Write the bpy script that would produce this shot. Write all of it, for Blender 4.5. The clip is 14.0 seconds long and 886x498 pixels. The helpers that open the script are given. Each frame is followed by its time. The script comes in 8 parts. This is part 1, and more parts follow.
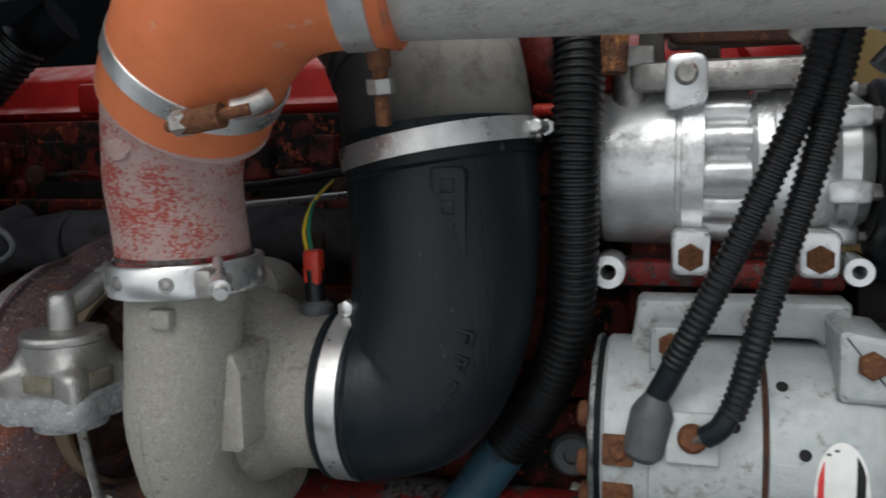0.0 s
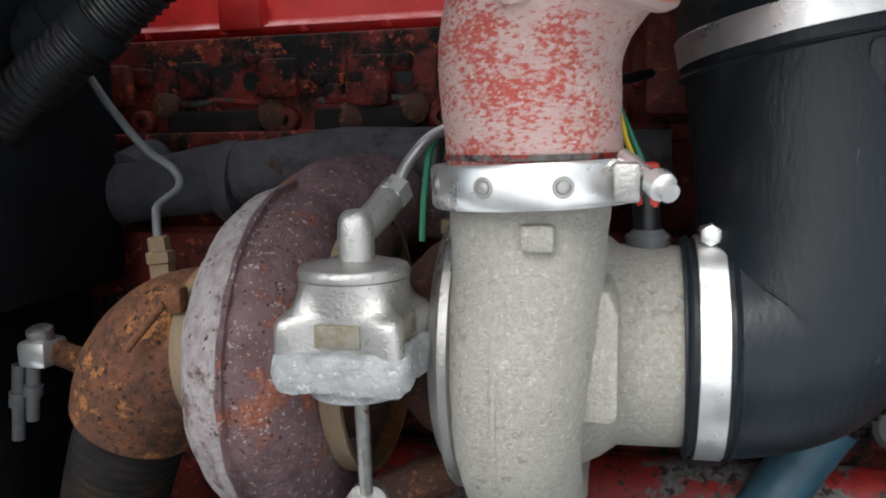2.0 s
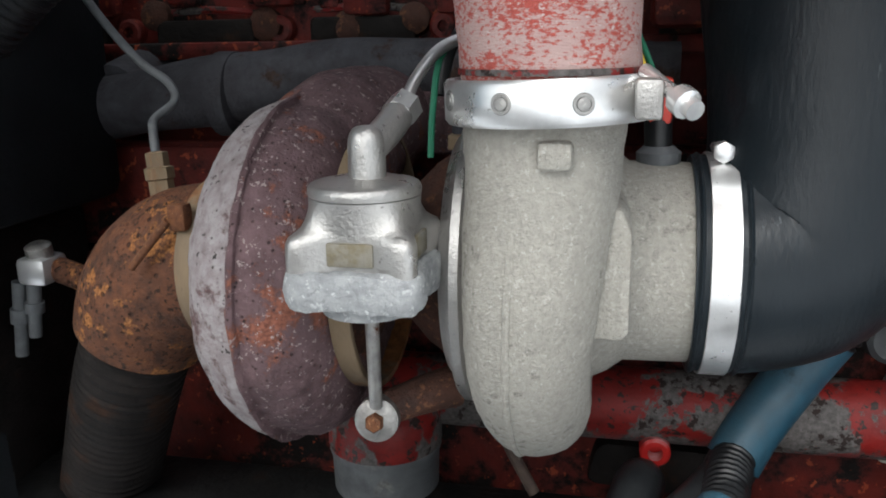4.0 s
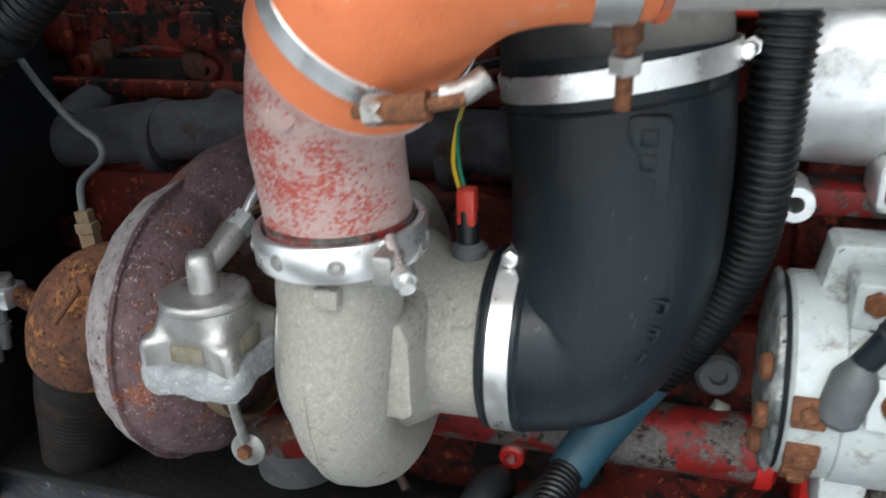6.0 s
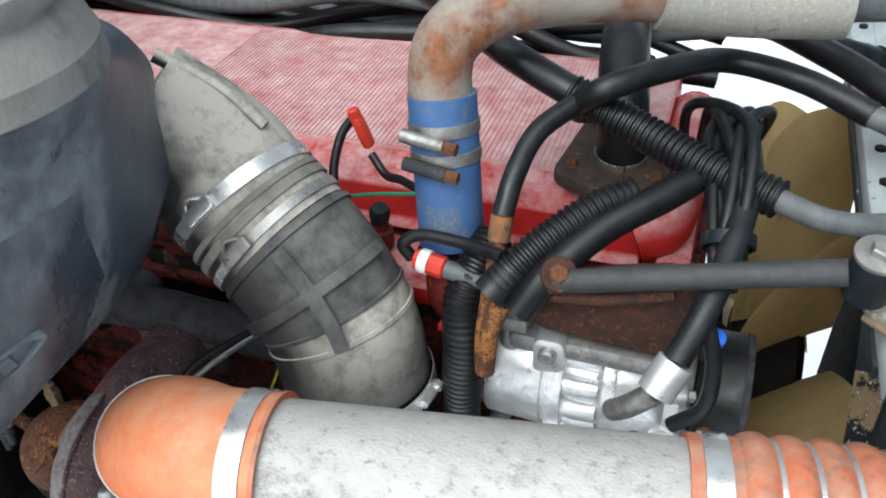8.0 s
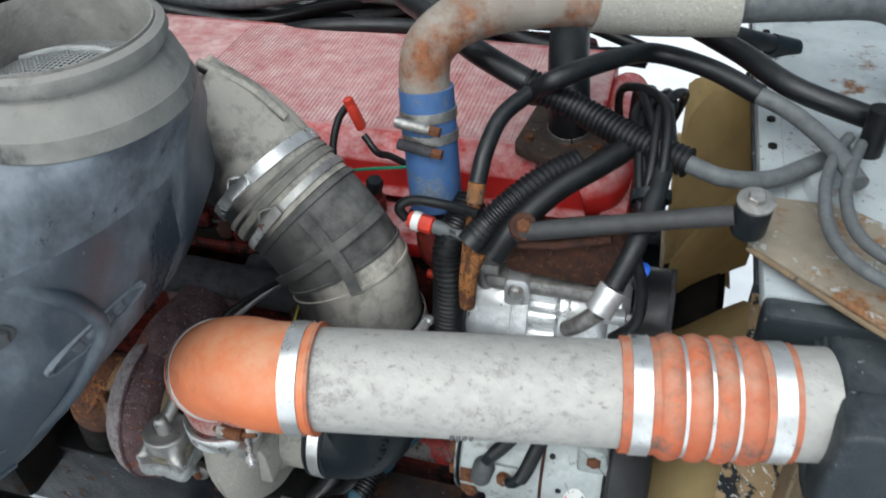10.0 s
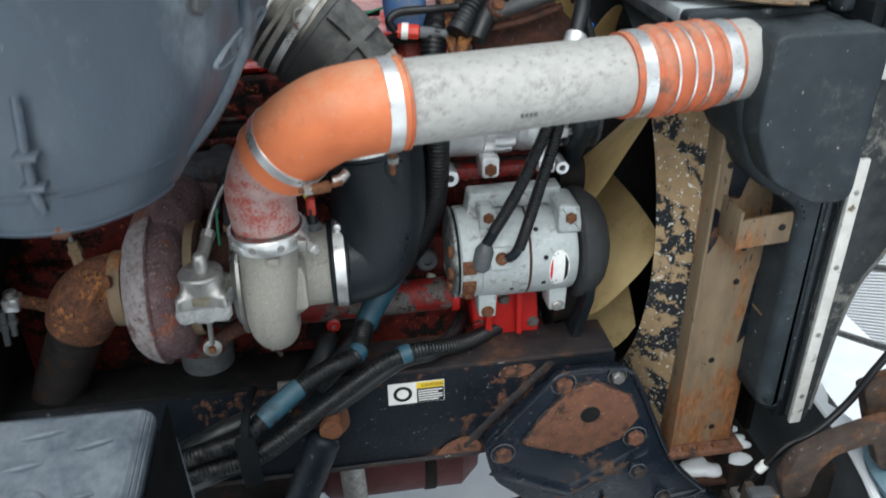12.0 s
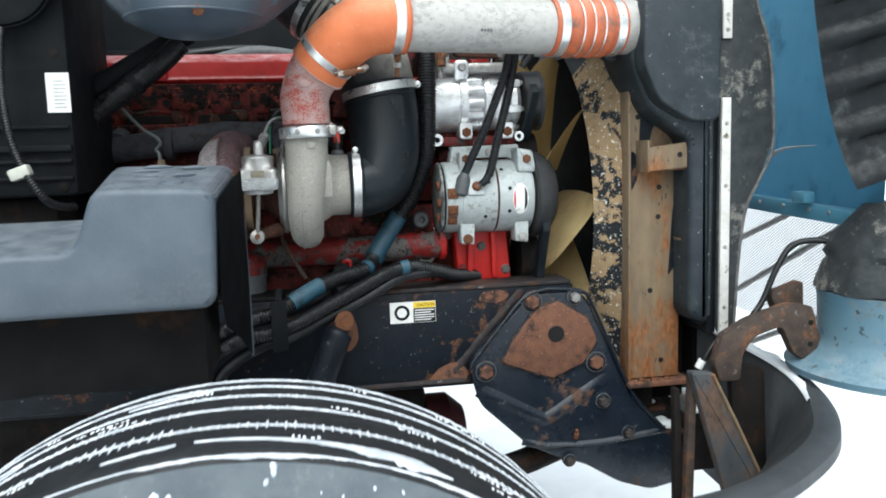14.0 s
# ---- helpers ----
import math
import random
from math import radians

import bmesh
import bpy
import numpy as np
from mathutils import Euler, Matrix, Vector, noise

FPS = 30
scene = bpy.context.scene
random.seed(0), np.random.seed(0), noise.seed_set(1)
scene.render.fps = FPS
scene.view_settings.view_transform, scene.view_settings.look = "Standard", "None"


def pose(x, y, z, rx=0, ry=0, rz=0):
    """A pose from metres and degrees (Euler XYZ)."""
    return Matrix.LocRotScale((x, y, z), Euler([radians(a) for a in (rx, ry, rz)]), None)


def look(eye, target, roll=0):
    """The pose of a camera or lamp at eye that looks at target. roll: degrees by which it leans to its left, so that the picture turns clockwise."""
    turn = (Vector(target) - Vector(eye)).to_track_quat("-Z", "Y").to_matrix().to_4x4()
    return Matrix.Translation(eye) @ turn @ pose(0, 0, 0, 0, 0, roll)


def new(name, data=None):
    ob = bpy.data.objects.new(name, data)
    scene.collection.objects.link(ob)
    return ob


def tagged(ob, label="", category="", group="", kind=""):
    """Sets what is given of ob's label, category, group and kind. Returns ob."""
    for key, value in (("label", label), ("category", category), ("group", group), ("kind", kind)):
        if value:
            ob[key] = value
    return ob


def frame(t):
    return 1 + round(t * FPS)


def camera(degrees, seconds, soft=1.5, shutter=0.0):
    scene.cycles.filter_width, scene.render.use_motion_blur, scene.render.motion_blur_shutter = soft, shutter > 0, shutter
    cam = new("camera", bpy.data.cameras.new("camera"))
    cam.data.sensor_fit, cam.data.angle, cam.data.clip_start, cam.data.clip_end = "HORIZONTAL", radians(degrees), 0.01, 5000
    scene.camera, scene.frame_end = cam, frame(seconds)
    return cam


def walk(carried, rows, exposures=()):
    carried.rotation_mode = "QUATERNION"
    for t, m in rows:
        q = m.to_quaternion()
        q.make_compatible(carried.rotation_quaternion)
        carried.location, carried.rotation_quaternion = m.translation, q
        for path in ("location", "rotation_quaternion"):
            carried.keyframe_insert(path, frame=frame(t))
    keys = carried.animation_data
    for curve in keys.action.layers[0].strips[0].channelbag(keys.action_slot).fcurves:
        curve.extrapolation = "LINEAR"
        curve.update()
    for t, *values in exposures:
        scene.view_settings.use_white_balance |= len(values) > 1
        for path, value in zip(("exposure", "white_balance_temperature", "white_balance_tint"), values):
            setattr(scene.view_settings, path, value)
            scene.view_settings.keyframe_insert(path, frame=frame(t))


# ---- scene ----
cam = camera(58.0, 14.0, soft=1.8, shutter=0.4)
PATH = [
    (0, (0.174, 0.073, 1.471), (-0.376, 1.978, 1.209), -1.2),
    (0.5, (0.092, 0.073, 1.473), (-0.433, 1.982, 1.192), -0.9),
    (1, (-0.029, 0.103, 1.454), (-0.517, 2.022, 1.174), -0.8),
    (1.5, (-0.088, 0.117, 1.439), (-0.555, 2.042, 1.162), -0.9),
    (2, (-0.108, 0.143, 1.409), (-0.566, 2.07, 1.126), -1.2),
    (2.5, (-0.124, 0.148, 1.404), (-0.556, 2.07, 1.056), -1.1),
    (5, (-0.123, 0.137, 1.438), (-0.54, 2.002, 0.847), -1.1),
    (5.5, (-0.034, 0.133, 1.491), (-0.504, 1.96, 0.828), -1.8),
    (6, (0.043, 0.137, 1.569), (-0.51, 1.892, 0.786), -2.0),
    (6.5, (0.117, 0.11, 1.714), (-0.456, 1.767, 0.752), -2.6),
    (7, (0.202, 0.141, 1.877), (-0.378, 1.714, 0.786), -2.4),
    (7.5, (0.273, 0.191, 1.995), (-0.315, 1.701, 0.822), -3.0),
    (10, (0.318, 0.024, 2.197), (-0.148, 1.477, 0.905), -3.3),
    (10.5, (0.27, -0.081, 2.169), (0.082, 1.448, 0.893), -3.0),
    (11, (0.175, -0.225, 2.124), (0.205, 1.35, 0.891), -2.2),
    (11.5, (0.033, -0.35, 2.096), (0.205, 1.272, 0.939), -1.3),
    (12, (-0.058, -0.43, 1.908), (0.191, 1.286, 0.912), -1.0),
    (12.5, (-0.121, -0.546, 1.751), (0.179, 1.268, 0.965), -1.2),
    (13, (-0.178, -0.704, 1.595), (0.164, 1.192, 1.058), -1.2),
    (13.5, (-0.143, -0.885, 1.446), (0.19, 1.057, 1.099), -1.8),
    (14, (-0.162, -1.024, 1.344), (0.164, 0.934, 1.096), -1.7),
]
walk(cam, [(t, look(eye, target, roll)) for t, eye, target, roll in PATH], [(0, -0.05, 6300, 7), (0.5, 0.25, 6300, 7), (1, 0.7, 6300, 7), (1.5, 0.9, 6300, 7), (2, 1.05, 6300, 8), (2.5, 1.05, 6300, 8), (5, 1.0, 6200, 6), (5.5, 1.1, 6150, 5), (6, 1.05, 6150, 5), (6.5, 1.0, 6100, 4), (7, 0.84, 6080, 4), (7.5, 0.78, 6050, 4), (10, 0.35, 6050, 4), (11, 0.35, 6050, 4), (12, 0.4, 6050, 4), (13, 0.75, 6050, 4), (13.5, 0.85, 6050, 3), (14, 0.8, 6050, 3)])

# ---- light ----
world = bpy.data.worlds.new("overcast_sky")
scene.world = world
world.use_nodes = True
wn = world.node_tree
sky = wn.nodes.new("ShaderNodeTexSky")
sky.sky_type, sky.sun_disc = "NISHITA", False
sky.sun_elevation, sky.sun_rotation = radians(48), radians(200)
sky.dust_density, sky.air_density = 5.0, 1.0
grey = wn.nodes.new("ShaderNodeHueSaturation")
grey.inputs["Saturation"].default_value = 0.25
wn.links.new(sky.outputs[0], grey.inputs["Color"])
wn.links.new(grey.outputs[0], wn.nodes["Background"].inputs[0])
wn.nodes["Background"].inputs[1].default_value = 0.13
sun_lamp = bpy.data.lights.new("sun", "SUN")
sun_lamp.energy, sun_lamp.angle, sun_lamp.color = 1.3, radians(60), (1.0, 0.98, 0.95)
new("sun", sun_lamp).matrix_world = look((0, 0, 0), (-0.10, 0.50, -1.2))

# ---- materials ----


def material(name, a, b, scale=30.0, rough=0.6, metal=0.0, bump=0.15, rust=None, rust_at=0.6, rust_scale=9.0,
             specks=None, specks_at=0.66, specks_scale=90.0, dust=None, dust_amount=0.5, fine=0.0, rough_var=0.12, stretch=None, soft=0.06, spec=0.5, dust_lo=0.1, rust_mod=0.0, rust_mod_amount=0.5, pits=None, dust_hi=0.95, dust_cover=0.0):
    """A surface of colour a mottled with b; patches (rust), specks, and dust lying on what faces up."""
    m = bpy.data.materials.new(name)
    m.use_nodes = True
    nt, nd, ln = m.node_tree, m.node_tree.nodes, m.node_tree.links
    bsdf = nd["Principled BSDF"]
    bsdf.inputs["Specular IOR Level"].default_value = spec
    co = nd.new("ShaderNodeTexCoord").outputs["Object"]
    if stretch:
        mp = nd.new("ShaderNodeMapping")
        mp.inputs["Scale"].default_value = stretch
        ln.new(co, mp.inputs["Vector"])
        co = mp.outputs[0]

    def noise_at(s, detail=4.0, r=0.6):
        n = nd.new("ShaderNodeTexNoise")
        n.inputs["Scale"].default_value, n.inputs["Detail"].default_value, n.inputs["Roughness"].default_value = s, detail, r
        ln.new(co, n.inputs["Vector"])
        return n.outputs["Fac"]

    def ramp(fac, lo, hi, c0=(0, 0, 0, 1), c1=(1, 1, 1, 1)):
        r = nd.new("ShaderNodeValToRGB")
        r.color_ramp.elements[0].position, r.color_ramp.elements[1].position = lo, hi
        r.color_ramp.elements[0].color, r.color_ramp.elements[1].color = c0, c1
        ln.new(fac, r.inputs[0])
        return r.outputs[0]

    def mix(fac, x, y):
        k = nd.new("ShaderNodeMix")
        k.data_type = "RGBA"
        ln.new(fac, k.inputs[0])
        for sock, v in ((k.inputs[6], x), (k.inputs[7], y)):
            if isinstance(v, tuple):
                sock.default_value = (*v, 1)
            else:
                ln.new(v, sock)
        return k.outputs[2]

    base = noise_at(scale)
    big = noise_at(scale * 0.17, 3.0)
    col = mix(ramp(base, 0.35, 0.68), a, b)
    mid = tuple(0.5 * (p + q) for p, q in zip(a, b))
    col = mix(ramp(big, 0.45, 0.8), col, mid)
    patch = None
    if rust:
        fac = noise_at(rust_scale, 7.0, 0.68)
        if rust_mod:
            spread = nd.new("ShaderNodeMath")
            spread.operation = "MULTIPLY_ADD"
            spread.inputs[1].default_value, spread.inputs[2].default_value = rust_mod_amount, -0.5 * rust_mod_amount
            ln.new(noise_at(rust_mod, 2.0, 0.5), spread.inputs[0])
            both = nd.new("ShaderNodeMath")
            ln.new(fac, both.inputs[0])
            ln.new(spread.outputs[0], both.inputs[1])
            fac = both.outputs[0]
        patch = ramp(fac, rust_at, rust_at + soft)
        col = mix(patch, col, mix(ramp(noise_at(rust_scale * 6), 0.35, 0.65), rust, tuple(0.5 * v for v in rust)))
    if specks:
        col = mix(ramp(noise_at(specks_scale, 3.0, 0.7), specks_at, specks_at + 0.05), col, specks)
    hollow = None
    if pits:
        vor = nd.new("ShaderNodeTexVoronoi")
        vor.inputs["Scale"].default_value = pits[0]
        ln.new(co, vor.inputs["Vector"])
        hollow = ramp(vor.outputs["Distance"], pits[1] * 0.6, pits[1])
        keep = ramp(noise_at(pits[0] * 0.25, 3.0), 0.42, 0.56, (1, 1, 1, 1), (0, 0, 0, 1))
        lift = nd.new("ShaderNodeMath")
        lift.operation = "MAXIMUM"
        ln.new(hollow, lift.inputs[0])
        ln.new(keep, lift.inputs[1])
        hollow = lift.outputs[0]
        col = mix(hollow, pits[2], col)
    if dust:
        geo = nd.new("ShaderNodeNewGeometry")
        sep = nd.new("ShaderNodeSeparateXYZ")
        ln.new(geo.outputs["Normal"], sep.inputs[0])
        if dust_lo < 0:
            rise = nd.new("ShaderNodeMath")
            rise.operation, rise.inputs[1].default_value = "ADD", -dust_lo
            ln.new(sep.outputs["Z"], rise.inputs[0])
            up = ramp(rise.outputs[0], 0.1, 1.0)
        else:
            up = ramp(sep.outputs["Z"], dust_lo, dust_hi)
        mul = nd.new("ShaderNodeMath")
        mul.operation = "MULTIPLY"
        ln.new(up, mul.inputs[0])
        ln.new(ramp(noise_at(30.0, 7.0, 0.7), 0.34 - dust_cover, 0.66 - dust_cover, (0, 0, 0, 1), (dust_amount,) * 3 + (1,)), mul.inputs[1])
        col = mix(mul.outputs[0], col, dust)
    ln.new(col, bsdf.inputs["Base Color"])
    lo, hi = max(0.02, rough - rough_var), min(1.0, rough + rough_var)
    rgh = ramp(noise_at(scale * 0.6), 0.3, 0.7, (lo, lo, lo, 1), (hi, hi, hi, 1))
    if patch is not None:
        rgh = mix(patch, rgh, (0.9, 0.9, 0.9))
    ln.new(rgh, bsdf.inputs["Roughness"])
    if metal:
        if patch is not None:
            ln.new(mix(patch, (metal,) * 3, (0.0, 0.0, 0.0)), bsdf.inputs["Metallic"])
        else:
            bsdf.inputs["Metallic"].default_value = metal
    if bump:
        bp = nd.new("ShaderNodeBump")
        bp.inputs["Strength"].default_value, bp.inputs["Distance"].default_value = bump, 0.002
        height = noise_at(fine or scale * 2.5, 5.0)
        if hollow is not None:
            sunk = nd.new("ShaderNodeMath")
            ln.new(height, sunk.inputs[0])
            ln.new(hollow, sunk.inputs[1])
            height = sunk.outputs[0]
        ln.new(height, bp.inputs["Height"])
        ln.new(bp.outputs[0], bsdf.inputs["Normal"])
    return m


RUST = (0.17, 0.058, 0.022)
packed_mat = material("packed_tyre_snow", (0.66, 0.69, 0.73), (0.40, 0.43, 0.47), 45, 0.9, bump=0.6, fine=200, spec=0.2)
snow_mat = material("snow", (0.84, 0.86, 0.88), (0.74, 0.77, 0.81), 5.0, 0.9, bump=0.4, fine=90, spec=0.2)
cast_alu = material("cast_aluminium", (0.41, 0.392, 0.345), (0.30, 0.287, 0.25), 330, 0.6, 0.2, 0.9, fine=620, specks=(0.46, 0.445, 0.40), specks_at=0.60, specks_scale=240, rust=(0.26, 0.248, 0.215), rust_at=0.60, rust_scale=150, soft=0.12, rust_mod=14)
bright_alu = material("bright_aluminium", (0.80, 0.81, 0.815), (0.60, 0.61, 0.615), 30, 0.34, 0.75, 0.2, fine=300, rust=(0.48, 0.48, 0.47), rust_at=0.57, rust_scale=40, rust_mod=14, rust_mod_amount=0.7, soft=0.25, specks=(0.30, 0.30, 0.29), specks_at=0.69, specks_scale=90)
alt_alu = material("alternator_casing", (0.43, 0.46, 0.46), (0.345, 0.375, 0.375), 75, 0.5, 0.25, 0.35, fine=500, specks=(0.2, 0.195, 0.18), specks_at=0.675, specks_scale=140, rust=(0.31, 0.305, 0.28), rust_at=0.575, rust_scale=60, rust_mod=10, soft=0.12)
pipe_alu = material("weathered_pipe", (0.45, 0.44, 0.415), (0.375, 0.367, 0.347), 75, 0.56, 0.25, 0.6, fine=420, specks=(0.27, 0.257, 0.235), specks_at=0.615, specks_scale=150, stretch=(0.7, 1, 1), rust=(0.385, 0.375, 0.355), rust_at=0.56, rust_scale=90, rust_mod=9, rust_mod_amount=0.7, soft=0.2)
steel = material("band_steel", (0.80, 0.80, 0.79), (0.66, 0.66, 0.65), 90, 0.34, 0.85, 0.06, specks=(0.3, 0.29, 0.27), specks_at=0.68, specks_scale=200)
dull_steel = material("dull_steel", (0.42, 0.41, 0.39), (0.24, 0.232, 0.22), 90, 0.42, 0.8, 0.4, fine=500, rust=RUST, rust_at=0.62, rust_scale=60)
rusty_bolt = material("rusty_bolt", (0.17, 0.068, 0.030), (0.075, 0.034, 0.02), 220, 0.85, 0.1, 0.7, fine=700, specks=(0.30, 0.15, 0.07), specks_at=0.62, specks_scale=350, spec=0.3)
rust_iron = material("rusted_cast_iron", (0.085, 0.038, 0.026), (0.042, 0.025, 0.021), 70, 0.85, 0.1, 0.9, fine=420, specks=(0.14, 0.066, 0.036), specks_at=0.58, specks_scale=120, spec=0.2)
turbine_iron = material("heat_scaled_iron", (0.155, 0.098, 0.103), (0.070, 0.043, 0.047), 60, 0.75, 0.1, 1.0, fine=330, rust=(0.26, 0.10, 0.066), rust_at=0.555, rust_scale=60, rust_mod=11, rust_mod_amount=0.9, soft=0.10, specks=(0.30, 0.245, 0.235), specks_at=0.60, specks_scale=230, spec=0.25, pits=(190, 0.20, (0.055, 0.036, 0.036)))
ashen_iron = material("ashen_iron", (0.33, 0.305, 0.305), (0.20, 0.165, 0.168), 110, 0.8, 0.1, 1.0, fine=330, rust=(0.15, 0.095, 0.093), rust_at=0.52, rust_scale=80, rust_mod=14, rust_mod_amount=0.8, soft=0.12, specks=(0.035, 0.03, 0.028), specks_at=0.645, specks_scale=150, spec=0.25, pits=(170, 0.20, (0.075, 0.058, 0.055)))
elbow_rust = material("orange_rust", (0.135, 0.055, 0.028), (0.055, 0.028, 0.02), 90, 0.8, 0.1, 1.0, fine=330, rust=(0.34, 0.145, 0.048), rust_at=0.535, rust_scale=85, rust_mod=15, rust_mod_amount=0.9, soft=0.07, specks=(0.03, 0.016, 0.011), specks_at=0.575, specks_scale=230, spec=0.25, pits=(120, 0.25, (0.03, 0.016, 0.012)))
red_faded = material("faded_red_casting", (0.47, 0.345, 0.32), (0.42, 0.275, 0.255), 60, 0.75, 0.05, 0.9, fine=420, rust=(0.50, 0.105, 0.082), rust_at=0.515, rust_scale=260, soft=0.10, rust_mod=24, rust_mod_amount=0.62, stretch=(1, 1, 2.0), specks=(0.52, 0.43, 0.40), specks_at=0.62, specks_scale=240, spec=0.3, dust=(0.46, 0.30, 0.28), dust_amount=0.5, dust_lo=-0.1)
red_paint = material("engine_red_paint", (0.44, 0.016, 0.014), (0.32, 0.012, 0.010), 28, 0.5, 0.0, 0.3, spec=0.3, dust=(0.62, 0.38, 0.38), dust_amount=1.0, dust_lo=0.35, specks=(0.09, 0.024, 0.02), specks_at=0.66)
# Grimy engine red, darkened as well for the shade deep between parts.
red_grimy_deep = material("shaded_grimy_red_paint", (0.125, 0.013, 0.0085), (0.040, 0.0065, 0.0055), 34, 0.62, 0.0, 1.0, fine=120, rust=(0.010, 0.0075, 0.0068), rust_at=0.50, rust_scale=34, rust_mod=7, rust_mod_amount=0.8, soft=0.10, specks=(0.27, 0.055, 0.022), specks_at=0.60, specks_scale=75, spec=0.3)
red_chipped = material("chipped_red_paint", (0.20, 0.012, 0.010), (0.07, 0.008, 0.007), 40, 0.5, 0.0, 0.6, rust=(0.115, 0.105, 0.10), rust_at=0.49, rust_scale=40, rust_mod=13, rust_mod_amount=0.9, soft=0.04, specks=(0.022, 0.014, 0.012), specks_at=0.56, spec=0.3)
orange_sil = material("orange_silicone", (0.60, 0.165, 0.058), (0.51, 0.135, 0.047), 22, 0.62, 0.0, 0.25, fine=500, dust=(0.55, 0.30, 0.18), dust_amount=0.9, dust_lo=0.05, specks=(0.55, 0.24, 0.14), specks_at=0.655, specks_scale=55, rust=(0.44, 0.105, 0.038), rust_at=0.57, rust_scale=13, soft=0.2)
hump_sil = material("dirty_orange_silicone", (0.50, 0.115, 0.040), (0.34, 0.085, 0.038), 40, 0.6, 0.0, 0.3, rust=(0.20, 0.12, 0.09), rust_at=0.51, rust_scale=34, soft=0.16, dust=(0.44, 0.25, 0.17), dust_amount=0.9, dust_lo=0.0)
blue_sil = material("blue_silicone", (0.052, 0.125, 0.30), (0.042, 0.10, 0.235), 50, 0.6, 0.0, 0.25, dust=(0.20, 0.25, 0.33), rust=(0.15, 0.19, 0.25), rust_at=0.54, rust_scale=60, rust_mod=14, soft=0.15)
# Blue-grey patches colour in the rubber's bluish sheen along with its scuffs.
rubber = material("black_rubber", (0.0065, 0.0098, 0.0128), (0.0115, 0.016, 0.0196), 14, 0.38, 0.0, 0.3, fine=200, rough_var=0.12, rust=(0.024, 0.031, 0.037), rust_at=0.55, rust_scale=26, rust_mod=6, rust_mod_amount=0.7, soft=0.22, specks=(0.045, 0.053, 0.058), specks_at=0.675, specks_scale=70, stretch=(1.6, 1, 0.45), spec=0.24)
dusty_plastic = material("dusty_black_plastic", (0.020, 0.0205, 0.0215), (0.038, 0.0375, 0.037), 22, 0.7, 0.0, 0.3, fine=300, dust=(0.50, 0.465, 0.405), dust_amount=0.95, dust_lo=0.10, dust_hi=0.50, dust_cover=0.13, rust=(0.10, 0.097, 0.09), rust_at=0.57, rust_scale=14, soft=0.2, spec=0.25)
brown_iron = material("browned_iron", (0.075, 0.053, 0.042), (0.036, 0.029, 0.026), 40, 0.75, 0.1, 0.8, fine=260, rust=(0.19, 0.090, 0.045), rust_at=0.52, rust_scale=14, soft=0.12, specks=(0.15, 0.135, 0.12), specks_at=0.63, specks_scale=60, spec=0.25)
duct_black = material("matt_black_plastic", (0.026, 0.027, 0.028), (0.048, 0.048, 0.047), 30, 0.6, 0.0, 0.3, fine=300, dust=(0.24, 0.232, 0.215), dust_amount=0.85, dust_lo=0.1, dust_cover=0.05, rust=(0.12, 0.115, 0.105), rust_at=0.57, rust_scale=26, rust_mod=6, soft=0.18, spec=0.3)
conduit_mat = material("black_conduit", (0.0045, 0.005, 0.006), (0.009, 0.0098, 0.011), 90, 0.42, 0.0, 0.15, spec=0.38)
hose_mat = material("grey_black_hose", (0.0055, 0.0065, 0.0078), (0.011, 0.012, 0.0138), 60, 0.4, 0.0, 0.3, dust=(0.040, 0.043, 0.045), dust_amount=0.5, spec=0.38)
grey_hose = material("weathered_grey_hose", (0.12, 0.128, 0.133), (0.070, 0.075, 0.080), 70, 0.6, 0.0, 0.4, rust=(0.19, 0.19, 0.18), rust_at=0.60, rust_scale=40, soft=0.1)
dusty_collar = material("dust_caked_collar", (0.30, 0.285, 0.25), (0.17, 0.162, 0.145), 40, 0.85, 0.0, 0.4, fine=300, spec=0.2)
housing_plastic = material("dusty_slate_plastic", (0.034, 0.049, 0.070), (0.054, 0.072, 0.095), 14, 0.42, 0.0, 0.35, fine=240, rust=(0.165, 0.19, 0.22), rust_at=0.50, rust_scale=7, rust_mod=3.2, rust_mod_amount=1.1, soft=0.10, specks=(0.045, 0.058, 0.075), specks_at=0.63, specks_scale=70, stretch=(1, 1, 0.6), spec=0.45, dust=(0.21, 0.23, 0.255), dust_amount=0.8, dust_lo=0.0)
# The lid's pale patches put a hazy sky sheen into its colour.
lid_plastic = material("slate_lid_plastic", (0.030, 0.043, 0.060), (0.046, 0.062, 0.081), 9, 0.36, 0.0, 0.3, fine=240, rust=(0.145, 0.168, 0.195), rust_at=0.51, rust_scale=7, rust_mod=3.5, rust_mod_amount=0.9, soft=0.16, specks=(0.15, 0.17, 0.185), specks_at=0.68, specks_scale=40, stretch=(1, 1, 0.5), spec=0.5)
shield_plastic = material("grey_fender_plastic", (0.058, 0.074, 0.094), (0.078, 0.096, 0.117), 12, 0.45, 0.0, 0.3, fine=260, dust=(0.25, 0.275, 0.30), dust_amount=0.6, dust_lo=0.3, rust=(0.115, 0.136, 0.158), rust_at=0.57, rust_scale=14, rust_mod=4, soft=0.2, spec=0.4)
dusty_wire = material("dusty_screen_wire", (0.36, 0.37, 0.365), (0.24, 0.25, 0.25), 60, 0.7, 0.2, 0.2, fine=300)
grime_plastic = material("dusty_rim_plastic", (0.24, 0.236, 0.218), (0.15, 0.149, 0.14), 30, 0.8, 0.0, 0.5, fine=260, dust=(0.36, 0.35, 0.33), rust=(0.06, 0.062, 0.063), rust_at=0.565, rust_scale=13, soft=0.14, spec=0.25)
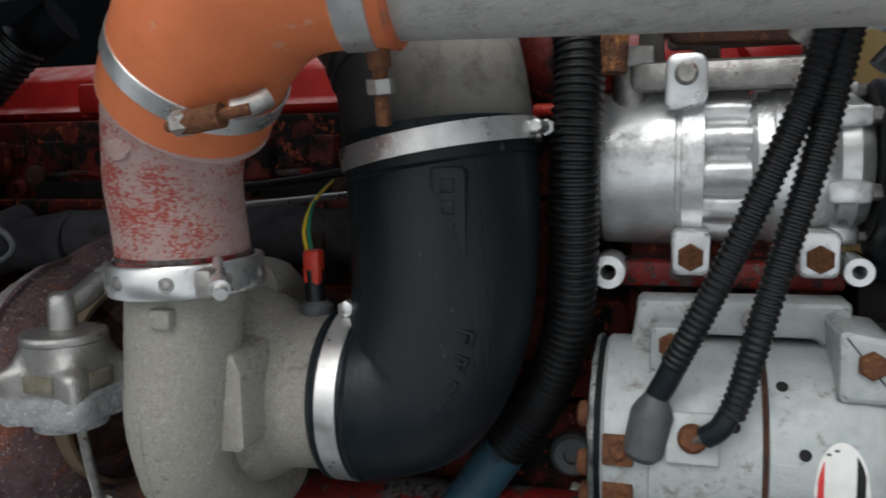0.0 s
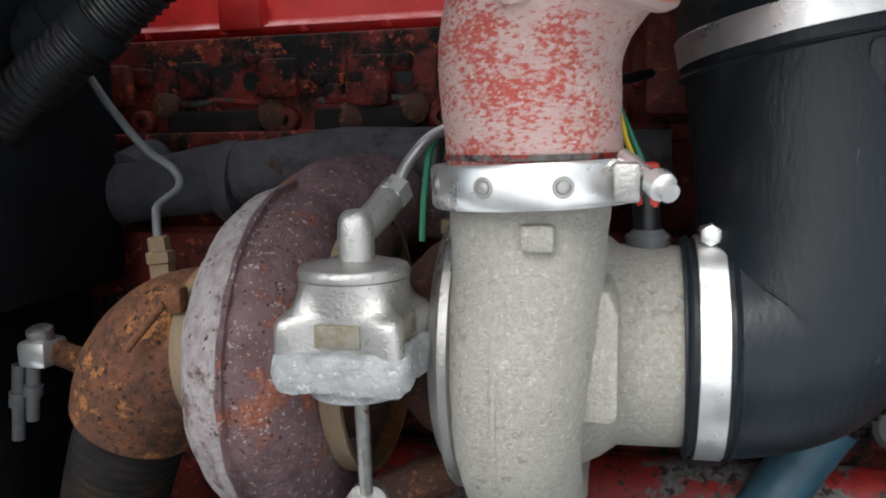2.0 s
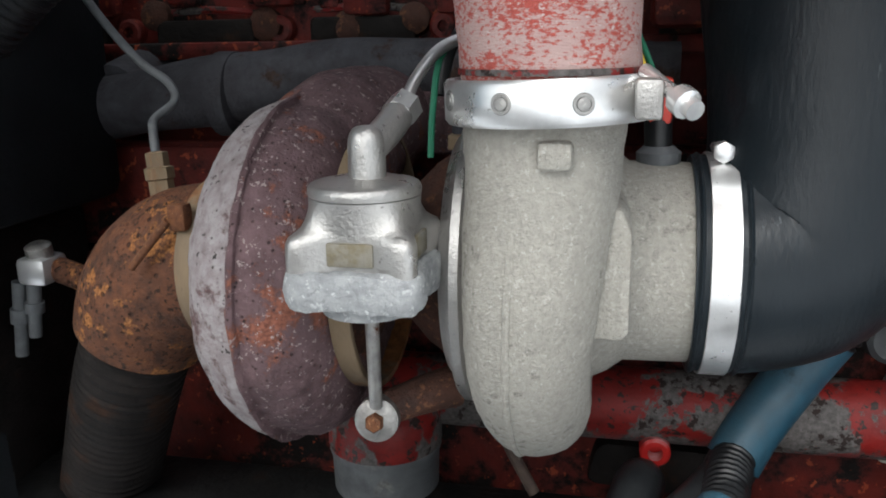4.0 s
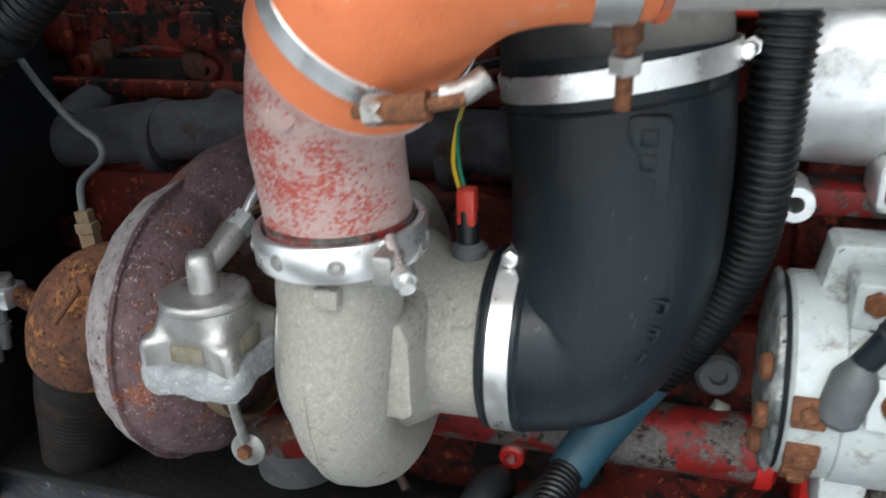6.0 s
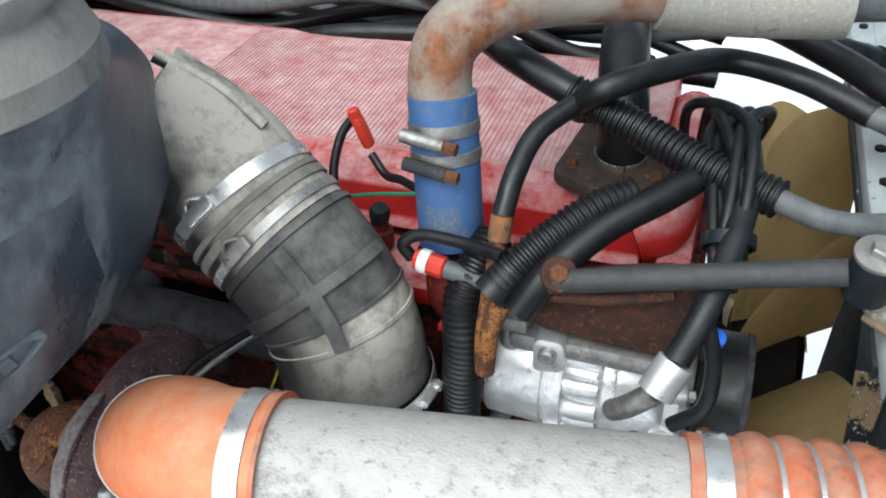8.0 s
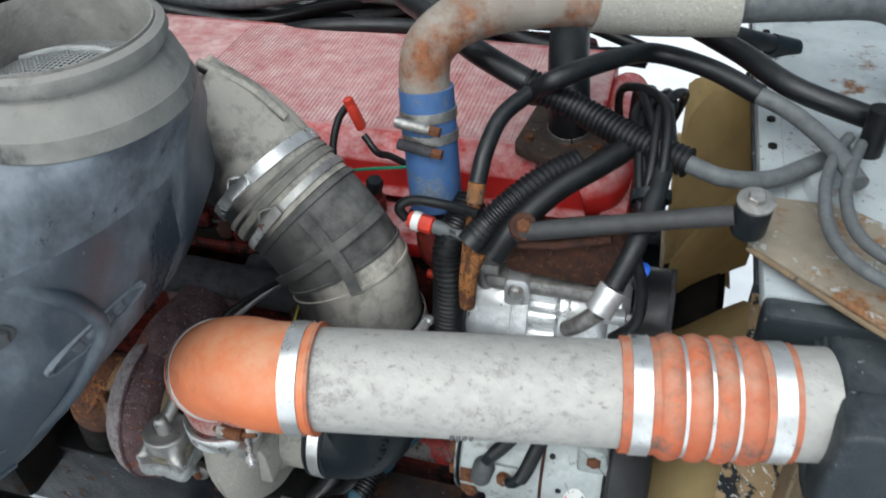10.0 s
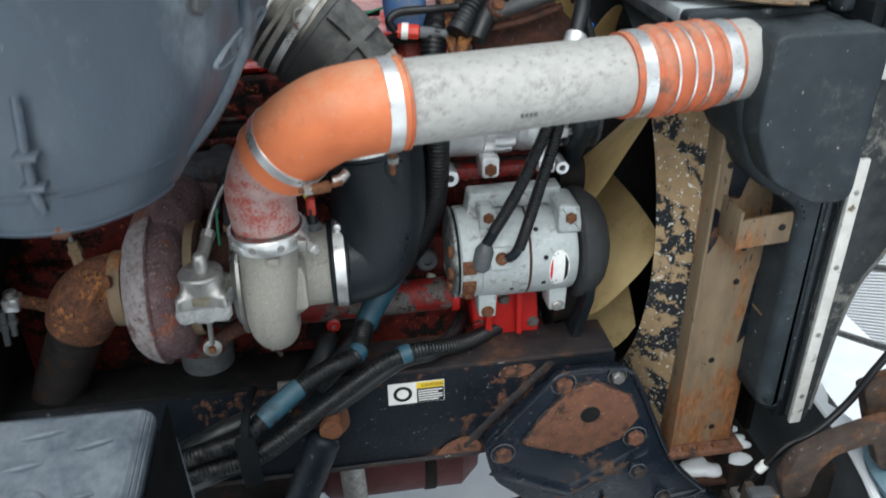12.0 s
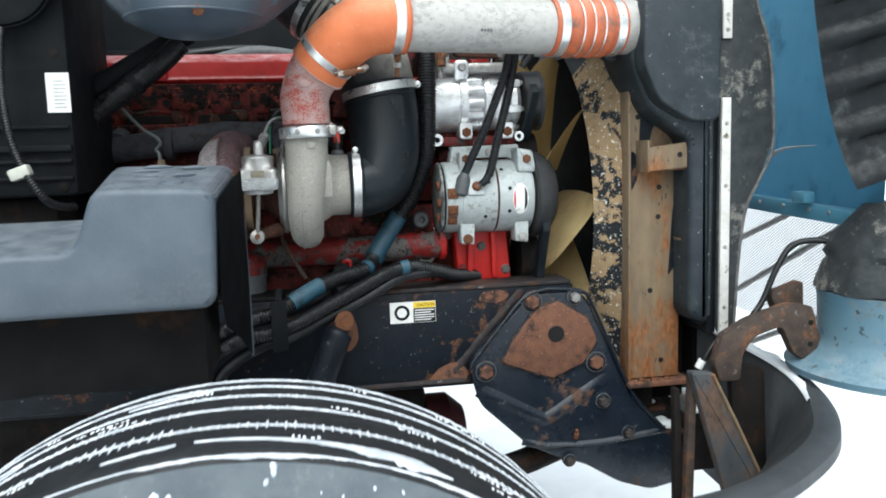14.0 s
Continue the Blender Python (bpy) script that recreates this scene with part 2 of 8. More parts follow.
tank_plastic = material("black_tank_plastic", (0.0150, 0.0215, 0.026), (0.028, 0.036, 0.042), 24, 0.5, 0.0, 0.4, fine=300, specks=(0.42, 0.43, 0.43), specks_at=0.675, specks_scale=80, rust=(0.075, 0.086, 0.092), rust_at=0.55, rust_scale=40, rust_mod=6, rust_mod_amount=0.8, soft=0.16, spec=0.3, dust=(0.10, 0.11, 0.115))
flap_rubber = material("scuffed_black_flap", (0.022, 0.026, 0.028), (0.045, 0.049, 0.051), 40, 0.6, 0.0, 0.5, fine=200, rust=(0.21, 0.205, 0.185), rust_at=0.575, rust_scale=45, rust_mod=5, rust_mod_amount=0.9, soft=0.12, spec=0.25)
black_paint = material("chipped_black_paint", (0.0045, 0.0066, 0.0105), (0.0085, 0.0115, 0.0165), 26, 0.42, 0.0, 0.6, fine=120, rust=(0.105, 0.052, 0.032), rust_at=0.625, rust_scale=34, rust_mod=5, rust_mod_amount=0.9, soft=0.06, specks=(0.11, 0.105, 0.10), specks_at=0.645, specks_scale=70, spec=0.20)
bracket_paint = material("glossy_black_paint", (0.0065, 0.0100, 0.0165), (0.0110, 0.0165, 0.026), 22, 0.30, 0.0, 0.4, fine=100, rust=(0.10, 0.055, 0.036), rust_at=0.68, rust_scale=38, rust_mod=7, rust_mod_amount=0.9, soft=0.06, specks=(0.085, 0.092, 0.10), specks_at=0.655, specks_scale=75, spec=0.4)
flange_rust = material("rusted_flange", (0.034, 0.026, 0.025), (0.013, 0.013, 0.016), 36, 0.6, 0.0, 0.7, fine=200, rust=(0.09, 0.045, 0.028), rust_at=0.53, rust_scale=14, soft=0.1, specks=(0.18, 0.17, 0.165), specks_at=0.65, specks_scale=80, spec=0.3)
bucket_blue = material("scuffed_bucket_blue", (0.075, 0.165, 0.225), (0.11, 0.185, 0.225), 14, 0.6, 0.0, 0.3, rust=(0.21, 0.215, 0.215), rust_at=0.53, rust_scale=9, soft=0.14, specks=(0.035, 0.05, 0.06), specks_at=0.62, specks_scale=35, dust=(0.26, 0.33, 0.37), dust_amount=0.7)
rust_plate = material("rust_plate", (0.165, 0.075, 0.044), (0.088, 0.044, 0.031), 60, 0.85, 0.0, 1.0, fine=160, rust=(0.050, 0.032, 0.027), rust_at=0.54, rust_scale=60, rust_mod=16, rust_mod_amount=0.7, soft=0.12, specks=(0.24, 0.13, 0.075), specks_at=0.62, specks_scale=120, spec=0.25)
tan_rust = material("tan_rusted_steel", (0.205, 0.150, 0.092), (0.135, 0.100, 0.066), 40, 0.7, 0.0, 0.6, fine=200, stretch=(1, 1, 0.35), rust=(0.29, 0.120, 0.045), rust_at=0.505, rust_scale=22, rust_mod=6, rust_mod_amount=0.9, soft=0.16, specks=(0.05, 0.045, 0.04), specks_at=0.65, specks_scale=60, spec=0.3)
peeling = material("peeling_shroud_paint", (0.30, 0.215, 0.12), (0.20, 0.135, 0.075), 60, 0.75, 0.0, 1.0, fine=160, rust=(0.018, 0.021, 0.025), rust_at=0.52, rust_scale=60, rust_mod=16, rust_mod_amount=0.9, soft=0.03, specks=(0.58, 0.56, 0.50), specks_at=0.60, specks_scale=120, spec=0.25)
fan_plastic = material("yellowed_fan_plastic", (0.79, 0.64, 0.35), (0.65, 0.51, 0.26), 18, 0.5, 0.0, 0.2, rust=(0.44, 0.31, 0.14), rust_at=0.57, rust_scale=9, soft=0.25)
blue_paint = material("hood_blue_paint", (0.115, 0.31, 0.43), (0.095, 0.27, 0.385), 12, 0.45, 0.0, 0.2, specks=(0.2, 0.28, 0.32), specks_at=0.68, specks_scale=60, dust=(0.22, 0.31, 0.35), rust=(0.085, 0.21, 0.29), rust_at=0.56, rust_scale=8, soft=0.2)
white_metal = material("white_strip_paint", (0.62, 0.61, 0.58), (0.48, 0.47, 0.44), 40, 0.5, 0.0, 0.25, rust=(0.2, 0.15, 0.1), rust_at=0.60, rust_scale=30, specks=(0.15, 0.14, 0.13), specks_at=0.66)
# Grimy iron, its colour lowered further for the engine bay's deep shade.
dark_iron = material("darkened_grimy_iron", (0.009, 0.008, 0.0076), (0.018, 0.015, 0.0138), 34, 0.75, 0.1, 0.7, fine=220, rust=(0.034, 0.019, 0.013), rust_at=0.57, rust_scale=17, spec=0.15)
grey_tube = material("grey_manifold_iron", (0.062, 0.063, 0.071), (0.030, 0.029, 0.033), 48, 0.75, 0.1, 0.7, fine=300, rust=(0.05, 0.032, 0.025), rust_at=0.57, rust_scale=25, spec=0.2)
tyre_rubber = material("tyre_rubber", (0.008, 0.009, 0.0105), (0.016, 0.0175, 0.02), 50, 0.6, 0.0, 0.3, fine=300, spec=0.3)
sidewall_mat = material("snow_dusted_sidewall", (0.085, 0.10, 0.115), (0.13, 0.148, 0.16), 20, 0.75, 0.0, 0.5, rust=(0.20, 0.215, 0.225), rust_at=0.55, rust_scale=30, rust_mod=5, soft=0.2, specks=(0.6, 0.62, 0.64), specks_at=0.69, specks_scale=50, spec=0.25)
dusty_red = material("dust_pink_paint", (0.47, 0.20, 0.20), (0.40, 0.13, 0.13), 24, 0.6, 0.0, 0.3, dust=(0.62, 0.43, 0.42), dust_amount=1.0, rust=(0.55, 0.30, 0.30), rust_at=0.48, rust_scale=12, soft=0.2)
cast_silver = material("cast_silver", (0.46, 0.45, 0.43), (0.36, 0.35, 0.335), 50, 0.34, 0.75, 0.35, fine=420, specks=(0.2, 0.19, 0.18), specks_at=0.66, specks_scale=150)
worn_edge = material("worn_grey_edge", (0.16, 0.155, 0.145), (0.06, 0.06, 0.06), 60, 0.8, 0.0, 0.5, fine=300, spec=0.2)
label_white = material("label_white", (0.74, 0.74, 0.72), (0.64, 0.64, 0.62), 60, 0.5, bump=0.0)
label_black = material("label_black", (0.008, 0.008, 0.008), (0.014, 0.014, 0.014), 30, 0.5, bump=0.0, spec=0.2)
label_yellow = material("label_yellow", (0.75, 0.52, 0.03), (0.65, 0.45, 0.03), 30, 0.5, bump=0.0)
label_red = material("label_red", (0.6, 0.03, 0.03), (0.5, 0.03, 0.03), 30, 0.5, bump=0.0)
red_plastic = material("red_plastic", (0.62, 0.05, 0.025), (0.46, 0.032, 0.018), 60, 0.4, bump=0.05)
green_wire_mat = material("green_wire", (0.02, 0.22, 0.12), (0.02, 0.17, 0.09), 30, 0.5, bump=0.0)
blue_tape = material("blue_tape", (0.018, 0.075, 0.115), (0.012, 0.045, 0.07), 60, 0.5, bump=0.2, dust=(0.09, 0.14, 0.165), rust=(0.010, 0.018, 0.025), rust_at=0.56, rust_scale=26, soft=0.1)
blue_plastic = material("blue_plastic", (0.02, 0.12, 0.65), (0.02, 0.1, 0.5), 30, 0.4, bump=0.0)
aged_white = material("aged_white_plastic", (0.55, 0.55, 0.48), (0.42, 0.42, 0.36), 60, 0.5, bump=0.15)
grey_plastic = material("grey_cap_plastic", (0.075, 0.08, 0.084), (0.05, 0.054, 0.058), 70, 0.6, bump=0.25)
stained_plate = material("rust_stained_plate", (0.25, 0.215, 0.165), (0.17, 0.145, 0.11), 30, 0.65, 0.0, 0.5, fine=200, rust=(0.25, 0.12, 0.052), rust_at=0.53, rust_scale=40, rust_mod=9, rust_mod_amount=0.8, soft=0.15, specks=(0.33, 0.34, 0.335), specks_at=0.60, specks_scale=50)
rad_top_paint = material("grey_green_top_paint", (0.38, 0.415, 0.425), (0.27, 0.30, 0.315), 18, 0.55, 0.0, 0.5, fine=200, rust=(0.19, 0.09, 0.04), rust_at=0.59, rust_scale=13, soft=0.08, specks=(0.03, 0.03, 0.03), specks_at=0.65)
core_mat = material("radiator_core", (0.0035, 0.0033, 0.003), (0.008, 0.0072, 0.006), 90, 0.9, 0.0, 0.5, spec=0.05)
flange_black = material("black_flange_steel", (0.004, 0.0042, 0.0045), (0.010, 0.0098, 0.0095), 40, 0.55, 0.0, 0.8, fine=120, rust=(0.045, 0.027, 0.019), rust_at=0.60, rust_scale=40, rust_mod=9, soft=0.08, spec=0.15)
cab_dark = material("dark_cab_plastic", (0.0048, 0.006, 0.0072), (0.009, 0.0106, 0.0122), 16, 0.7, 0.0, 0.3, fine=200, spec=0.12, rust=(0.02, 0.022, 0.025), rust_at=0.57, rust_scale=9, soft=0.2)

# ---- building helpers ----
BASE = {}


def thing(name, at, label, category, group="", kind=""):
    """An empty at the base of a thing, for its parts."""
    ob = new(name)
    ob.empty_display_size = 0.02
    ob.location = at
    BASE[ob.name] = Vector(at)
    return tagged(ob, label, category, group, kind)


def part(name, bm, mat, parent=None, label="", smooth=True):
    """Links a bmesh, built in world coordinates, as one mesh object."""
    me = bpy.data.meshes.new(name)
    bmesh.ops.recalc_face_normals(bm, faces=bm.faces[:])
    bm.to_mesh(me)
    bm.free()
    if smooth:
        for p in me.polygons:
            p.use_smooth = True
        me.set_sharp_from_angle(angle=radians(38))
    me.materials.append(mat)
    ob = new(name, me)
    if parent is not None:
        ob.parent = parent
        top = parent
        while top.parent is not None:
            top = top.parent
        if parent == top and parent.name in BASE:
            ob.matrix_parent_inverse = Matrix.Translation(-BASE[parent.name])
    return tagged(ob, label)


def solo(name, bm, mat, label, category, group="", kind="", smooth=True):
    return tagged(part(name, bm, mat, None, "", smooth), label, category, group, kind)


def spline(points, n=8):
    """Catmull-Rom through the points, n steps each."""
    p = [Vector(q) for q in points]
    p = [2 * p[0] - p[1]] + p + [2 * p[-1] - p[-2]]
    out = []
    for i in range(1, len(p) - 2):
        a, b, c, d = p[i - 1:i + 3]
        for k in range(n):
            t = k / n
            out.append(0.5 * ((2 * b) + (c - a) * t + (2 * a - 5 * b + 4 * c - d) * t * t + (3 * b - a - 3 * c + d) * t ** 3))
    out.append(p[-2].copy())
    return out


def resample(pts, step):
    """Points at even steps along a polyline."""
    out, carry = [pts[0].copy()], 0.0
    for a, b in zip(pts, pts[1:]):
        length = (b - a).length
        s = step - carry
        while s <= length and length > 1e-9:
            out.append(a.lerp(b, s / length))
            s += step
        carry = (carry + length) % step
    return out


def sweep(bm, pts, radius, segs=20, caps=True, wall=0.0, flat=1.0):
    """A round tube along pts; radius: a number or a function of 0..1. wall: an inner skin, open ends."""
    n = len(pts)
    rad = radius if callable(radius) else (lambda u: radius)
    tan = [(pts[min(i + 1, n - 1)] - pts[max(i - 1, 0)]).normalized() for i in range(n)]
    ref = Vector((0, 0, 1)) if abs(tan[0].z) < 0.9 else Vector((0, 1, 0))
    nrm = (ref - tan[0] * ref.dot(tan[0])).normalized()
    rings, inner = [], []
    for i, q in enumerate(pts):
        nrm = (nrm - tan[i] * nrm.dot(tan[i])).normalized()
        bin_ = tan[i].cross(nrm)
        r = rad(i / (n - 1))
        rings.append([bm.verts.new(q + (nrm * math.cos(a) * flat + bin_ * math.sin(a)) * r) for a in (2 * math.pi * k / segs for k in range(segs))])
        if wall:
            inner.append([bm.verts.new(q + (nrm * math.cos(a) + bin_ * math.sin(a)) * (r - wall)) for a in (2 * math.pi * k / segs for k in range(segs))])
    for r0, r1 in zip(rings, rings[1:]):
        for k in range(segs):
            bm.faces.new((r0[k], r0[(k + 1) % segs], r1[(k + 1) % segs], r1[k]))
    if wall:
        for r0, r1 in zip(inner, inner[1:]):
            for k in range(segs):
                bm.faces.new((r0[k], r1[k], r1[(k + 1) % segs], r0[(k + 1) % segs]))
        for o, i in ((rings[0], inner[0]), (rings[-1], inner[-1])):
            for k in range(segs):
                bm.faces.new((o[k], i[k], i[(k + 1) % segs], o[(k + 1) % segs]))
    elif caps:
        bm.faces.new(rings[0][::-1])
        bm.faces.new(rings[-1])
    return bm


def tube(points, radius, segs=20, n=8, **kw):
    return sweep(bmesh.new(), spline(points, n), radius, segs, **kw)


def corrugated(points, radius, pitch=0.0055, depth=0.0014, segs=14):
    """Ribbed tube: four rings a rib."""
    pts = resample(spline(points, 10), pitch / 4)
    wave = (0.0, 1.0, 1.0, 0.0)
    last = max(1, len(pts) - 1)
    return sweep(bmesh.new(), pts, lambda u: radius - depth + depth * wave[int(round(u * last)) % 4], segs)


def axes(direction):
    d = Vector(direction).normalized()
    ref = Vector((0, 0, 1)) if abs(d.z) < 0.9 else Vector((0, 1, 0))
    u = (ref - d * ref.dot(d)).normalized()
    return d, u, d.cross(u)


def lathe(profile, origin, direction, segs=40, bm=None, close=False):
    """Turns (along, radius) round an axis. close: the profile is a loop (a ring)."""
    bm = bm or bmesh.new()
    d, u, v = axes(direction)
    o = Vector(origin)
    rings = []
    for s, r in profile:
        if r < 1e-6:
            rings.append([bm.verts.new(o + d * s)])
        else:
            rings.append([bm.verts.new(o + d * s + (u * math.cos(a) + v * math.sin(a)) * r) for a in (2 * math.pi * k / segs for k in range(segs))])
    pairs = list(zip(rings, rings[1:]))
    if close:
        pairs.append((rings[-1], rings[0]))
    for a, b in pairs:
        for k in range(segs):
            j = (k + 1) % segs
            if len(a) == 1 and len(b) == 1:
                continue
            if len(a) == 1:
                bm.faces.new((a[0], b[j], b[k]))
            elif len(b) == 1:
                bm.faces.new((a[k], a[j], b[0]))
            else:
                bm.faces.new((a[k], a[j], b[j], b[k]))
    if not close:
        for r, flip in ((rings[0], True), (rings[-1], False)):
            if len(r) > 1:
                bm.faces.new(r[::-1] if flip else r)
    return bm


def ring(origin, direction, radius, width, thick=0.0012, segs=48):
    """A flat strap bent round an axis, its inner radius given."""
    h, b = width / 2, min(0.0004, thick / 3)
    return lathe([(-h, radius), (-h, radius + thick - b), (-h + b, radius + thick), (h - b, radius + thick), (h, radius + thick - b), (h, radius)], origin, direction, segs, close=True)


def box(lo, hi, bevel=0.003, bm=None, turn=None, segs=2):
    """A bevelled block between two corners, turned about its middle by a pose."""
    bm = bm or bmesh.new()
    c = (Vector(lo) + Vector(hi)) / 2
    m = Matrix.Translation(c) @ (turn or Matrix.Identity(4)) @ Matrix.Diagonal((*(Vector(hi) - Vector(lo)), 1))
    made = bmesh.ops.create_cube(bm, size=1, matrix=m)
    if bevel:
        edges = list({e for v in made["verts"] for e in v.link_edges})
        bmesh.ops.bevel(bm, geom=edges, offset=bevel, segments=segs, affect="EDGES", profile=0.5)
    return bm


def prism(outline, y0, y1, bevel=0.003, plane="xz", bm=None, segs=2):
    """A flat outline pushed from y0 to y1 (for plane xz; else along the missing axis)."""
    bm = bm or bmesh.new()

    def place(p, w):
        return {"xz": (p[0], w, p[1]), "xy": (p[0], p[1], w), "yz": (w, p[0], p[1])}[plane]

    a = [bm.verts.new(place(p, y0)) for p in outline]
    b = [bm.verts.new(place(p, y1)) for p in outline]
    n = len(a)
    bm.faces.new(a)
    bm.faces.new(b[::-1])
    for k in range(n):
        bm.faces.new((a[k], b[k], b[(k + 1) % n], a[(k + 1) % n]))
    bmesh.ops.recalc_face_normals(bm, faces=bm.faces[:])
    if bevel:
        bmesh.ops.bevel(bm, geom=list({e for v in a + b for e in v.link_edges}), offset=bevel, segments=segs, affect="EDGES", profile=0.5)
    return bm


def rounded(outline, r, n=4):
    """Rounds a polygon's corners."""
    out, k = [], len(outline)
    for i in range(k):
        p, q, s = (Vector((*outline[j % k], 0)) for j in (i - 1, i, i + 1))
        a, b = (p - q), (s - q)
        t = min(r, a.length * 0.45, b.length * 0.45)
        a, b = q + a.normalized() * t, q + b.normalized() * t
        for m in range(n + 1):
            u = m / n
            w = a * (1 - u) ** 2 + q * 2 * u * (1 - u) + b * u * u
            out.append((w.x, w.y))
    return out


def roughen(bm, amount, scale):
    """Uneven cast or corroded relief along the normals."""
    bm.normal_update()
    for v in bm.verts:
        v.co += v.normal * amount * (noise.noise(v.co * scale) + 0.6 * noise.noise(v.co * scale * 2.7))
    return bm


def fine_profile(profile, n=4):
    """A profile with n steps between its points, rounded through them."""
    return [(q.x, q.y) for q in spline([(a, b, 0.0) for a, b in profile], n)]


def hexbolt(at, direction, r=0.009, h=0.007, washer=0.0, bm=None):
    """A hex head on a washer, standing out along direction."""
    bm = bm or bmesh.new()
    if washer:
        lathe([(0, washer), (0.0015, washer), (0.002, washer - 0.0006), (0.002, 0.0)], at, direction, 20, bm)
    lathe([(0.0, r), (h * 0.8, r), (h, r * 0.84), (h, 0.0)], at, direction, 6, bm)
    return bm


def screw_clamp(name, at, axis, radius, width, screw_angle, label, screw_mat=None, group=""):
    """A worm-drive band clamp: band, housing, screw."""
    d, u, v = axes(axis)
    o = Vector(at)
    c = thing(name, o, label, "clamp", group)
    part("band", ring(o, axis, radius, width, 0.0012), steel, c)
    a = radians(screw_angle)
    out = u * math.cos(a) + v * math.sin(a)
    side = d.cross(out)
    p = o + out * (radius + 0.004)
    bm = bmesh.new()
    lathe([(-0.011, 0.004), (-0.010, 0.005), (0.010, 0.005), (0.011, 0.004)], p, side, 12, bm)
    part("screw_housing", bm, steel, c)
    bm = lathe([(0.0, 0.003), (0.004, 0.003), (0.0045, 0.0065), (0.011, 0.0065), (0.012, 0.005), (0.012, 0.0)], p + side * 0.011, side, 6)
    part("screw", bm, screw_mat or steel, c)
    return c

# ---- setting ----
bm = bmesh.new()
bmesh.ops.create_grid(bm, x_segments=60, y_segments=60, size=30)
for v in bm.verts:
    v.co.z = 0.06 * noise.noise(v.co * 0.6) + 0.02 * noise.noise(v.co * 2.3)
    if max(abs(v.co.x), abs(v.co.y)) > 29.9:
        v.co.x, v.co.y = v.co.x * 60, v.co.y * 60
solo("ground", bm, snow_mat, "white snow-covered ground round the truck", "ground", kind="structure")

# ---- truck frame ----
rail = thing("frame_rail", (-0.6, 0.7, 0.83), "black painted steel frame rail with rusty top flange", "frame rail")
part("web", box((-2.2, 0.65, 0.835), (0.405, 0.66, 1.04), 0.002), black_paint, rail)
part("top_flange", box((-2.2, 0.648, 1.041), (-0.06, 0.74, 1.050), 0.002), flange_black, rail, "black top flange")
part("top_flange", box((-0.0595, 0.648, 1.041), (0.40, 0.74, 1.050), 0.002), flange_rust, rail, "rust-brown top flange")
part("bottom_flange", box((-2.2, 0.66, 0.826), (0.30, 0.74, 0.834), 0.002), black_paint, rail)
far_rail = thing("frame_rail", (-0.6, 1.5, 0.83), "dark steel frame rail on the far side", "frame rail")
part("web", box((-2.2, 1.51, 0.835), (0.405, 1.52, 1.04), 0.002), black_paint, far_rail)
part("top_flange", box((-2.2, 1.43, 1.041), (0.405, 1.52, 1.05), 0.002), black_paint, far_rail)

# ---- engine block, head and valve cover ----
engine = thing("engine", (-0.2, 1.05, 0.75), "red painted diesel engine, grimy below and dusty on top", "engine")
part("block", box((-0.95, 0.80, 0.78), (0.30, 1.36, 1.22), 0.012), red_grimy_deep, engine, "grimy dark red engine block")
part("head", box((-0.95, 0.86, 1.222), (0.26, 1.32, 1.5055), 0.004), red_grimy_deep, engine, "grimy dark red cylinder head")
part("oil_pan", box((-0.9, 0.86, 0.55), (0.1, 1.30, 0.778), 0.03), dark_iron, engine)
bm = prism([(0.895, 1.506), (0.885, 1.518), (0.90, 1.522), (0.908, 1.559), (0.956, 1.580), (1.26, 1.580), (1.285, 1.572), (1.30, 1.522), (1.31, 1.518), (1.30, 1.506)], -0.95, 0.245, 0.004, "yz")
cover = part("valve_cover", bm, red_paint, engine, "bright red ribbed valve cover")
part("top_panel", box((-0.94, 0.958, 1.574), (0.24, 1.258, 1.5803), 0.0), dusty_red, cover, "dust-pink top", False)
for k in range(88):
    x = -0.42 + k * 0.0066
    part("rib", box((x, 0.962, 1.5795), (x + 0.0044, 1.252, 1.5815), 0.0), dusty_red, cover, smooth=False)
part("end_dome", tube([(0.235, 0.915, 1.535), (0.262, 0.93, 1.545), (0.27, 1.0, 1.55), (0.27, 1.2, 1.55)], 0.03, 18), red_paint, cover)

# ---- radiator, shroud, fan ----
radiator = thing("radiator", (0.6, 1.05, 0.8), "radiator with black plastic side tank and grey top tank", "radiator")
part("core", box((0.60, 0.66, 0.76), (0.672, 1.58, 1.62), 0.004), core_mat, radiator)
part("top_tank", box((0.47, 0.68, 1.60), (0.70, 1.50, 1.640), 0.015), rad_top_paint, radiator, "grey-green painted top tank with rust")
part("top_plate", prism(rounded([(0.424, 0.742), (0.428, 0.712), (0.548, 0.612), (0.596, 0.590), (0.668, 0.624), (0.70, 0.70), (0.66, 0.80), (0.45, 0.80)], 0.008), 1.650, 1.655, 0.0015, "xy"), stained_plate, radiator, "tan rust-stained top plate")
part("plate_lip", tube([(0.428, 0.710, 1.650), (0.548, 0.610, 1.649), (0.597, 0.588, 1.649)], 0.003, 8), tan_rust, radiator)
part("fill_dome", lathe([(0, 0.11), (0.012, 0.105), (0.02, 0.07), (0.022, 0.02), (0.05, 0.018), (0.05, 0)], (0.60, 0.86, 1.640), (0, 0, 1), 36), rad_top_paint, radiator)
tank_line = rounded([(0.500, 1.618), (0.500, 1.520), (0.512, 1.470), (0.545, 1.405), (0.628, 1.352), (0.629, 0.972), (0.675, 0.950), (0.675, 1.30), (0.673, 1.628)], 0.02)
part("side_tank", prism(tank_line, 0.545, 0.72, 0.016, segs=4), tank_plastic, radiator, "black plastic side tank with paint specks")

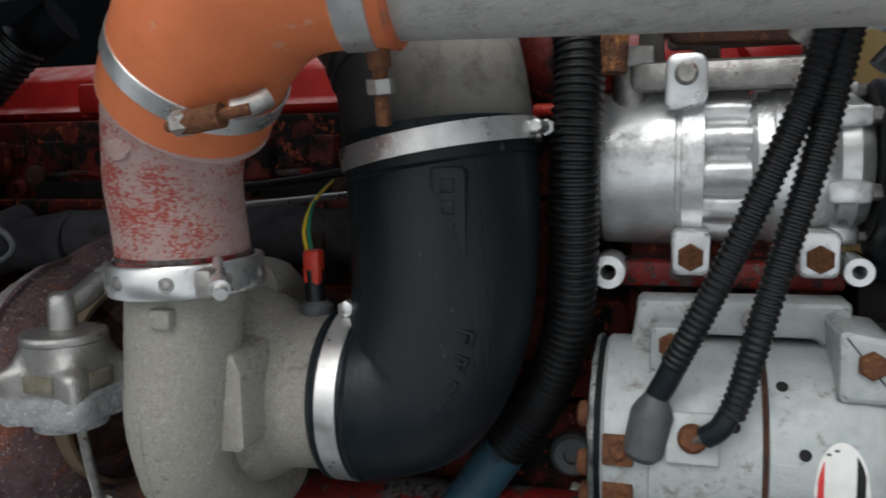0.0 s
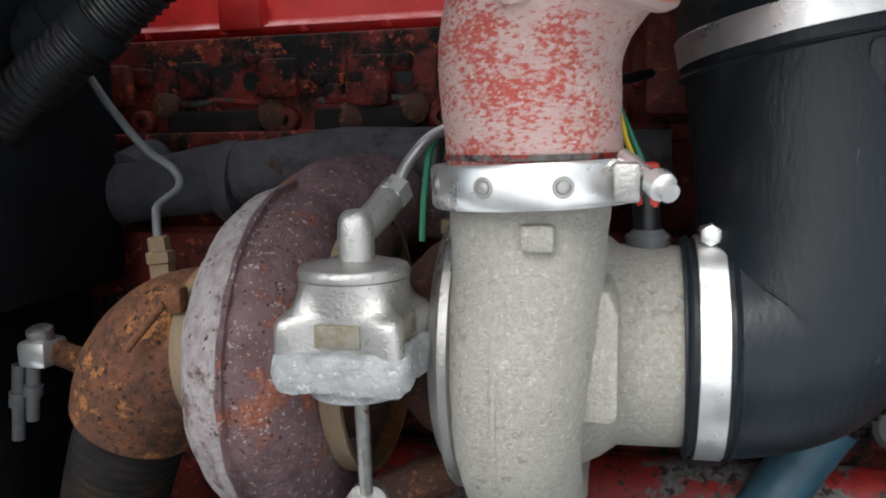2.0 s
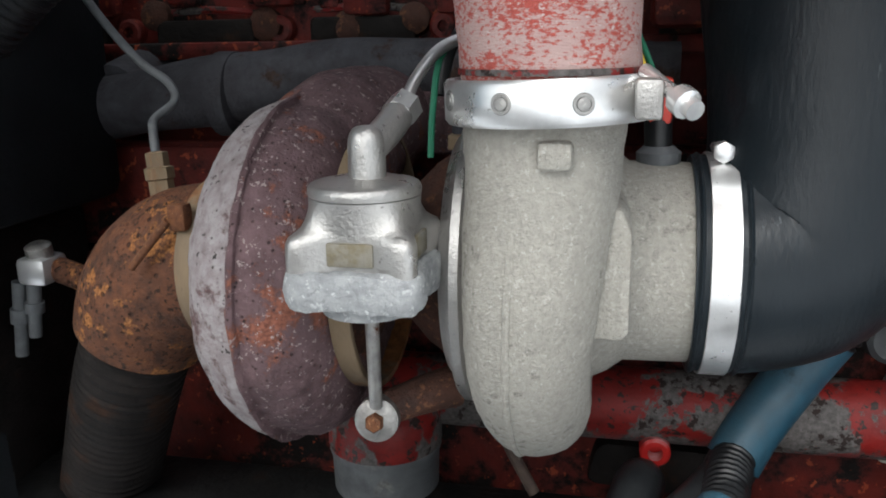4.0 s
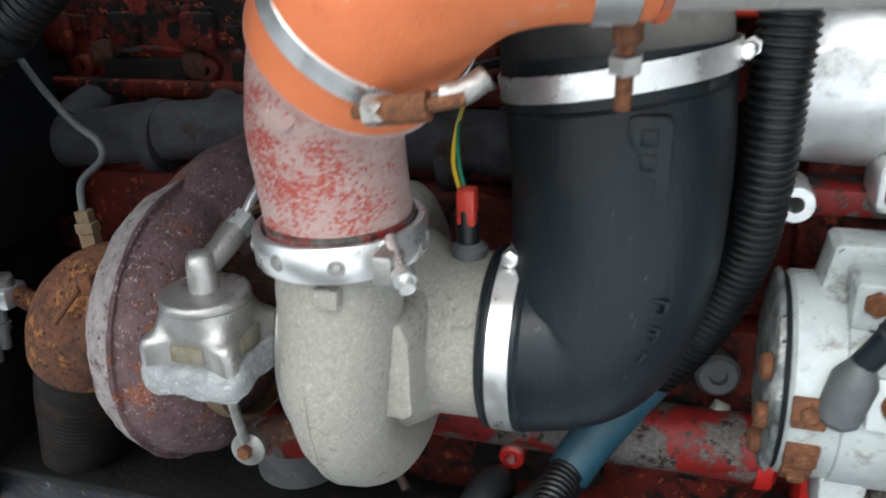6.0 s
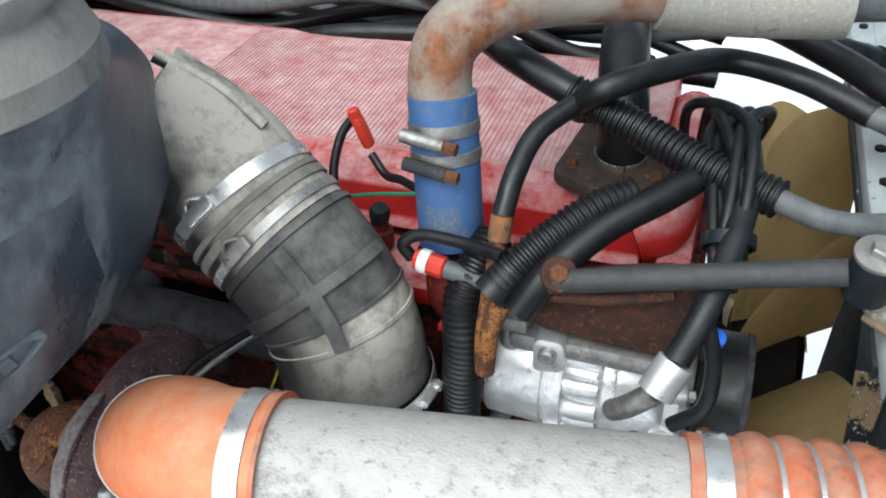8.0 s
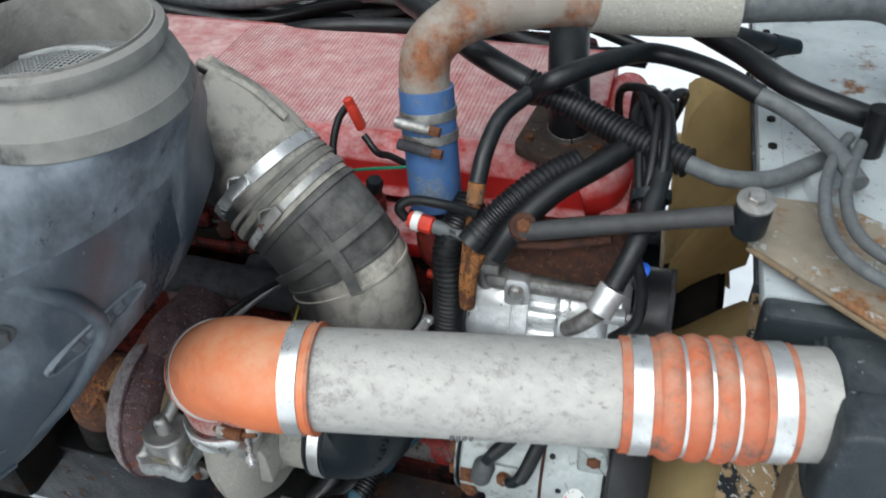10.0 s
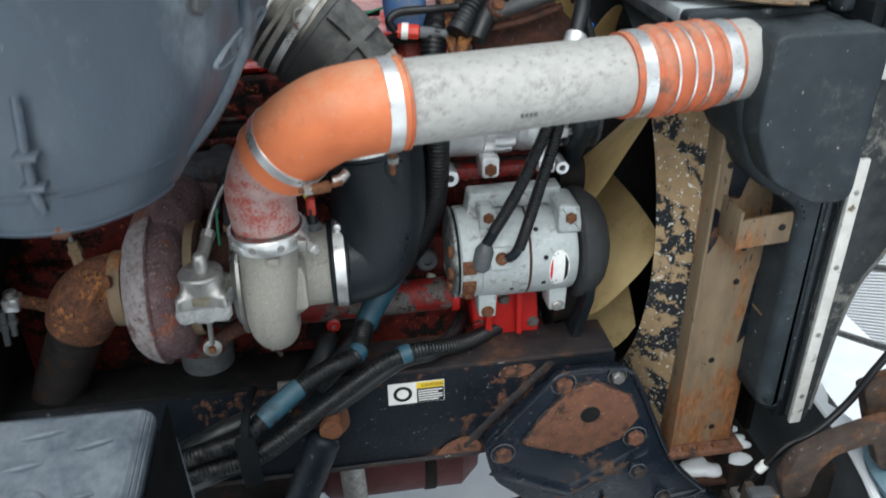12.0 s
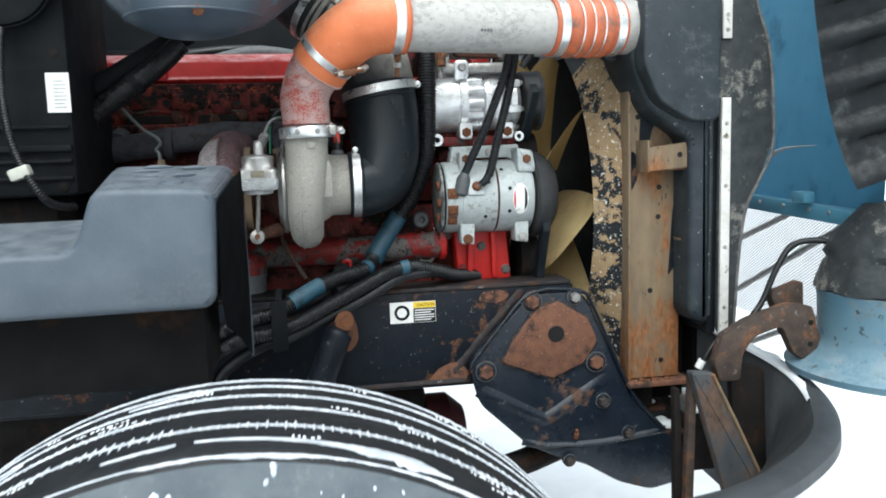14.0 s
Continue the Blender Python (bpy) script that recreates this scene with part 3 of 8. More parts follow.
side_plate = thing("radiator_side_plate", (0.58, 0.64, 0.81), "tan rusted steel channel beside the radiator", "steel channel")
part("web", box((0.524, 0.622, 0.822), (0.642, 0.630, 1.60), 0.002), tan_rust, side_plate)
part("flange", box((0.520, 0.612, 0.822), (0.526, 0.70, 1.60), 0.002), tan_rust, side_plate)
part("foot_plate", box((0.515, 0.60, 0.806), (0.662, 0.72, 0.818), 0.002), rust_plate, side_plate)

# fan shroud: from a round mouth out to a square frame
shroud = thing("fan_shroud", (0.5, 1.0, 0.8), "fan shroud with tan and black peeling paint", "fan shroud")
FY, FZ, FR = 1.10, 1.19, 0.430
bm = bmesh.new()
bm2 = bmesh.new()
steps = 96


def frame_point(a):
    y, z = -math.cos(a), math.sin(a)
    k = max(abs(y) / 0.46, abs(z) / 0.44)
    return FY + y / k, FZ - 0.01 + z / k


for target, lo, hi in ((bm, -52, 47), (bm2, 47, 308)):
    outer, mid, lip, turned = [], [], [], []
    for k in range(steps + 1):
        a = radians(lo + (hi - lo) * k / steps)
        y, z = FY - FR * math.cos(a), FZ + FR * math.sin(a)
        fy, fz = frame_point(a)
        outer.append(target.verts.new((0.536, fy, fz)))
        mid.append(target.verts.new((0.478, y + (fy - y) * 0.22, z + (fz - z) * 0.22)))
        lip.append(target.verts.new((0.462, y, z)))
        turned.append(target.verts.new((0.52, FY + (y - FY) * 1.02, FZ + (z - FZ) * 1.02)))
    for k in range(steps):
        for p, q in ((outer, mid), (mid, lip), (lip, turned)):
            target.faces.new((p[k], p[k + 1], q[k + 1], q[k]))
part("near_side", bm, peeling, shroud, "tan and black peeling near side")
part("ring", bm2, tank_plastic, shroud, "dark shroud ring")
part("edge_bead", tube([(0.537, 0.640, 0.80), (0.538, 0.640, 1.0), (0.538, 0.640, 1.3), (0.537, 0.640, 1.56)], 0.004, 8), peeling, shroud)
part("upper_corner", prism(rounded([(0.446, 1.634), (0.448, 1.56), (0.48, 1.52), (0.60, 1.52), (0.66, 1.634)], 0.01), 0.632, 0.66, 0.004), tank_plastic, shroud, "dark grey upper shroud corner")
part("top_panel", box((0.446, 0.661, 1.612), (0.60, 1.56, 1.6345), 0.004), rad_top_paint, shroud, "grey-green top panel with rust")
part("top_flange", box((0.444, 0.70, 1.598), (0.450, 1.54, 1.6115), 0.001), tank_plastic, shroud)
for k in range(12):
    part("flange_bolt", hexbolt((0.462, 0.74 + 0.065 * k, 1.6345), (0, 0, 1), 0.006, 0.004), dark_iron, shroud)

fan = thing("engine_fan", (0.43, FY, FZ), "yellowed plastic engine fan with wide blades", "fan")
part("hub", lathe([(-0.05, 0.0), (-0.05, 0.09), (-0.01, 0.11), (0.035, 0.11), (0.05, 0.07), (0.05, 0.0)], (0.42, FY, FZ), (1, 0, 0), 36), dark_iron, fan)
for k in range(10):
    bm = bmesh.new()
    grid = []
    for i in range(13):
        u = i / 12
        r = 0.10 + 0.305 * u
        w = 0.046 + 0.034 * math.sin(0.5 * math.pi * u)
        row = []
        for j in range(11):
            s = (j - 5) / 5
            tip = 0.035 * max(0.0, (u - 0.75) / 0.25) * abs(s) ** 3
            row.append(bm.verts.new((0.424 + 0.066 * s + 0.006 * s * s, w * s - 0.02 * u * u, r - tip)))
        grid.append(row)
    for r0, r1 in zip(grid, grid[1:]):
        for j in range(10):
            bm.faces.new((r0[j], r0[j + 1], r1[j + 1], r1[j]))
    bmesh.ops.solidify(bm, geom=bm.faces[:], thickness=0.005)
    turn = Matrix.Translation((0, FY, FZ)) @ Matrix.Rotation(radians(36 * k + 23), 4, "X")
    bmesh.ops.transform(bm, matrix=turn, verts=bm.verts[:])
    part("blade", bm, fan_plastic, fan)

# ---- turbocharger ----
AX_Y, AX_Z = 0.645, 1.277
turbo = thing("turbocharger", (-0.25, 0.645, 1.15), "turbocharger with grey cast compressor and rusty turbine housing", "turbocharger")
X = (1, 0, 0)
volute = [(-0.160, 0.566, 1.378), (-0.162, 0.560, 1.33), (-0.166, 0.556, 1.28), (-0.168, 0.568, 1.232), (-0.167, 0.607, 1.193),
          (-0.166, 0.655, 1.181), (-0.166, 0.70, 1.200), (-0.166, 0.726, 1.25), (-0.165, 0.73, 1.30), (-0.165, 0.70, 1.345), (-0.165, 0.66, 1.352)]
compressor = part("compressor_housing", roughen(tube(volute, lambda u: 0.0425 - 0.026 * min(u, 0.3) - 0.012 * max(0, u - 0.3), 48, 12), 0.0009, 55), cast_alu, turbo, "rough grey cast aluminium compressor housing")
seam = [(x - 0.008, AX_Y + (y - AX_Y) * (1 + k / math.hypot(y - AX_Y, z - AX_Z)), AX_Z + (z - AX_Z) * (1 + k / math.hypot(y - AX_Y, z - AX_Z))) for (x, y, z), k in zip(volute[1:7], (0.0385, 0.0362, 0.0338, 0.0325, 0.0315, 0.0300))]
part("parting_line", tube(seam, 0.0022, 8), cast_alu, compressor)
bm = lathe([(-0.1965, 0.05), (-0.196, 0.080), (-0.19, 0.083), (-0.15, 0.082), (-0.125, 0.070), (-0.115, 0.0625), (-0.07, 0.0615), (-0.045, 0.0615), (-0.045, 0.05)], (0, AX_Y, AX_Z), X, 48)
part("inlet", bm, cast_alu, turbo)
part("outlet_boss", box((-0.160, 0.5175, 1.352), (-0.143, 0.535, 1.366), 0.003), cast_alu, compressor)
part("flange_step", prism([(-0.155, 1.256), (-0.116, 1.256), (-0.113, 1.262), (-0.113, 1.314), (-0.118, 1.328), (-0.155, 1.338)], 0.552, 0.62, 0.004), cast_alu, compressor)
bm = lathe([(-0.2195, 0.06), (-0.2195, 0.078), (-0.213, 0.084), (-0.212, 0.0925), (-0.210, 0.0945), (-0.205, 0.0945), (-0.203, 0.092), (-0.198, 0.086), (-0.197, 0.06)], (0, AX_Y, AX_Z), X, 64)
part("backplate", bm, cast_silver, turbo, "bare steel compressor back plate")
part("bearing_housing", lathe([(-0.285, 0.076), (-0.28, 0.058), (-0.27, 0.045), (-0.25, 0.045), (-0.235, 0.06), (-0.219, 0.07)], (0, AX_Y, AX_Z), X, 32), rust_iron, turbo, "dark rusty bearing housing")
TZ = 1.263
bm = roughen(lathe(fine_profile([(-0.374, 0.055), (-0.371, 0.082), (-0.365, 0.096), (-0.354, 0.107), (-0.341, 0.113), (-0.334, 0.1155), (-0.329, 0.115)], 3), (0, AX_Y, TZ), X, 128), 0.0016, 48)
part("turbine_housing", bm, ashen_iron, turbo, "ash-grey scaled cast iron turbine housing")
bm = roughen(lathe(fine_profile([(-0.329, 0.1155), (-0.325, 0.1130), (-0.312, 0.1115), (-0.300, 0.106), (-0.290, 0.096), (-0.284, 0.083), (-0.283, 0.06)], 3), (0, AX_Y, TZ), X, 128), 0.0022, 42)
part("turbine_scroll", bm, turbine_iron, turbo, "purple-brown heat-scaled turbine scroll")
bm = roughen(lathe([(-0.3305, 0.112), (-0.3312, 0.1165), (-0.3295, 0.1178), (-0.3275, 0.1165), (-0.3268, 0.112)], (0, AX_Y, TZ), X, 128, close=True), 0.0012, 90)
part("casting_seam", bm, turbine_iron, turbo)
part("turbine_foot", roughen(tube([(-0.325, 0.645, 1.32), (-0.318, 0.69, 1.345), (-0.31, 0.75, 1.352), (-0.31, 0.80, 1.352)], lambda u: 0.052 - 0.012 * u, 40), 0.0016, 42), turbine_iron, turbo)
part("foot_flange", box((-0.375, 0.765, 1.325), (-0.245, 0.785, 1.392), 0.006), turbine_iron, turbo)
for fx in (-0.355, -0.265):
    part("flange_bolt", hexbolt((fx, 0.772, 1.391), (0, -0.2, 1), 0.008, 0.009), rusty_bolt, turbo)
part("turbine_clamp", ring((-0.277, AX_Y, AX_Z - 0.004), X, 0.083, 0.013, 0.004), tan_rust, turbo, "tan rusted turbine clamp band")

# outlet clamp of the compressor
v_clamp = thing("v_band_clamp", (-0.157, 0.562, 1.372), "bright steel v-band clamp on the compressor outlet", "clamp")
bm = lathe([(-0.011, 0.049), (-0.011, 0.053), (-0.009, 0.0545), (0.009, 0.0545), (0.011, 0.053), (0.011, 0.049)], (-0.157, 0.562, 1.384), (-0.03, 0.0, 1), 56, close=True)
part("band", bm, steel, v_clamp)
for k in range(7):
    a = radians(-150 + 40 * k)
    d = Vector((math.cos(a), math.sin(a), 0))
    part("rivet_ring", ring(Vector((-0.157, 0.562, 1.384)) + d * 0.0546, d, 0.0036, 0.001, 0.0016, 18), dull_steel, v_clamp)
    part("rivet", lathe([(0, 0.0035), (0.0012, 0.0032), (0.0016, 0.002), (0.0016, 0)], Vector((-0.157, 0.562, 1.384)) + d * 0.0543, d, 14), dull_steel, v_clamp)
part("latch", box((-0.116, 0.508, 1.377), (-0.104, 0.528, 1.395), 0.002), dull_steel, v_clamp)
part("t_bolt", lathe([(-0.02, 0.0035), (0.008, 0.0035), (0.0085, 0.0068), (0.015, 0.0068), (0.0155, 0.0045), (0.021, 0.0045), (0.021, 0)], (-0.102, 0.515, 1.390), (0.45, -0.7, -0.35), 12), steel, v_clamp)

# ---- charge air pipework ----
red_elbow = thing("red_elbow", (-0.157, 0.562, 1.395), "faded chipped red cast elbow above the turbocharger", "pipe elbow")
path = [(-0.157, 0.562, 1.389), (-0.159, 0.561, 1.42), (-0.158, 0.556, 1.455), (-0.143, 0.543, 1.489), (-0.120, 0.529, 1.516)]
part("body", roughen(tube(path, lambda u: 0.0455 + 0.002 * u + 0.0075 * max(0.0, (u - 0.55) / 0.45) ** 1.6, 48, 12), 0.0006, 50), red_faded, red_elbow)
part("hose_lip", lathe([(-0.003, 0.050), (-0.003, 0.0555), (0.0, 0.057), (0.003, 0.0555), (0.003, 0.050)], (-0.131, 0.536, 1.503), (0.62, -0.37, 0.68), 48, close=True), red_faded, red_elbow)
part("cast_boss", lathe([(-0.004, 0.015), (0.004, 0.014), (0.007, 0.010), (0.0075, 0)], (-0.158, 0.505, 1.478), (-0.25, -0.92, 0.15), 24), red_faded, red_elbow)
part("lower_lip", lathe([(-0.0015, 0.045), (-0.0015, 0.0475), (0.0015, 0.0475), (0.0015, 0.045)], (-0.157, 0.562, 1.3975), (0, 0, 1), 48, close=True), red_chipped, red_elbow)
P0, P1 = Vector((-0.016, 0.488, 1.5795)), Vector((0.352, 0.553, 1.5785))
PD = (P1 - P0).normalized()
bend = thing("orange_silicone_elbow", (-0.1, 0.52, 1.5), "clean orange silicone elbow hose between red elbow and pipe", "hose")
part("end_edge", ring(P0 + PD * 0.0445, PD, 0.0566, 0.004, 0.0012), hump_sil, bend)
path = [(-0.130, 0.535, 1.504), (-0.117, 0.526, 1.520), (-0.093, 0.511, 1.545), (-0.060, 0.498, 1.567), (-0.022, 0.4885, 1.578), tuple(P0 + PD * 0.046)]
part("body", tube(path, 0.0565, 40, 10, wall=0.004), orange_sil, bend)
clamp = thing("hose_clamp", (-0.112, 0.523, 1.525), "steel band clamp with rusty t-bolt on the orange elbow", "clamp")
part("band", ring((-0.112, 0.523, 1.525), (0.62, -0.37, 0.68), 0.0568, 0.014, 0.0012), steel, clamp)
part("trunnion", tube([(-0.094, 0.4735, 1.485), (-0.080, 0.470, 1.487), (-0.066, 0.470, 1.489)], 0.0072, 12), rusty_bolt, clamp, "rusty t-bolt trunnion")
part("bolt", tube([(-0.104, 0.4745, 1.4835), (-0.08, 0.469, 1.487), (-0.050, 0.472, 1.492)], 0.0034, 10), rusty_bolt, clamp)
part("nut", lathe([(-0.005, 0.0075), (0.005, 0.0075), (0.006, 0.006)], (-0.092, 0.4715, 1.4855), (1, 0, 0.12), 6), dull_steel, clamp)
part("bridge", tube([(-0.062, 0.476, 1.492), (-0.052, 0.478, 1.494), (-0.044, 0.484, 1.499)], 0.0062, 10), dull_steel, clamp)
clamp = thing("hose_clamp", P0 + PD * 0.026, "bright wide band clamp with hanging t-bolt", "clamp")
part("band", ring(P0 + PD * 0.026, PD, 0.0568, 0.018, 0.0012), steel, clamp)
part("trunnion", tube([(0.016, 0.497, 1.526), (0.016, 0.502, 1.514)], 0.0068, 12), rusty_bolt, clamp, "rusty t-bolt trunnion")
part("bolt", tube([(0.016, 0.500, 1.522), (0.0155, 0.503, 1.505), (0.015, 0.508, 1.482)], 0.0042, 10), rusty_bolt, clamp)
part("nut", lathe([(-0.004, 0.008), (0.004, 0.008), (0.005, 0.0065)], (0.0155, 0.503, 1.504), (0, 0.2, -1), 6), dull_steel, clamp)
charge = thing("charge_air_pipe", (0.17, 0.52, 1.53), "weathered grey aluminium charge air pipe with dark pitting", "pipe")
part("tube", sweep(bmesh.new(), [P0.lerp(P1, k / 12) for k in range(13)], 0.0525, 48), pipe_alu, charge)
H0, H1 = P1 - PD * 0.032, Vector((0.476, 0.5715, 1.581))
HD = (H1 - H0).normalized()
hump = thing("hump_hose", (0.41, 0.56, 1.53), "dirty orange silicone hump hose with four ribs", "hose")
L = (H1 - H0).length
n = 120


def hump_radius(u):
    s = u * L
    if s < 0.034 or s > L - 0.03:
        return 0.0565
    k = (s - 0.034) / (L - 0.064) * 4
    return 0.0560 + 0.0052 * abs(math.sin(math.pi * k)) ** 0.7


part("body", sweep(bmesh.new(), [H0.lerp(H1, k / n) for k in range(n + 1)], hump_radius, 48), hump_sil, hump)
for k in range(3):
    s = 0.034 + (L - 0.064) * (k + 1) / 4
    part("wire_ring", lathe([(-0.0022, 0.056), (-0.0016, 0.0578), (0.0016, 0.0578), (0.0022, 0.056)], H0 + HD * s, HD, 48, close=True), steel, hump)
screw_clamp("hose_clamp", H0 + HD * 0.018, HD, 0.0568, 0.018, 262, "bright band clamp on the hump hose", rusty_bolt)
screw_clamp("hose_clamp", H1 - HD * 0.015, HD, 0.0568, 0.018, 262, "bright band clamp on the hump hose", rusty_bolt)
part("outlet_stub", sweep(bmesh.new(), [H1 - HD * 0.03, H1, H1 + HD * 0.02, H1 + HD * 0.034], 0.0545, 48), pipe_alu, radiator, "grey aluminium inlet stub")

part("tank_header", prism(rounded([(0.507, 1.634), (0.506, 1.500), (0.540, 1.425), (0.610, 1.385), (0.671, 1.385), (0.671, 1.634)], 0.022, 4), 0.500, 0.556, 0.006, segs=3), tank_plastic, radiator, "raised moulded header of the side tank")

# ---- intake pipework ----
elbow = thing("intake_elbow", (0.0, 0.65, 1.2), "large smooth black rubber intake elbow", "hose")
path = [(-0.078, 0.645, 1.277), (-0.045, 0.645, 1.278), (-0.015, 0.650, 1.290), (0.001, 0.660, 1.335), (0.003, 0.671, 1.39), (0.000, 0.680, 1.435), (-0.005, 0.685, 1.480)]
part("body", tube(path, lambda u: 0.0665 + 0.009 * max(0.0, min(1.0, (u - 0.25) / 0.55)), 48, 12), rubber, elbow)
for x, rr in ((-0.0755, 0.0672), (-0.0505, 0.0675)):
    part("end_bead", lathe([(-0.002, rr - 0.003), (-0.0015, rr), (0.0, rr + 0.0012), (0.0015, rr), (0.002, rr - 0.003)], (x, AX_Y, AX_Z), X, 48, close=True), rubber, elbow)
part("top_bead", lathe([(-0.002, 0.073), (-0.0015, 0.0765), (0.0, 0.0782), (0.0015, 0.0765), (0.002, 0.073)], (-0.003, 0.683, 1.452), (-0.16, 0.05, 1), 48, close=True), rubber, elbow)
# raised maker's mark on the bend and part mark above it, as plain strokes
BC = Vector((-0.059, 0, 1.352))
for k in range(6):
    a = radians(-62 + 10.5 * k)
    r = 0.094
    p = BC + Vector((r * math.cos(a), 0.5905 + 0.013 * k * 0.16, r * math.sin(a)))
    t = Matrix.Rotation(-a, 4, "Y")
    for dx, dz, w, h in ((-0.008, 0, 0.0014, 0.0052), (0.008, 0, 0.0014, 0.0052), (0, 0.0045, 0.009, 0.0012), (0, -0.0045 if k % 2 else 0.0, 0.009, 0.0012)):
        c = p + (t.to_3x3() @ Vector((dx, 0, dz)))
        part("emboss_bar", box(c - Vector((w, 0.004, h)), c + Vector((w, 0.0022, h)), 0.0006, turn=t), rubber, elbow)
part("part_mark", prism(rounded([(0.011, 1.385), (0.037, 1.385), (0.037, 1.455), (0.011, 1.455)], 0.006), 0.6052, 0.625, 0.001), rubber, elbow, "raised oblong part mark")
for k in range(4):
    part("emboss_bar", box((0.019, 0.6042, 1.392 + 0.015 * k), (0.029, 0.606, 1.402 + 0.015 * k), 0.001), rubber, elbow)
screw_clamp("hose_clamp", (-0.063, AX_Y, AX_Z), X, 0.0672, 0.016, 0, "bright worm-drive clamp on the intake elbow")
screw_clamp("hose_clamp", (-0.003, 0.685, 1.468), (-0.17, 0.06, 1), 0.0785, 0.017, 262, "bright worm-drive clamp on the intake elbow")
duct = thing("intake_duct", (-0.05, 0.7, 1.5), "dusty black plastic intake duct with raised cross ribs", "duct")
DUCT = [(-0.004, 0.685, 1.455), (-0.007, 0.688, 1.49), (-0.015, 0.694, 1.53), (-0.034, 0.702, 1.567), (-0.066, 0.712, 1.602), (-0.110, 0.724, 1.637), (-0.158, 0.735, 1.680), (-0.215, 0.715, 1.735)]
dpts = spline(DUCT, 10)


def duct_radius(i):
    return 0.0765 - 0.002 * min(1.0, i / 30)


for name, i0, i1, mat, label in (("lower_stretch", 0, 27, dusty_plastic, "black lower stretch, dusty on its upper side"), ("middle_stretch", 27, 43, duct_black, "matt black dusty middle stretch"), ("upper_stretch", 43, len(dpts) - 1, dusty_plastic, "dusty upper stretch")):
    part(name, sweep(bmesh.new(), dpts[i0:i1 + 1], lambda u: duct_radius(i0 + u * (i1 - i0)), 48), mat, duct, label)


def duct_ring(name, i, grow, width, mat, label="", thick=0.003):
    """A collar round the duct at step i."""
    d = (dpts[i + 1] - dpts[i - 1]).normalized()
    return part(name, ring(dpts[i], d, duct_radius(i) + grow, width, thick, 64), mat, duct, label)


duct_ring("collar", 23, -0.001, 0.005, dusty_plastic)
duct_ring("collar", 27, -0.001, 0.004, duct_black)
duct_ring("collar", 42, -0.0015, 0.006, duct_black, thick=0.0045)
duct_ring("sealing_band", 45, -0.0003, 0.010, cast_silver, "pale dusty band with a latch")
duct_ring("collar", 48, 0.0, 0.009, dusty_collar)
duct_ring("collar", 50, -0.0005, 0.006, dusty_collar)
duct_ring("sealing_band", 53, 0.0, 0.015, steel, "bright steel band with a latch")
d = (dpts[34] - dpts[32]).normalized()
face = (Vector((0.20, -0.70, 0.70)) - d * Vector((0.20, -0.70, 0.70)).dot(d)).normalized()
sidew = d.cross(face)


def duct_bar(name, a0, a1, along, half):
    """A raised bar on the duct: along its length, or bent round it between two angles."""
    bm = bmesh.new()
    rows = []
    for k in range(25):
        u = k / 24
        if along:
            i = a0 + (a1 - a0) * u
            j = min(int(i), len(dpts) - 2)
            c = dpts[j].lerp(dpts[j + 1], i - j)
            dd = (dpts[j + 1] - dpts[j]).normalized()
            f = (face - dd * face.dot(dd)).normalized()
            sd = dd.cross(f)
            pair = [(c, f * math.cos(q / 0.076) + sd * math.sin(q / 0.076)) for q in (-half, half)]
            r = duct_radius(i)
        else:
            ang = radians(a0 + (a1 - a0) * u)
            out = face * math.cos(ang) + sidew * math.sin(ang)
            pair = [(dpts[33] + d * q, out) for q in (-half, half)]
            r = duct_radius(33)
        (c0, o0), (c1, o1) = pair
        rows.append([bm.verts.new(v) for v in (c0 + o0 * (r - 0.003), c0 + o0 * (r + 0.007), c1 + o1 * (r + 0.007), c1 + o1 * (r - 0.003))])
    for r0, r1 in zip(rows, rows[1:]):
        for q in range(4):
            bm.faces.new((r0[q], r0[(q + 1) % 4], r1[(q + 1) % 4], r1[q]))
    bm.faces.new(rows[0][::-1])
    bm.faces.new(rows[-1])
    bmesh.ops.bevel(bm, geom=[e for e in bm.edges if len(e.link_faces) == 2 and e.calc_face_angle(0) > 1.2], offset=0.0015, segments=2, affect="EDGES")
    part(name, bm, duct_black, duct)


duct_bar("rib_long", 23, 41, True, 0.0065)
duct_bar("rib_cross", -78, 64, False, 0.0060)
for i, m in ((45, dull_steel), (53, steel)):
    dd = (dpts[i + 1] - dpts[i - 1]).normalized()
    f2 = (Vector((-0.02, -0.85, 0.45)) - dd * Vector((-0.02, -0.85, 0.45)).dot(dd)).normalized()
    c = dpts[i] + f2 * 0.081
    turn = Matrix((dd.cross(f2), dd, f2)).transposed().to_4x4()
    latch = part("latch", box(c - Vector((0.017, 0.007, 0.003)), c + Vector((0.017, 0.007, 0.003)), 0.002, turn=turn), m, duct, "bright latch clip")
    part("latch_wire", tube([c + dd * 0.006 + dd.cross(f2) * 0.012, c + dd * 0.013 + f2 * 0.004, c + dd * 0.006 - dd.cross(f2) * 0.012], 0.0018, 8), m, latch)
top_rib = [dpts[54] + Vector((0.034, 0.012, 0.070)), dpts[60] + Vector((0.026, 0.008, 0.074)), dpts[67] + Vector((0.018, 0.0, 0.076))]
part("spine", tube(top_rib, 0.007, 10), dusty_plastic, duct)

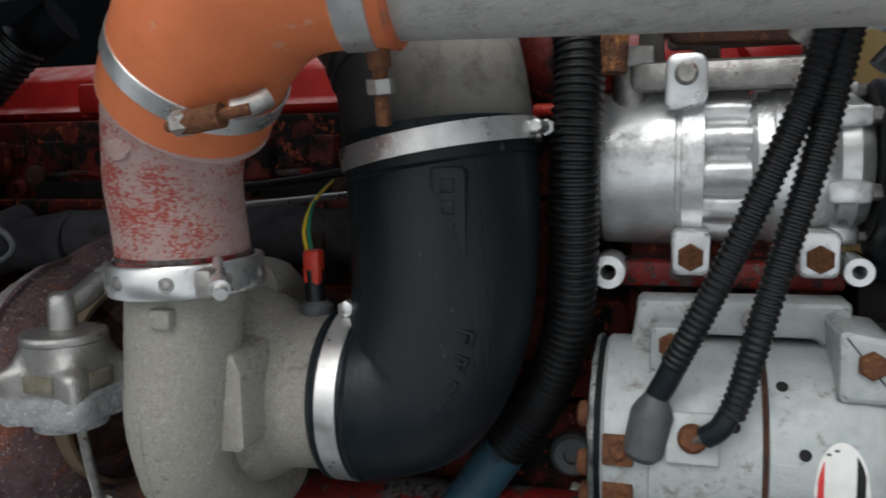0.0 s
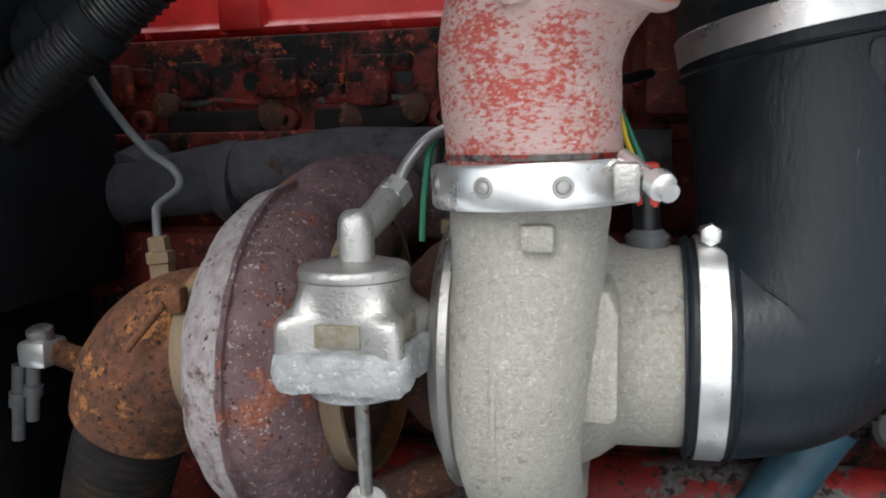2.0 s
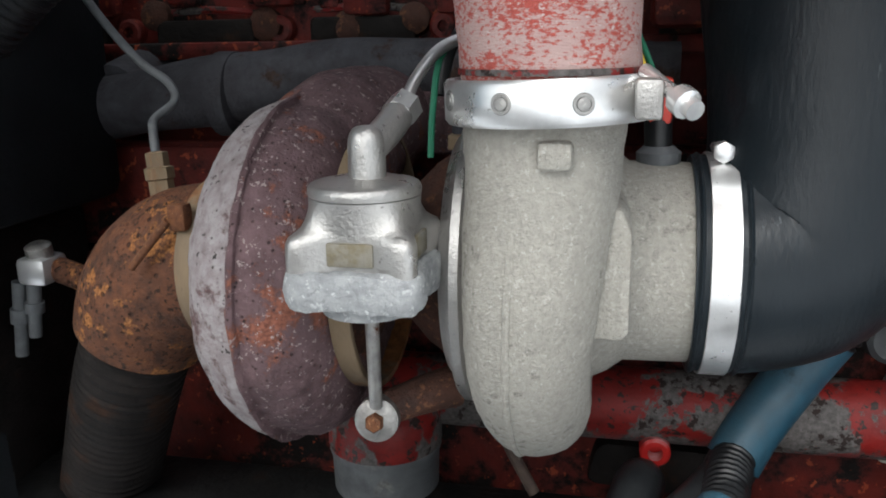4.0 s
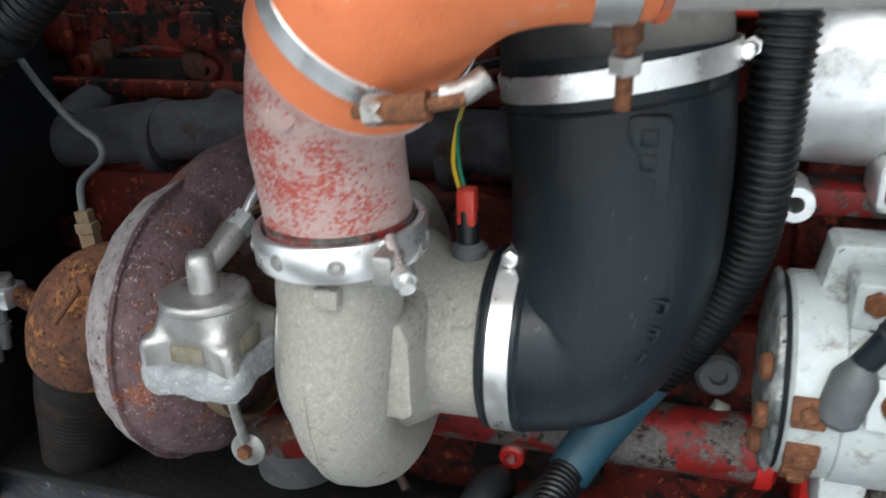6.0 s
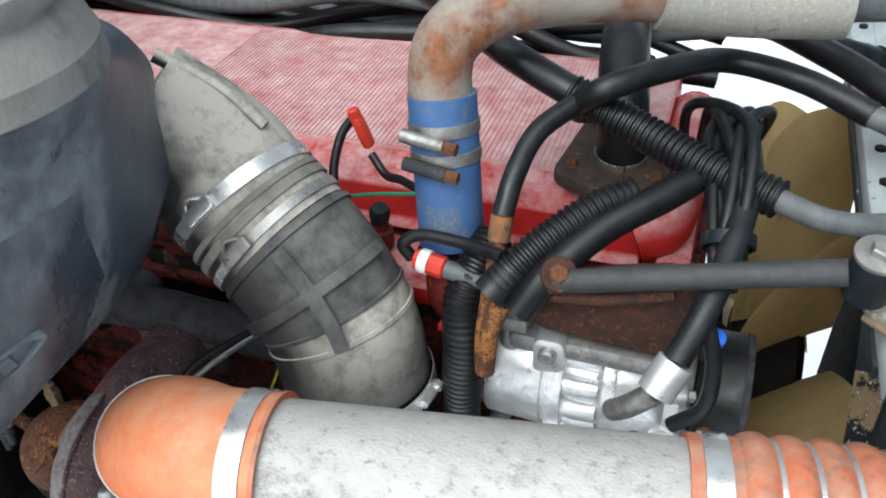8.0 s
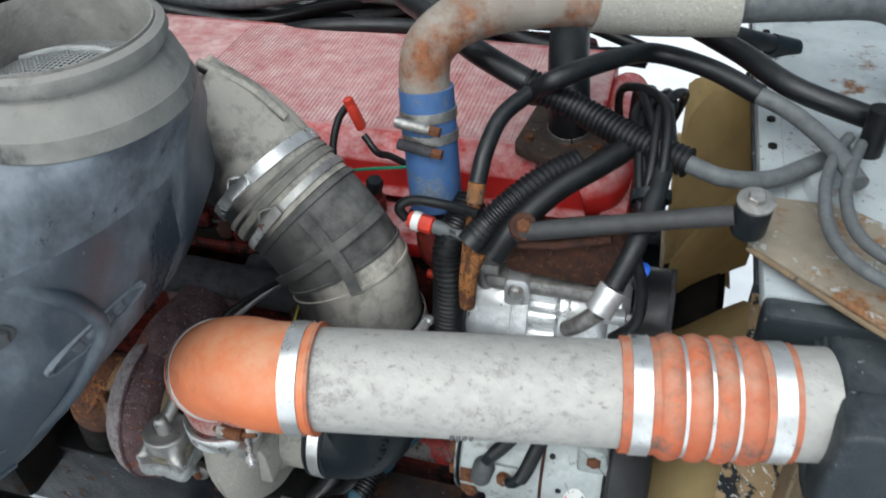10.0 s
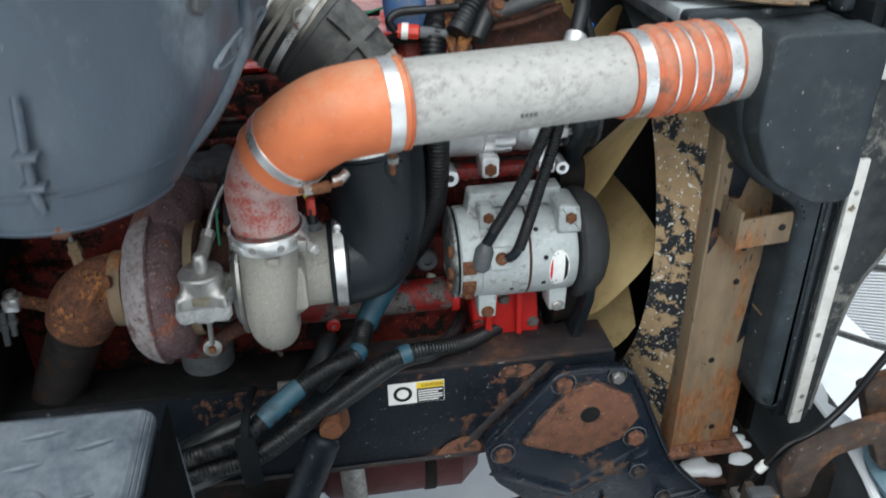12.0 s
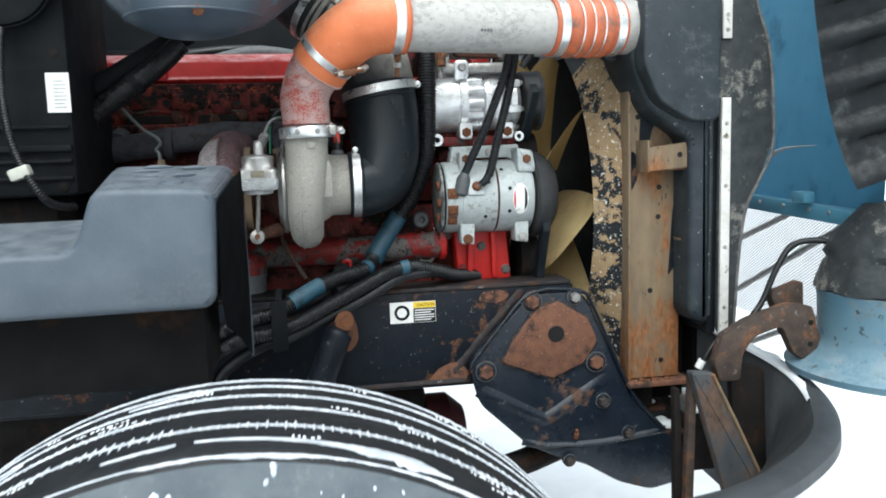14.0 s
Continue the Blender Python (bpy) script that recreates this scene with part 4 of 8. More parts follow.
# ---- air cleaner ----
cleaner = thing("air_cleaner", (-0.34, 0.45, 1.53), "slate-blue dusty plastic air cleaner housing with open grey neck", "air cleaner")
levels = [(1.535, -0.339, 0.364, 0.02, 0.02), (1.538, -0.334, 0.360, 0.048, 0.05), (1.545, -0.33, 0.358, 0.070, 0.072), (1.565, -0.328, 0.383, 0.112, 0.132), (1.60, -0.332, 0.444, 0.146, 0.197), (1.65, -0.331, 0.510, 0.190, 0.250),
          (1.71, -0.332, 0.530, 0.219, 0.250), (1.77, -0.332, 0.516, 0.236, 0.245), (1.80, -0.331, 0.518, 0.243, 0.247)]
NECK = (-0.141, 0.498)
for k in range(1, 9):
    # the shoulder closes in from the body to the round intake neck
    u = k / 8
    z, cx, cy, rx, ry = levels[8]
    levels.append((1.80 + 0.079 * u + 0.010 * math.sin(math.pi * u), cx + (NECK[0] - cx) * u, cy + (NECK[1] - cy) * u, rx + (0.095 - rx) * u, ry + (0.095 - ry) * u))
bm = bmesh.new()
rings = []
for z, cx, cy, rx, ry in levels:
    rings.append([bm.verts.new((cx + rx * math.cos(a), cy + ry * math.sin(a), z)) for a in (2 * math.pi * k / 96 for k in range(96))])
bm.verts.ensure_lookup_table()
lid_bm = bm.copy()
lid_rings = [list(lid_bm.verts)[96 * n:96 * n + 96] for n in range(len(levels))]
for n in range(len(levels) - 1):
    for k in range(96):
        a = 2 * math.pi * (k + 0.5) / 96
        on_lid = math.sin(a) < 0 and n < 8
        target, rr = (lid_bm, lid_rings) if on_lid else (bm, rings)
        target.faces.new((rr[n][k], rr[n][(k + 1) % 96], rr[n + 1][(k + 1) % 96], rr[n + 1][k]))
bm.faces.new(rings[0][::-1])
for b in (bm, lid_bm):
    bmesh.ops.delete(b, geom=[v for v in b.verts if not v.link_faces], context="VERTS")
part("bowl", bm, housing_plastic, cleaner)
part("lid", lid_bm, lid_plastic, cleaner, "dark slate lid with faint creases")
neck_line = [(0.0, 0.0935), (0.001, 0.0962), (0.018, 0.0945), (0.019, 0.0935), (0.034, 0.0885), (0.042, 0.0815), (0.045, 0.0815), (0.047, 0.0845), (0.053, 0.0865), (0.059, 0.0850), (0.062, 0.0800), (0.0615, 0.0780), (0.064, 0.0775), (0.064, 0.0765), (0.0605, 0.0755), (0.056, 0.0740), (0.03, 0.0735), (0.0, 0.0735)]
part("neck", lathe(neck_line, (*NECK, 1.879), (0, 0, 1), 96, close=True), grime_plastic, cleaner, "dust-covered intake neck with a rolled lip")

# ---- alternator ----
guard_black = material("dull_black_guard", (0.020, 0.021, 0.0225), (0.034, 0.035, 0.036), 40, 0.6, 0.0, 0.3, fine=260, rust=(0.06, 0.06, 0.058), rust_at=0.57, rust_scale=30, soft=0.15, spec=0.3)
alt_rear = material("corroded_rear_cover", (0.22, 0.235, 0.235), (0.045, 0.05, 0.05), 45, 0.65, 0.15, 0.6, fine=300, rust=(0.42, 0.43, 0.42), rust_at=0.56, rust_scale=40, rust_mod=14, soft=0.06, specks=(0.02, 0.02, 0.02), specks_at=0.60, specks_scale=90)
alternator = thing("alternator", (0.22, 0.72, 1.15), "grey cast alternator with rusty terminals", "alternator")
AL = (0.0, 0.712, 1.238)
bm = lathe([(0.126, 0.05), (0.126, 0.074), (0.129, 0.077), (0.160, 0.0775), (0.161, 0.0795), (0.236, 0.0795), (0.2365, 0.0775), (0.2405, 0.0775), (0.241, 0.0795), (0.30, 0.0795), (0.318, 0.076), (0.322, 0.06)], AL, X, 56)
part("body", bm, alt_alu, alternator)
part("rear_gap", lathe([(0.1215, 0.03), (0.1215, 0.0745), (0.1258, 0.0745), (0.1258, 0.03)], AL, X, 48), cab_dark, alternator)
part("rear_plate", roughen(lathe([(0.1155, 0.0), (0.1155, 0.045), (0.1162, 0.066), (0.118, 0.075), (0.1213, 0.0775), (0.1213, 0.03)], AL, X, 56), 0.0012, 60), alt_rear, alternator, "grey corroded rear cover")
for k in range(3):
    a = radians(150 + 38 * k)
    c = Vector(AL) + Vector((0.1155, 0.056 * math.cos(a), 0.056 * math.sin(a)))
    part("rear_boss", lathe([(0.0, 0.010), (0.006, 0.0095), (0.008, 0.006), (0.008, 0.0)], c, (-1, 0, 0), 16), rusty_bolt, alternator)
part("pulley_guard", lathe([(0.322, 0.05), (0.322, 0.090), (0.327, 0.096), (0.346, 0.094), (0.366, 0.078), (0.376, 0.060), (0.379, 0.05), (0.379, 0.0)], AL, X, 16), guard_black, alternator, "dark grey faceted drive guard")

# ---- air conditioning compressor ----
ac = thing("ac_compressor", (0.2, 0.74, 1.38), "bright aluminium air conditioning compressor with ribbed body", "compressor")
AC = (0.010, 0.738, 1.450)
bm = lathe([(0.104, 0.03), (0.106, 0.055), (0.112, 0.061), (0.165, 0.063), (0.166, 0.060), (0.169, 0.060), (0.170, 0.064), (0.185, 0.064), (0.186, 0.050), (0.215, 0.050), (0.222, 0.058), (0.232, 0.0585), (0.234, 0.06), (0.265, 0.058), (0.278, 0.05), (0.29, 0.052), (0.30, 0.045), (0.30, 0.03)], AC, X, 48)
part("body", bm, bright_alu, ac)
part("clutch_pulley", lathe([(0.302, 0.04), (0.302, 0.058), (0.306, 0.062), (0.345, 0.062), (0.348, 0.055), (0.348, 0.0)], AC, X, 44), conduit_mat, ac, "black clutch pulley")
part("pulley_rim", ring((0.344 + AC[0], AC[1], AC[2]), X, 0.0615, 0.006, 0.0015), grey_tube, ac)

# ---- front bracket on the frame ----
bracket = thing("spring_hanger_bracket", (0.35, 0.63, 0.58), "pressed glossy black steel bracket with rusty raised pad", "bracket")
line = [(0.163, 0.886), (0.172, 0.905), (0.30, 1.030), (0.407, 1.030), (0.430, 1.005), (0.455, 0.95), (0.524, 0.794), (0.600, 0.705), (0.665, 0.640), (0.655, 0.575), (0.575, 0.560), (0.50, 0.585), (0.42, 0.635), (0.36, 0.655), (0.29, 0.69), (0.185, 0.79), (0.17, 0.84)]
part("plate", prism(rounded(line, 0.015, 3), 0.615, 0.640, 0.006, segs=3), bracket_paint, bracket)

# ---- wheel ----
wheel = thing("truck_tyre", (-0.262, -0.11, 0.0), "front truck tyre with snow packed in its tread grooves", "tyre")
TY = (-0.262, -0.11, 0.530)
grooves = (0.122, 0.094, 0.056, 0.009, -0.052)
prof = [(0.148, 0.43), (0.146, 0.485), (0.138, 0.515), (0.130, 0.521)]
for g in grooves:
    prof += [(g + 0.006, 0.524), (g + 0.004, 0.512), (g - 0.004, 0.512), (g - 0.006, 0.524)]
prof += [(-0.100, 0.5235), (-0.114, 0.5215), (-0.122, 0.5175), (-0.127, 0.511)]
part("tread", lathe(prof + [(-0.124, 0.46), (0.13, 0.43)], TY, (0, 1, 0), 200, close=True), tyre_rubber, wheel)
part("sidewall", lathe([(-0.1272, 0.511), (-0.134, 0.47), (-0.136, 0.43), (-0.134, 0.37), (-0.126, 0.30), (-0.11, 0.30), (-0.11, 0.505)], TY, (0, 1, 0), 120, close=True), sidewall_mat, wheel, "grey snow-dusted sidewall")
part("inner_wall", lathe([(0.1482, 0.43), (0.147, 0.37), (0.137, 0.30), (0.12, 0.30), (0.12, 0.43)], TY, (0, 1, 0), 100, close=True), tyre_rubber, wheel)
part("rim", lathe([(-0.10, 0.0), (-0.10, 0.2), (-0.12, 0.29), (-0.119, 0.2995), (0.119, 0.2995), (0.119, 0.0)], TY, (0, 1, 0), 60), dull_steel, wheel)
def snow_strip(g, base, teeth, seed, lo=-80, hi=80, radius=0.5236, bare=0.0):
    """Snow packed in a groove, thinning out in places, with short teeth along the sipes."""
    n = int((hi - lo) * 9)
    bm = bmesh.new()
    rows = []
    rag = random.Random(seed)
    tooth = [0.0, 0.0]
    for k in range(n + 1):
        ang = radians(lo + (hi - lo) * k / n)
        q = Vector((ang * 6.0, seed * 3.7, 0))
        amount = 0.62 + 1.6 * noise.noise(q) + 0.5 * noise.noise(q * 5.3) - bare
        zone = 0.85 + 1.2 * noise.noise(q * 0.9 + Vector((9, 0, 0)))
        if k % 10 == 0:
            tooth = [teeth * rag.uniform(0.35, 1.0) * max(0.0, min(1.0, zone + 0.3 * rag.random())) for _ in (0, 1)]
        comb = max(0.0, 1.0 - abs((k % 10) - 3) / 2.6)
        end = min(1.0, k / 60, (n - k) / 60)
        w = []
        for side in (0, 1):
            solid = base * max(0.0, min(1.25, amount)) + 0.0007 * noise.noise(q * 40 + Vector((0, side * 5, 0)))
            w.append(max(0.0002, solid * end + tooth[side] * comb * end))
        row = []
        for dy, dr in ((-1.0, -0.008), (-0.85, -0.0005), (0.0, 0.0007), (0.85, -0.0005), (1.0, -0.008)):
            rr = radius + dr + 0.0006 * noise.noise(q * 9)
            row.append(bm.verts.new((TY[0] + rr * math.sin(ang), TY[1] + g + dy * (w[0] if dy < 0 else w[1]), TY[2] + rr * math.cos(ang))))
        rows.append(row)
    for r0, r1 in zip(rows, rows[1:]):
        for j in range(4):
            bm.faces.new((r0[j], r0[j + 1], r1[j + 1], r1[j]))
    part("packed_snow", bm, packed_mat, wheel, "white packed snow")


def snow_drift(lo, hi, centre, half, radius, seed):
    """A drift of snow lying on the shoulder, with a wandering outline and pointed ends."""
    n = int((hi - lo) * 6)
    bm = bmesh.new()
    rows = []
    for k in range(n + 1):
        u = k / n
        ang = radians(lo + (hi - lo) * u)
        q = Vector((ang * 16, seed, 0))
        taper = min(1.0, u * 3.5, (1 - u) * 6) ** 0.8
        g = centre(u)
        edges = [half(u) * taper * (1.0 + 0.7 * noise.noise(q + Vector((0, s, 0))) + 0.4 * noise.noise(q * 4 + Vector((0, s, 0)))) for s in (0, 9)]
        row = []
        for s, lift in ((-1.0, -0.006), (-0.8, 0.001), (0.0, 0.002), (0.8, 0.001), (1.0, -0.006)):
            y = g + s * max(0.0004, edges[0] if s < 0 else edges[1])
            rr = radius(y) + lift
            row.append(bm.verts.new((TY[0] + rr * math.sin(ang), TY[1] + y, TY[2] + rr * math.cos(ang))))
        rows.append(row)
    for r0, r1 in zip(rows, rows[1:]):
        for j in range(4):
            bm.faces.new((r0[j], r0[j + 1], r1[j + 1], r1[j]))
    part("snow_drift", bm, packed_mat, wheel, "drift of white snow on the shoulder")


def shoulder(y):
    return 0.5238 if y > -0.100 else 0.5238 - 0.0075 * ((-0.100 - y) / 0.024) ** 2


for gi, (g, base, teeth, bare) in enumerate(((0.122, 0.0024, 0.007, 0.0), (0.094, 0.0026, 0.009, 0.0), (0.056, 0.0032, 0.010, 0.0), (0.009, 0.0032, 0.017, 0.25), (-0.052, 0.0034, 0.021, 0.30))):
    snow_strip(g, base, teeth, gi + 1, radius=0.5246, bare=bare)
snow_strip(-0.1225, 0.0022, 0.0, 24, -40, 48, 0.5178, 0.0)
snow_drift(-3, 27, lambda u: -0.094 - 0.020 * u ** 1.6, lambda u: 0.0045 + 0.010 * max(0.0, 1 - abs(u - 0.78) / 0.25), shoulder, 3.0)
snow_drift(-13, -5, lambda u: -0.101 + 0.007 * u, lambda u: 0.0015 + 0.004 * u, shoulder, 5.0)
snow_drift(-31, -27, lambda u: 0.028 + 0.010 * u, lambda u: 0.006, shoulder, 8.0)
snow_drift(-14, -3, lambda u: 0.074 + 0.008 * u, lambda u: 0.006, shoulder, 11.0)
rng = random.Random(31)
for k in range(16):
    ang, rr = radians(rng.uniform(-28, 34)), rng.uniform(0.478, 0.505)
    c = Vector((TY[0] + rr * math.sin(ang), TY[1] - 0.134 + 0.17 * max(0.0, rr - 0.47), TY[2] + rr * math.cos(ang)))
    bm = bmesh.new()
    bmesh.ops.create_icosphere(bm, subdivisions=2, radius=rng.uniform(0.0015, 0.0048), matrix=Matrix.Translation(c) @ Matrix.Diagonal((0.8, 0.5, 1.4, 1)))
    for v in bm.verts:
        v.co += (v.co - c) * 0.9 * noise.noise(v.co * 180)
    part("snow_blob", bm, packed_mat, wheel)
# sipes: short cross cuts filled with snow
rng = random.Random(4)
bm = bmesh.new()
for g in (0.108, 0.076, 0.036, 0.022, -0.006, -0.036, -0.068, -0.088):
    for k in range(220):
        ang = radians(-75 + k * 0.68 + rng.uniform(-0.25, 0.25))
        if noise.noise(Vector((ang * 6, g * 40, 7))) < 0.32:
            continue
        c = Matrix.Translation(TY) @ Matrix.Rotation(ang, 4, "Y")
        w = rng.uniform(0.001, 0.007)
        bmesh.ops.create_cube(bm, size=1, matrix=c @ Matrix.Translation((0, g + rng.uniform(-0.002, 0.002), 0.5235)) @ Matrix.Diagonal((rng.uniform(0.002, 0.0038), w, 0.003, 1)))
tagged(part("snow_dusting", bm, snow_mat, wheel, "", False), "small white flecks of snow on the tread", kind="stuff")

# ---- fender shield ----
def subdivided_box(lo, hi, step):
    """A box cut into cells of about one step, for uneven lumps."""
    bm = bmesh.new()
    size = Vector(hi) - Vector(lo)
    bmesh.ops.create_cube(bm, size=1, matrix=Matrix.Translation((Vector(lo) + Vector(hi)) / 2) @ Matrix.Diagonal((*size, 1)))
    for axis in range(3):
        n = max(1, int(size[axis] / step))
        for k in range(1, n):
            co, no = Vector(lo), Vector((0, 0, 0))
            co[axis] += size[axis] * k / n
            no[axis] = 1
            bmesh.ops.bisect_plane(bm, geom=bm.verts[:] + bm.edges[:] + bm.faces[:], plane_co=co, plane_no=no)
    return bm


shield = thing("fender_shield", (-0.6, 0.2, 1.13), "grey moulded plastic inner fender shield, dusty on top", "fender shield")
front = rounded([(-1.3, 1.132), (-0.290, 1.143), (-0.282, 1.302), (-0.436, 1.306), (-0.462, 1.226), (-1.3, 1.222)], 0.022, 6)
bm = prism(front, 0.055, 0.287, 0.010, segs=4)
for v in bm.verts:
    if v.co.z > 1.19:
        v.co.z += max(0.0, v.co.y - 0.07) * 0.125
        v.co.x += max(0.0, v.co.y - 0.07) * (-0.10 if v.co.x < -0.36 else 0.03)
part("shell", bm, shield_plastic, shield)


def shield_top(y):
    return 1.306 + (y - 0.07) * 0.125


for bx, by, rr in ((-0.40, 0.105, 0.026), (-0.385, 0.165, 0.022), (-0.345, 0.11, 0.016)):
    part("emboss_ring", lathe([(-0.004, rr * 1.15), (0.0002, rr), (0.0011, rr * 0.86), (0.0002, rr * 0.72), (-0.004, rr * 0.6)], (bx, by, shield_top(by)), (0, -0.125, 1), 28, close=True), shield_plastic, shield)
for bx, by, l in ((-0.395, 0.215, 0.020), (-0.335, 0.17, 0.016), (-0.385, 0.255, 0.022), (-0.33, 0.235, 0.018)):
    part("emboss_bar", tube([(bx - l, by - 0.004, shield_top(by)), (bx, by, shield_top(by)), (bx + l, by + 0.004, shield_top(by))], lambda u: 0.0008 + 0.003 * math.sin(math.pi * u), 10), shield_plastic, shield)
bm = bmesh.new()
skirt = [[(-0.279, 0.068, 1.288), (-0.272, 0.18, 1.308), (-0.266, 0.295, 1.322)], [(-0.284, 0.070, 1.16), (-0.272, 0.18, 1.16), (-0.264, 0.30, 1.16)], [(-0.292, 0.19, 1.09), (-0.280, 0.25, 1.06), (-0.266, 0.318, 1.012)]]
grid = [[bm.verts.new(p) for p in row] for row in skirt]
for r0, r1 in zip(grid, grid[1:]):
    for j in range(2):
        bm.faces.new((r0[j], r0[j + 1], r1[j + 1], r1[j]))
bmesh.ops.solidify(bm, geom=bm.faces[:], thickness=0.004)
part("skirt", bm, cab_dark, shield, "dark hanging rubber skirt")
# Lighter grey along the edge paints in the light it catches.
part("skirt_edge", tube([(-0.268, 0.301, 1.262), (-0.268, 0.304, 1.20), (-0.267, 0.310, 1.12), (-0.266, 0.320, 1.010)], lambda u: 0.0022 + 0.002 * math.sin(math.pi * u), 8), shield_plastic, shield, "turned edge in lighter grey, for the light catching it")
# Near-black colour stands for the shadow under the fender; brown patches are rust.
part("lower_ledge", roughen(subdivided_box((-1.3, 0.13, 1.02), (-0.315, 0.30, 1.13), 0.02), 0.004, 25), material("shaded_underside", (0.004, 0.0045, 0.005), (0.008, 0.008, 0.008), 14, 0.75, 0.0, 0.5, rust=(0.035, 0.021, 0.014), rust_at=0.56, rust_scale=9, rust_mod=3, soft=0.1, spec=0.12), shield, "underside coloured dark for the shadow below the shield, with rust")
part("hanging_tab", prism(rounded([(-0.346, 1.135), (-0.338, 1.135), (-0.334, 1.06), (-0.338, 1.06)], 0.002), 0.165, 0.169, 0.001), shield_plastic, shield)

# ---- cab and hood ----
cab = thing("cab_firewall", (-0.9, 0.9, 0.9), "dark cab firewall behind the engine", "cab")
part("panel", box((-1.08, 0.30, 1.05), (-1.00, 2.1, 2.6), 0.01), cab_dark, cab)
part("panel_joint", box((-1.27, 0.31, 1.06), (-1.08, 2.09, 2.59), 0.0), cab_dark, cab)
heater = thing("heater_box", (-0.66, 0.6, 1.3), "dark plastic heater box with white label", "heater box")
part("body", box((-0.80, 0.50, 1.28), (-0.565, 0.80, 1.9), 0.015), cab_dark, heater)

# Plain cab box out of view, added to keep sky light off the engine.
bm = box((-2.9, 0.02, 0.95), (-1.26, 2.1, 2.9), 0.06)
part("body", bm, blue_paint, cab, "unseen blue cab body, added to block the sky")
hood = thing("tilted_hood", (1.3, 1.0, 0.75), "blue truck hood tilted forward, inside facing the engine", "hood")

flap = thing("radiator_flap", (0.75, 0.53, 0.9), "scuffed black rubber flap with white retaining strips", "rubber flap")
line = rounded([(0.692, 1.73), (0.752, 1.715), (0.776, 1.62), (0.806, 1.52), (0.816, 1.34), (0.788, 1.265), (0.756, 1.20), (0.742, 1.10), (0.730, 0.92), (0.692, 0.93)], 0.02)
part("sheet", prism(line, 0.545, 0.556, 0.003), flap_rubber, flap)
for z0, z1 in ((0.93, 1.433), (1.553, 1.70)):
    part("strip", box((0.694, 0.536, z0), (0.714, 0.5445, z1), 0.001), white_metal, flap)

# ---- wastegate actuator ----
actuator = thing("boost_actuator", (-0.254, 0.548, 1.265), "cast aluminium boost actuator with four eared flange", "actuator")
AC2 = (-0.254, 0.548, 0.0)
ochre_recess = material("ochre_recess", (0.165, 0.135, 0.075), (0.26, 0.255, 0.23), 90, 0.6, 0.2, 0.5, fine=300)
chalky = material("chalky_corroded_alloy", (0.40, 0.41, 0.41), (0.25, 0.26, 0.265), 130, 0.8, 0.1, 1.0, fine=360, specks=(0.50, 0.51, 0.51), specks_at=0.60, specks_scale=210, spec=0.25)
AX2, AY2 = -0.254, 0.548


def ears_at(a, width):
    """How far an angle lies on one of the four ears, 0 to 1."""
    return max(math.exp(-((((a - math.pi / 4 - k * math.pi / 2 + math.pi) % (2 * math.pi)) - math.pi) / width) ** 2) for k in range(4))


def lobed(levels, width, n=112):
    """A round body with four ears: rows of (height, radius, ear)."""
    bm = bmesh.new()
    rows = []
    for z, r, ear in levels:
        row = []
        for k in range(n):
            a = 2 * math.pi * k / n
            q = r + ear * ears_at(a, width)
            row.append(bm.verts.new((AX2 + q * math.cos(a), AY2 + q * math.sin(a), z)))
        rows.append(row)
    for r0, r1 in zip(rows, rows[1:]):
        for k in range(n):
            bm.faces.new((r0[k], r0[(k + 1) % n], r1[(k + 1) % n], r1[k]))
    bm.faces.new(rows[0][::-1])
    bm.faces.new(rows[-1])
    return bm


body = [(1.296, 0.0285, 0.0185), (1.308, 0.0285, 0.0185), (1.313, 0.0286, 0.0180), (1.316, 0.0287, 0.0160), (1.318, 0.0288, 0.0120), (1.3205, 0.0290, 0.0080), (1.325, 0.0294, 0.0045), (1.330, 0.0298, 0.0015), (1.334, 0.0302, 0.0)]
part("body", lobed(body, 0.30), cast_silver, actuator, "satin cast body flowing into four ears")
part("cap", lathe(fine_profile([(1.3345, 0.0303), (1.3375, 0.0306), (1.3395, 0.0298), (1.341, 0.0280), (1.3425, 0.020), (1.3445, 0.012), (1.3445, 0.0)], 2), AC2, (0, 0, 1), 56), cast_silver, actuator, "shallow disc cap")
bm = lobed([(1.276, 0.026, 0.004), (1.278, 0.0325, 0.0135), (1.282, 0.0335, 0.0150), (1.288, 0.0335, 0.0155), (1.294, 0.0330, 0.0155), (1.2975, 0.0322, 0.0150), (1.299, 0.029, 0.0135)], 0.40)
part("flange", roughen(bm, 0.0011, 150), chalky, actuator, "chalky corroded lower flange")
part("base_disc", lathe([(1.268, 0.018), (1.270, 0.026), (1.2775, 0.027)], AC2, (0, 0, 1), 36), chalky, actuator)
for a in (-90, 0):
    turn = Matrix.Rotation(radians(a + 90), 4, "Z")
    c = Vector((AX2, AY2, 1.3075)) + (turn.to_3x3() @ Vector((0, -0.0285, 0)))
    part("window", box(c - Vector((0.0125, 0.0022, 0.0062)), c + Vector((0.0125, 0.0022, 0.0062)), 0.001, turn=turn), ochre_recess, actuator, "yellow-brown recess between the ears")
part("inlet_knob", lathe(fine_profile([(1.342, 0.0100), (1.360, 0.0098), (1.367, 0.0085), (1.3705, 0.005), (1.371, 0.0)], 2), (-0.251, 0.544, 0.0), (0, 0, 1), 24), cast_silver, actuator)
part("elbow_fitting", tube([(-0.251, 0.546, 1.358), (-0.248, 0.556, 1.362), (-0.245, 0.566, 1.367), (-0.2425, 0.577, 1.373)], 0.0090, 16), cast_silver, actuator)
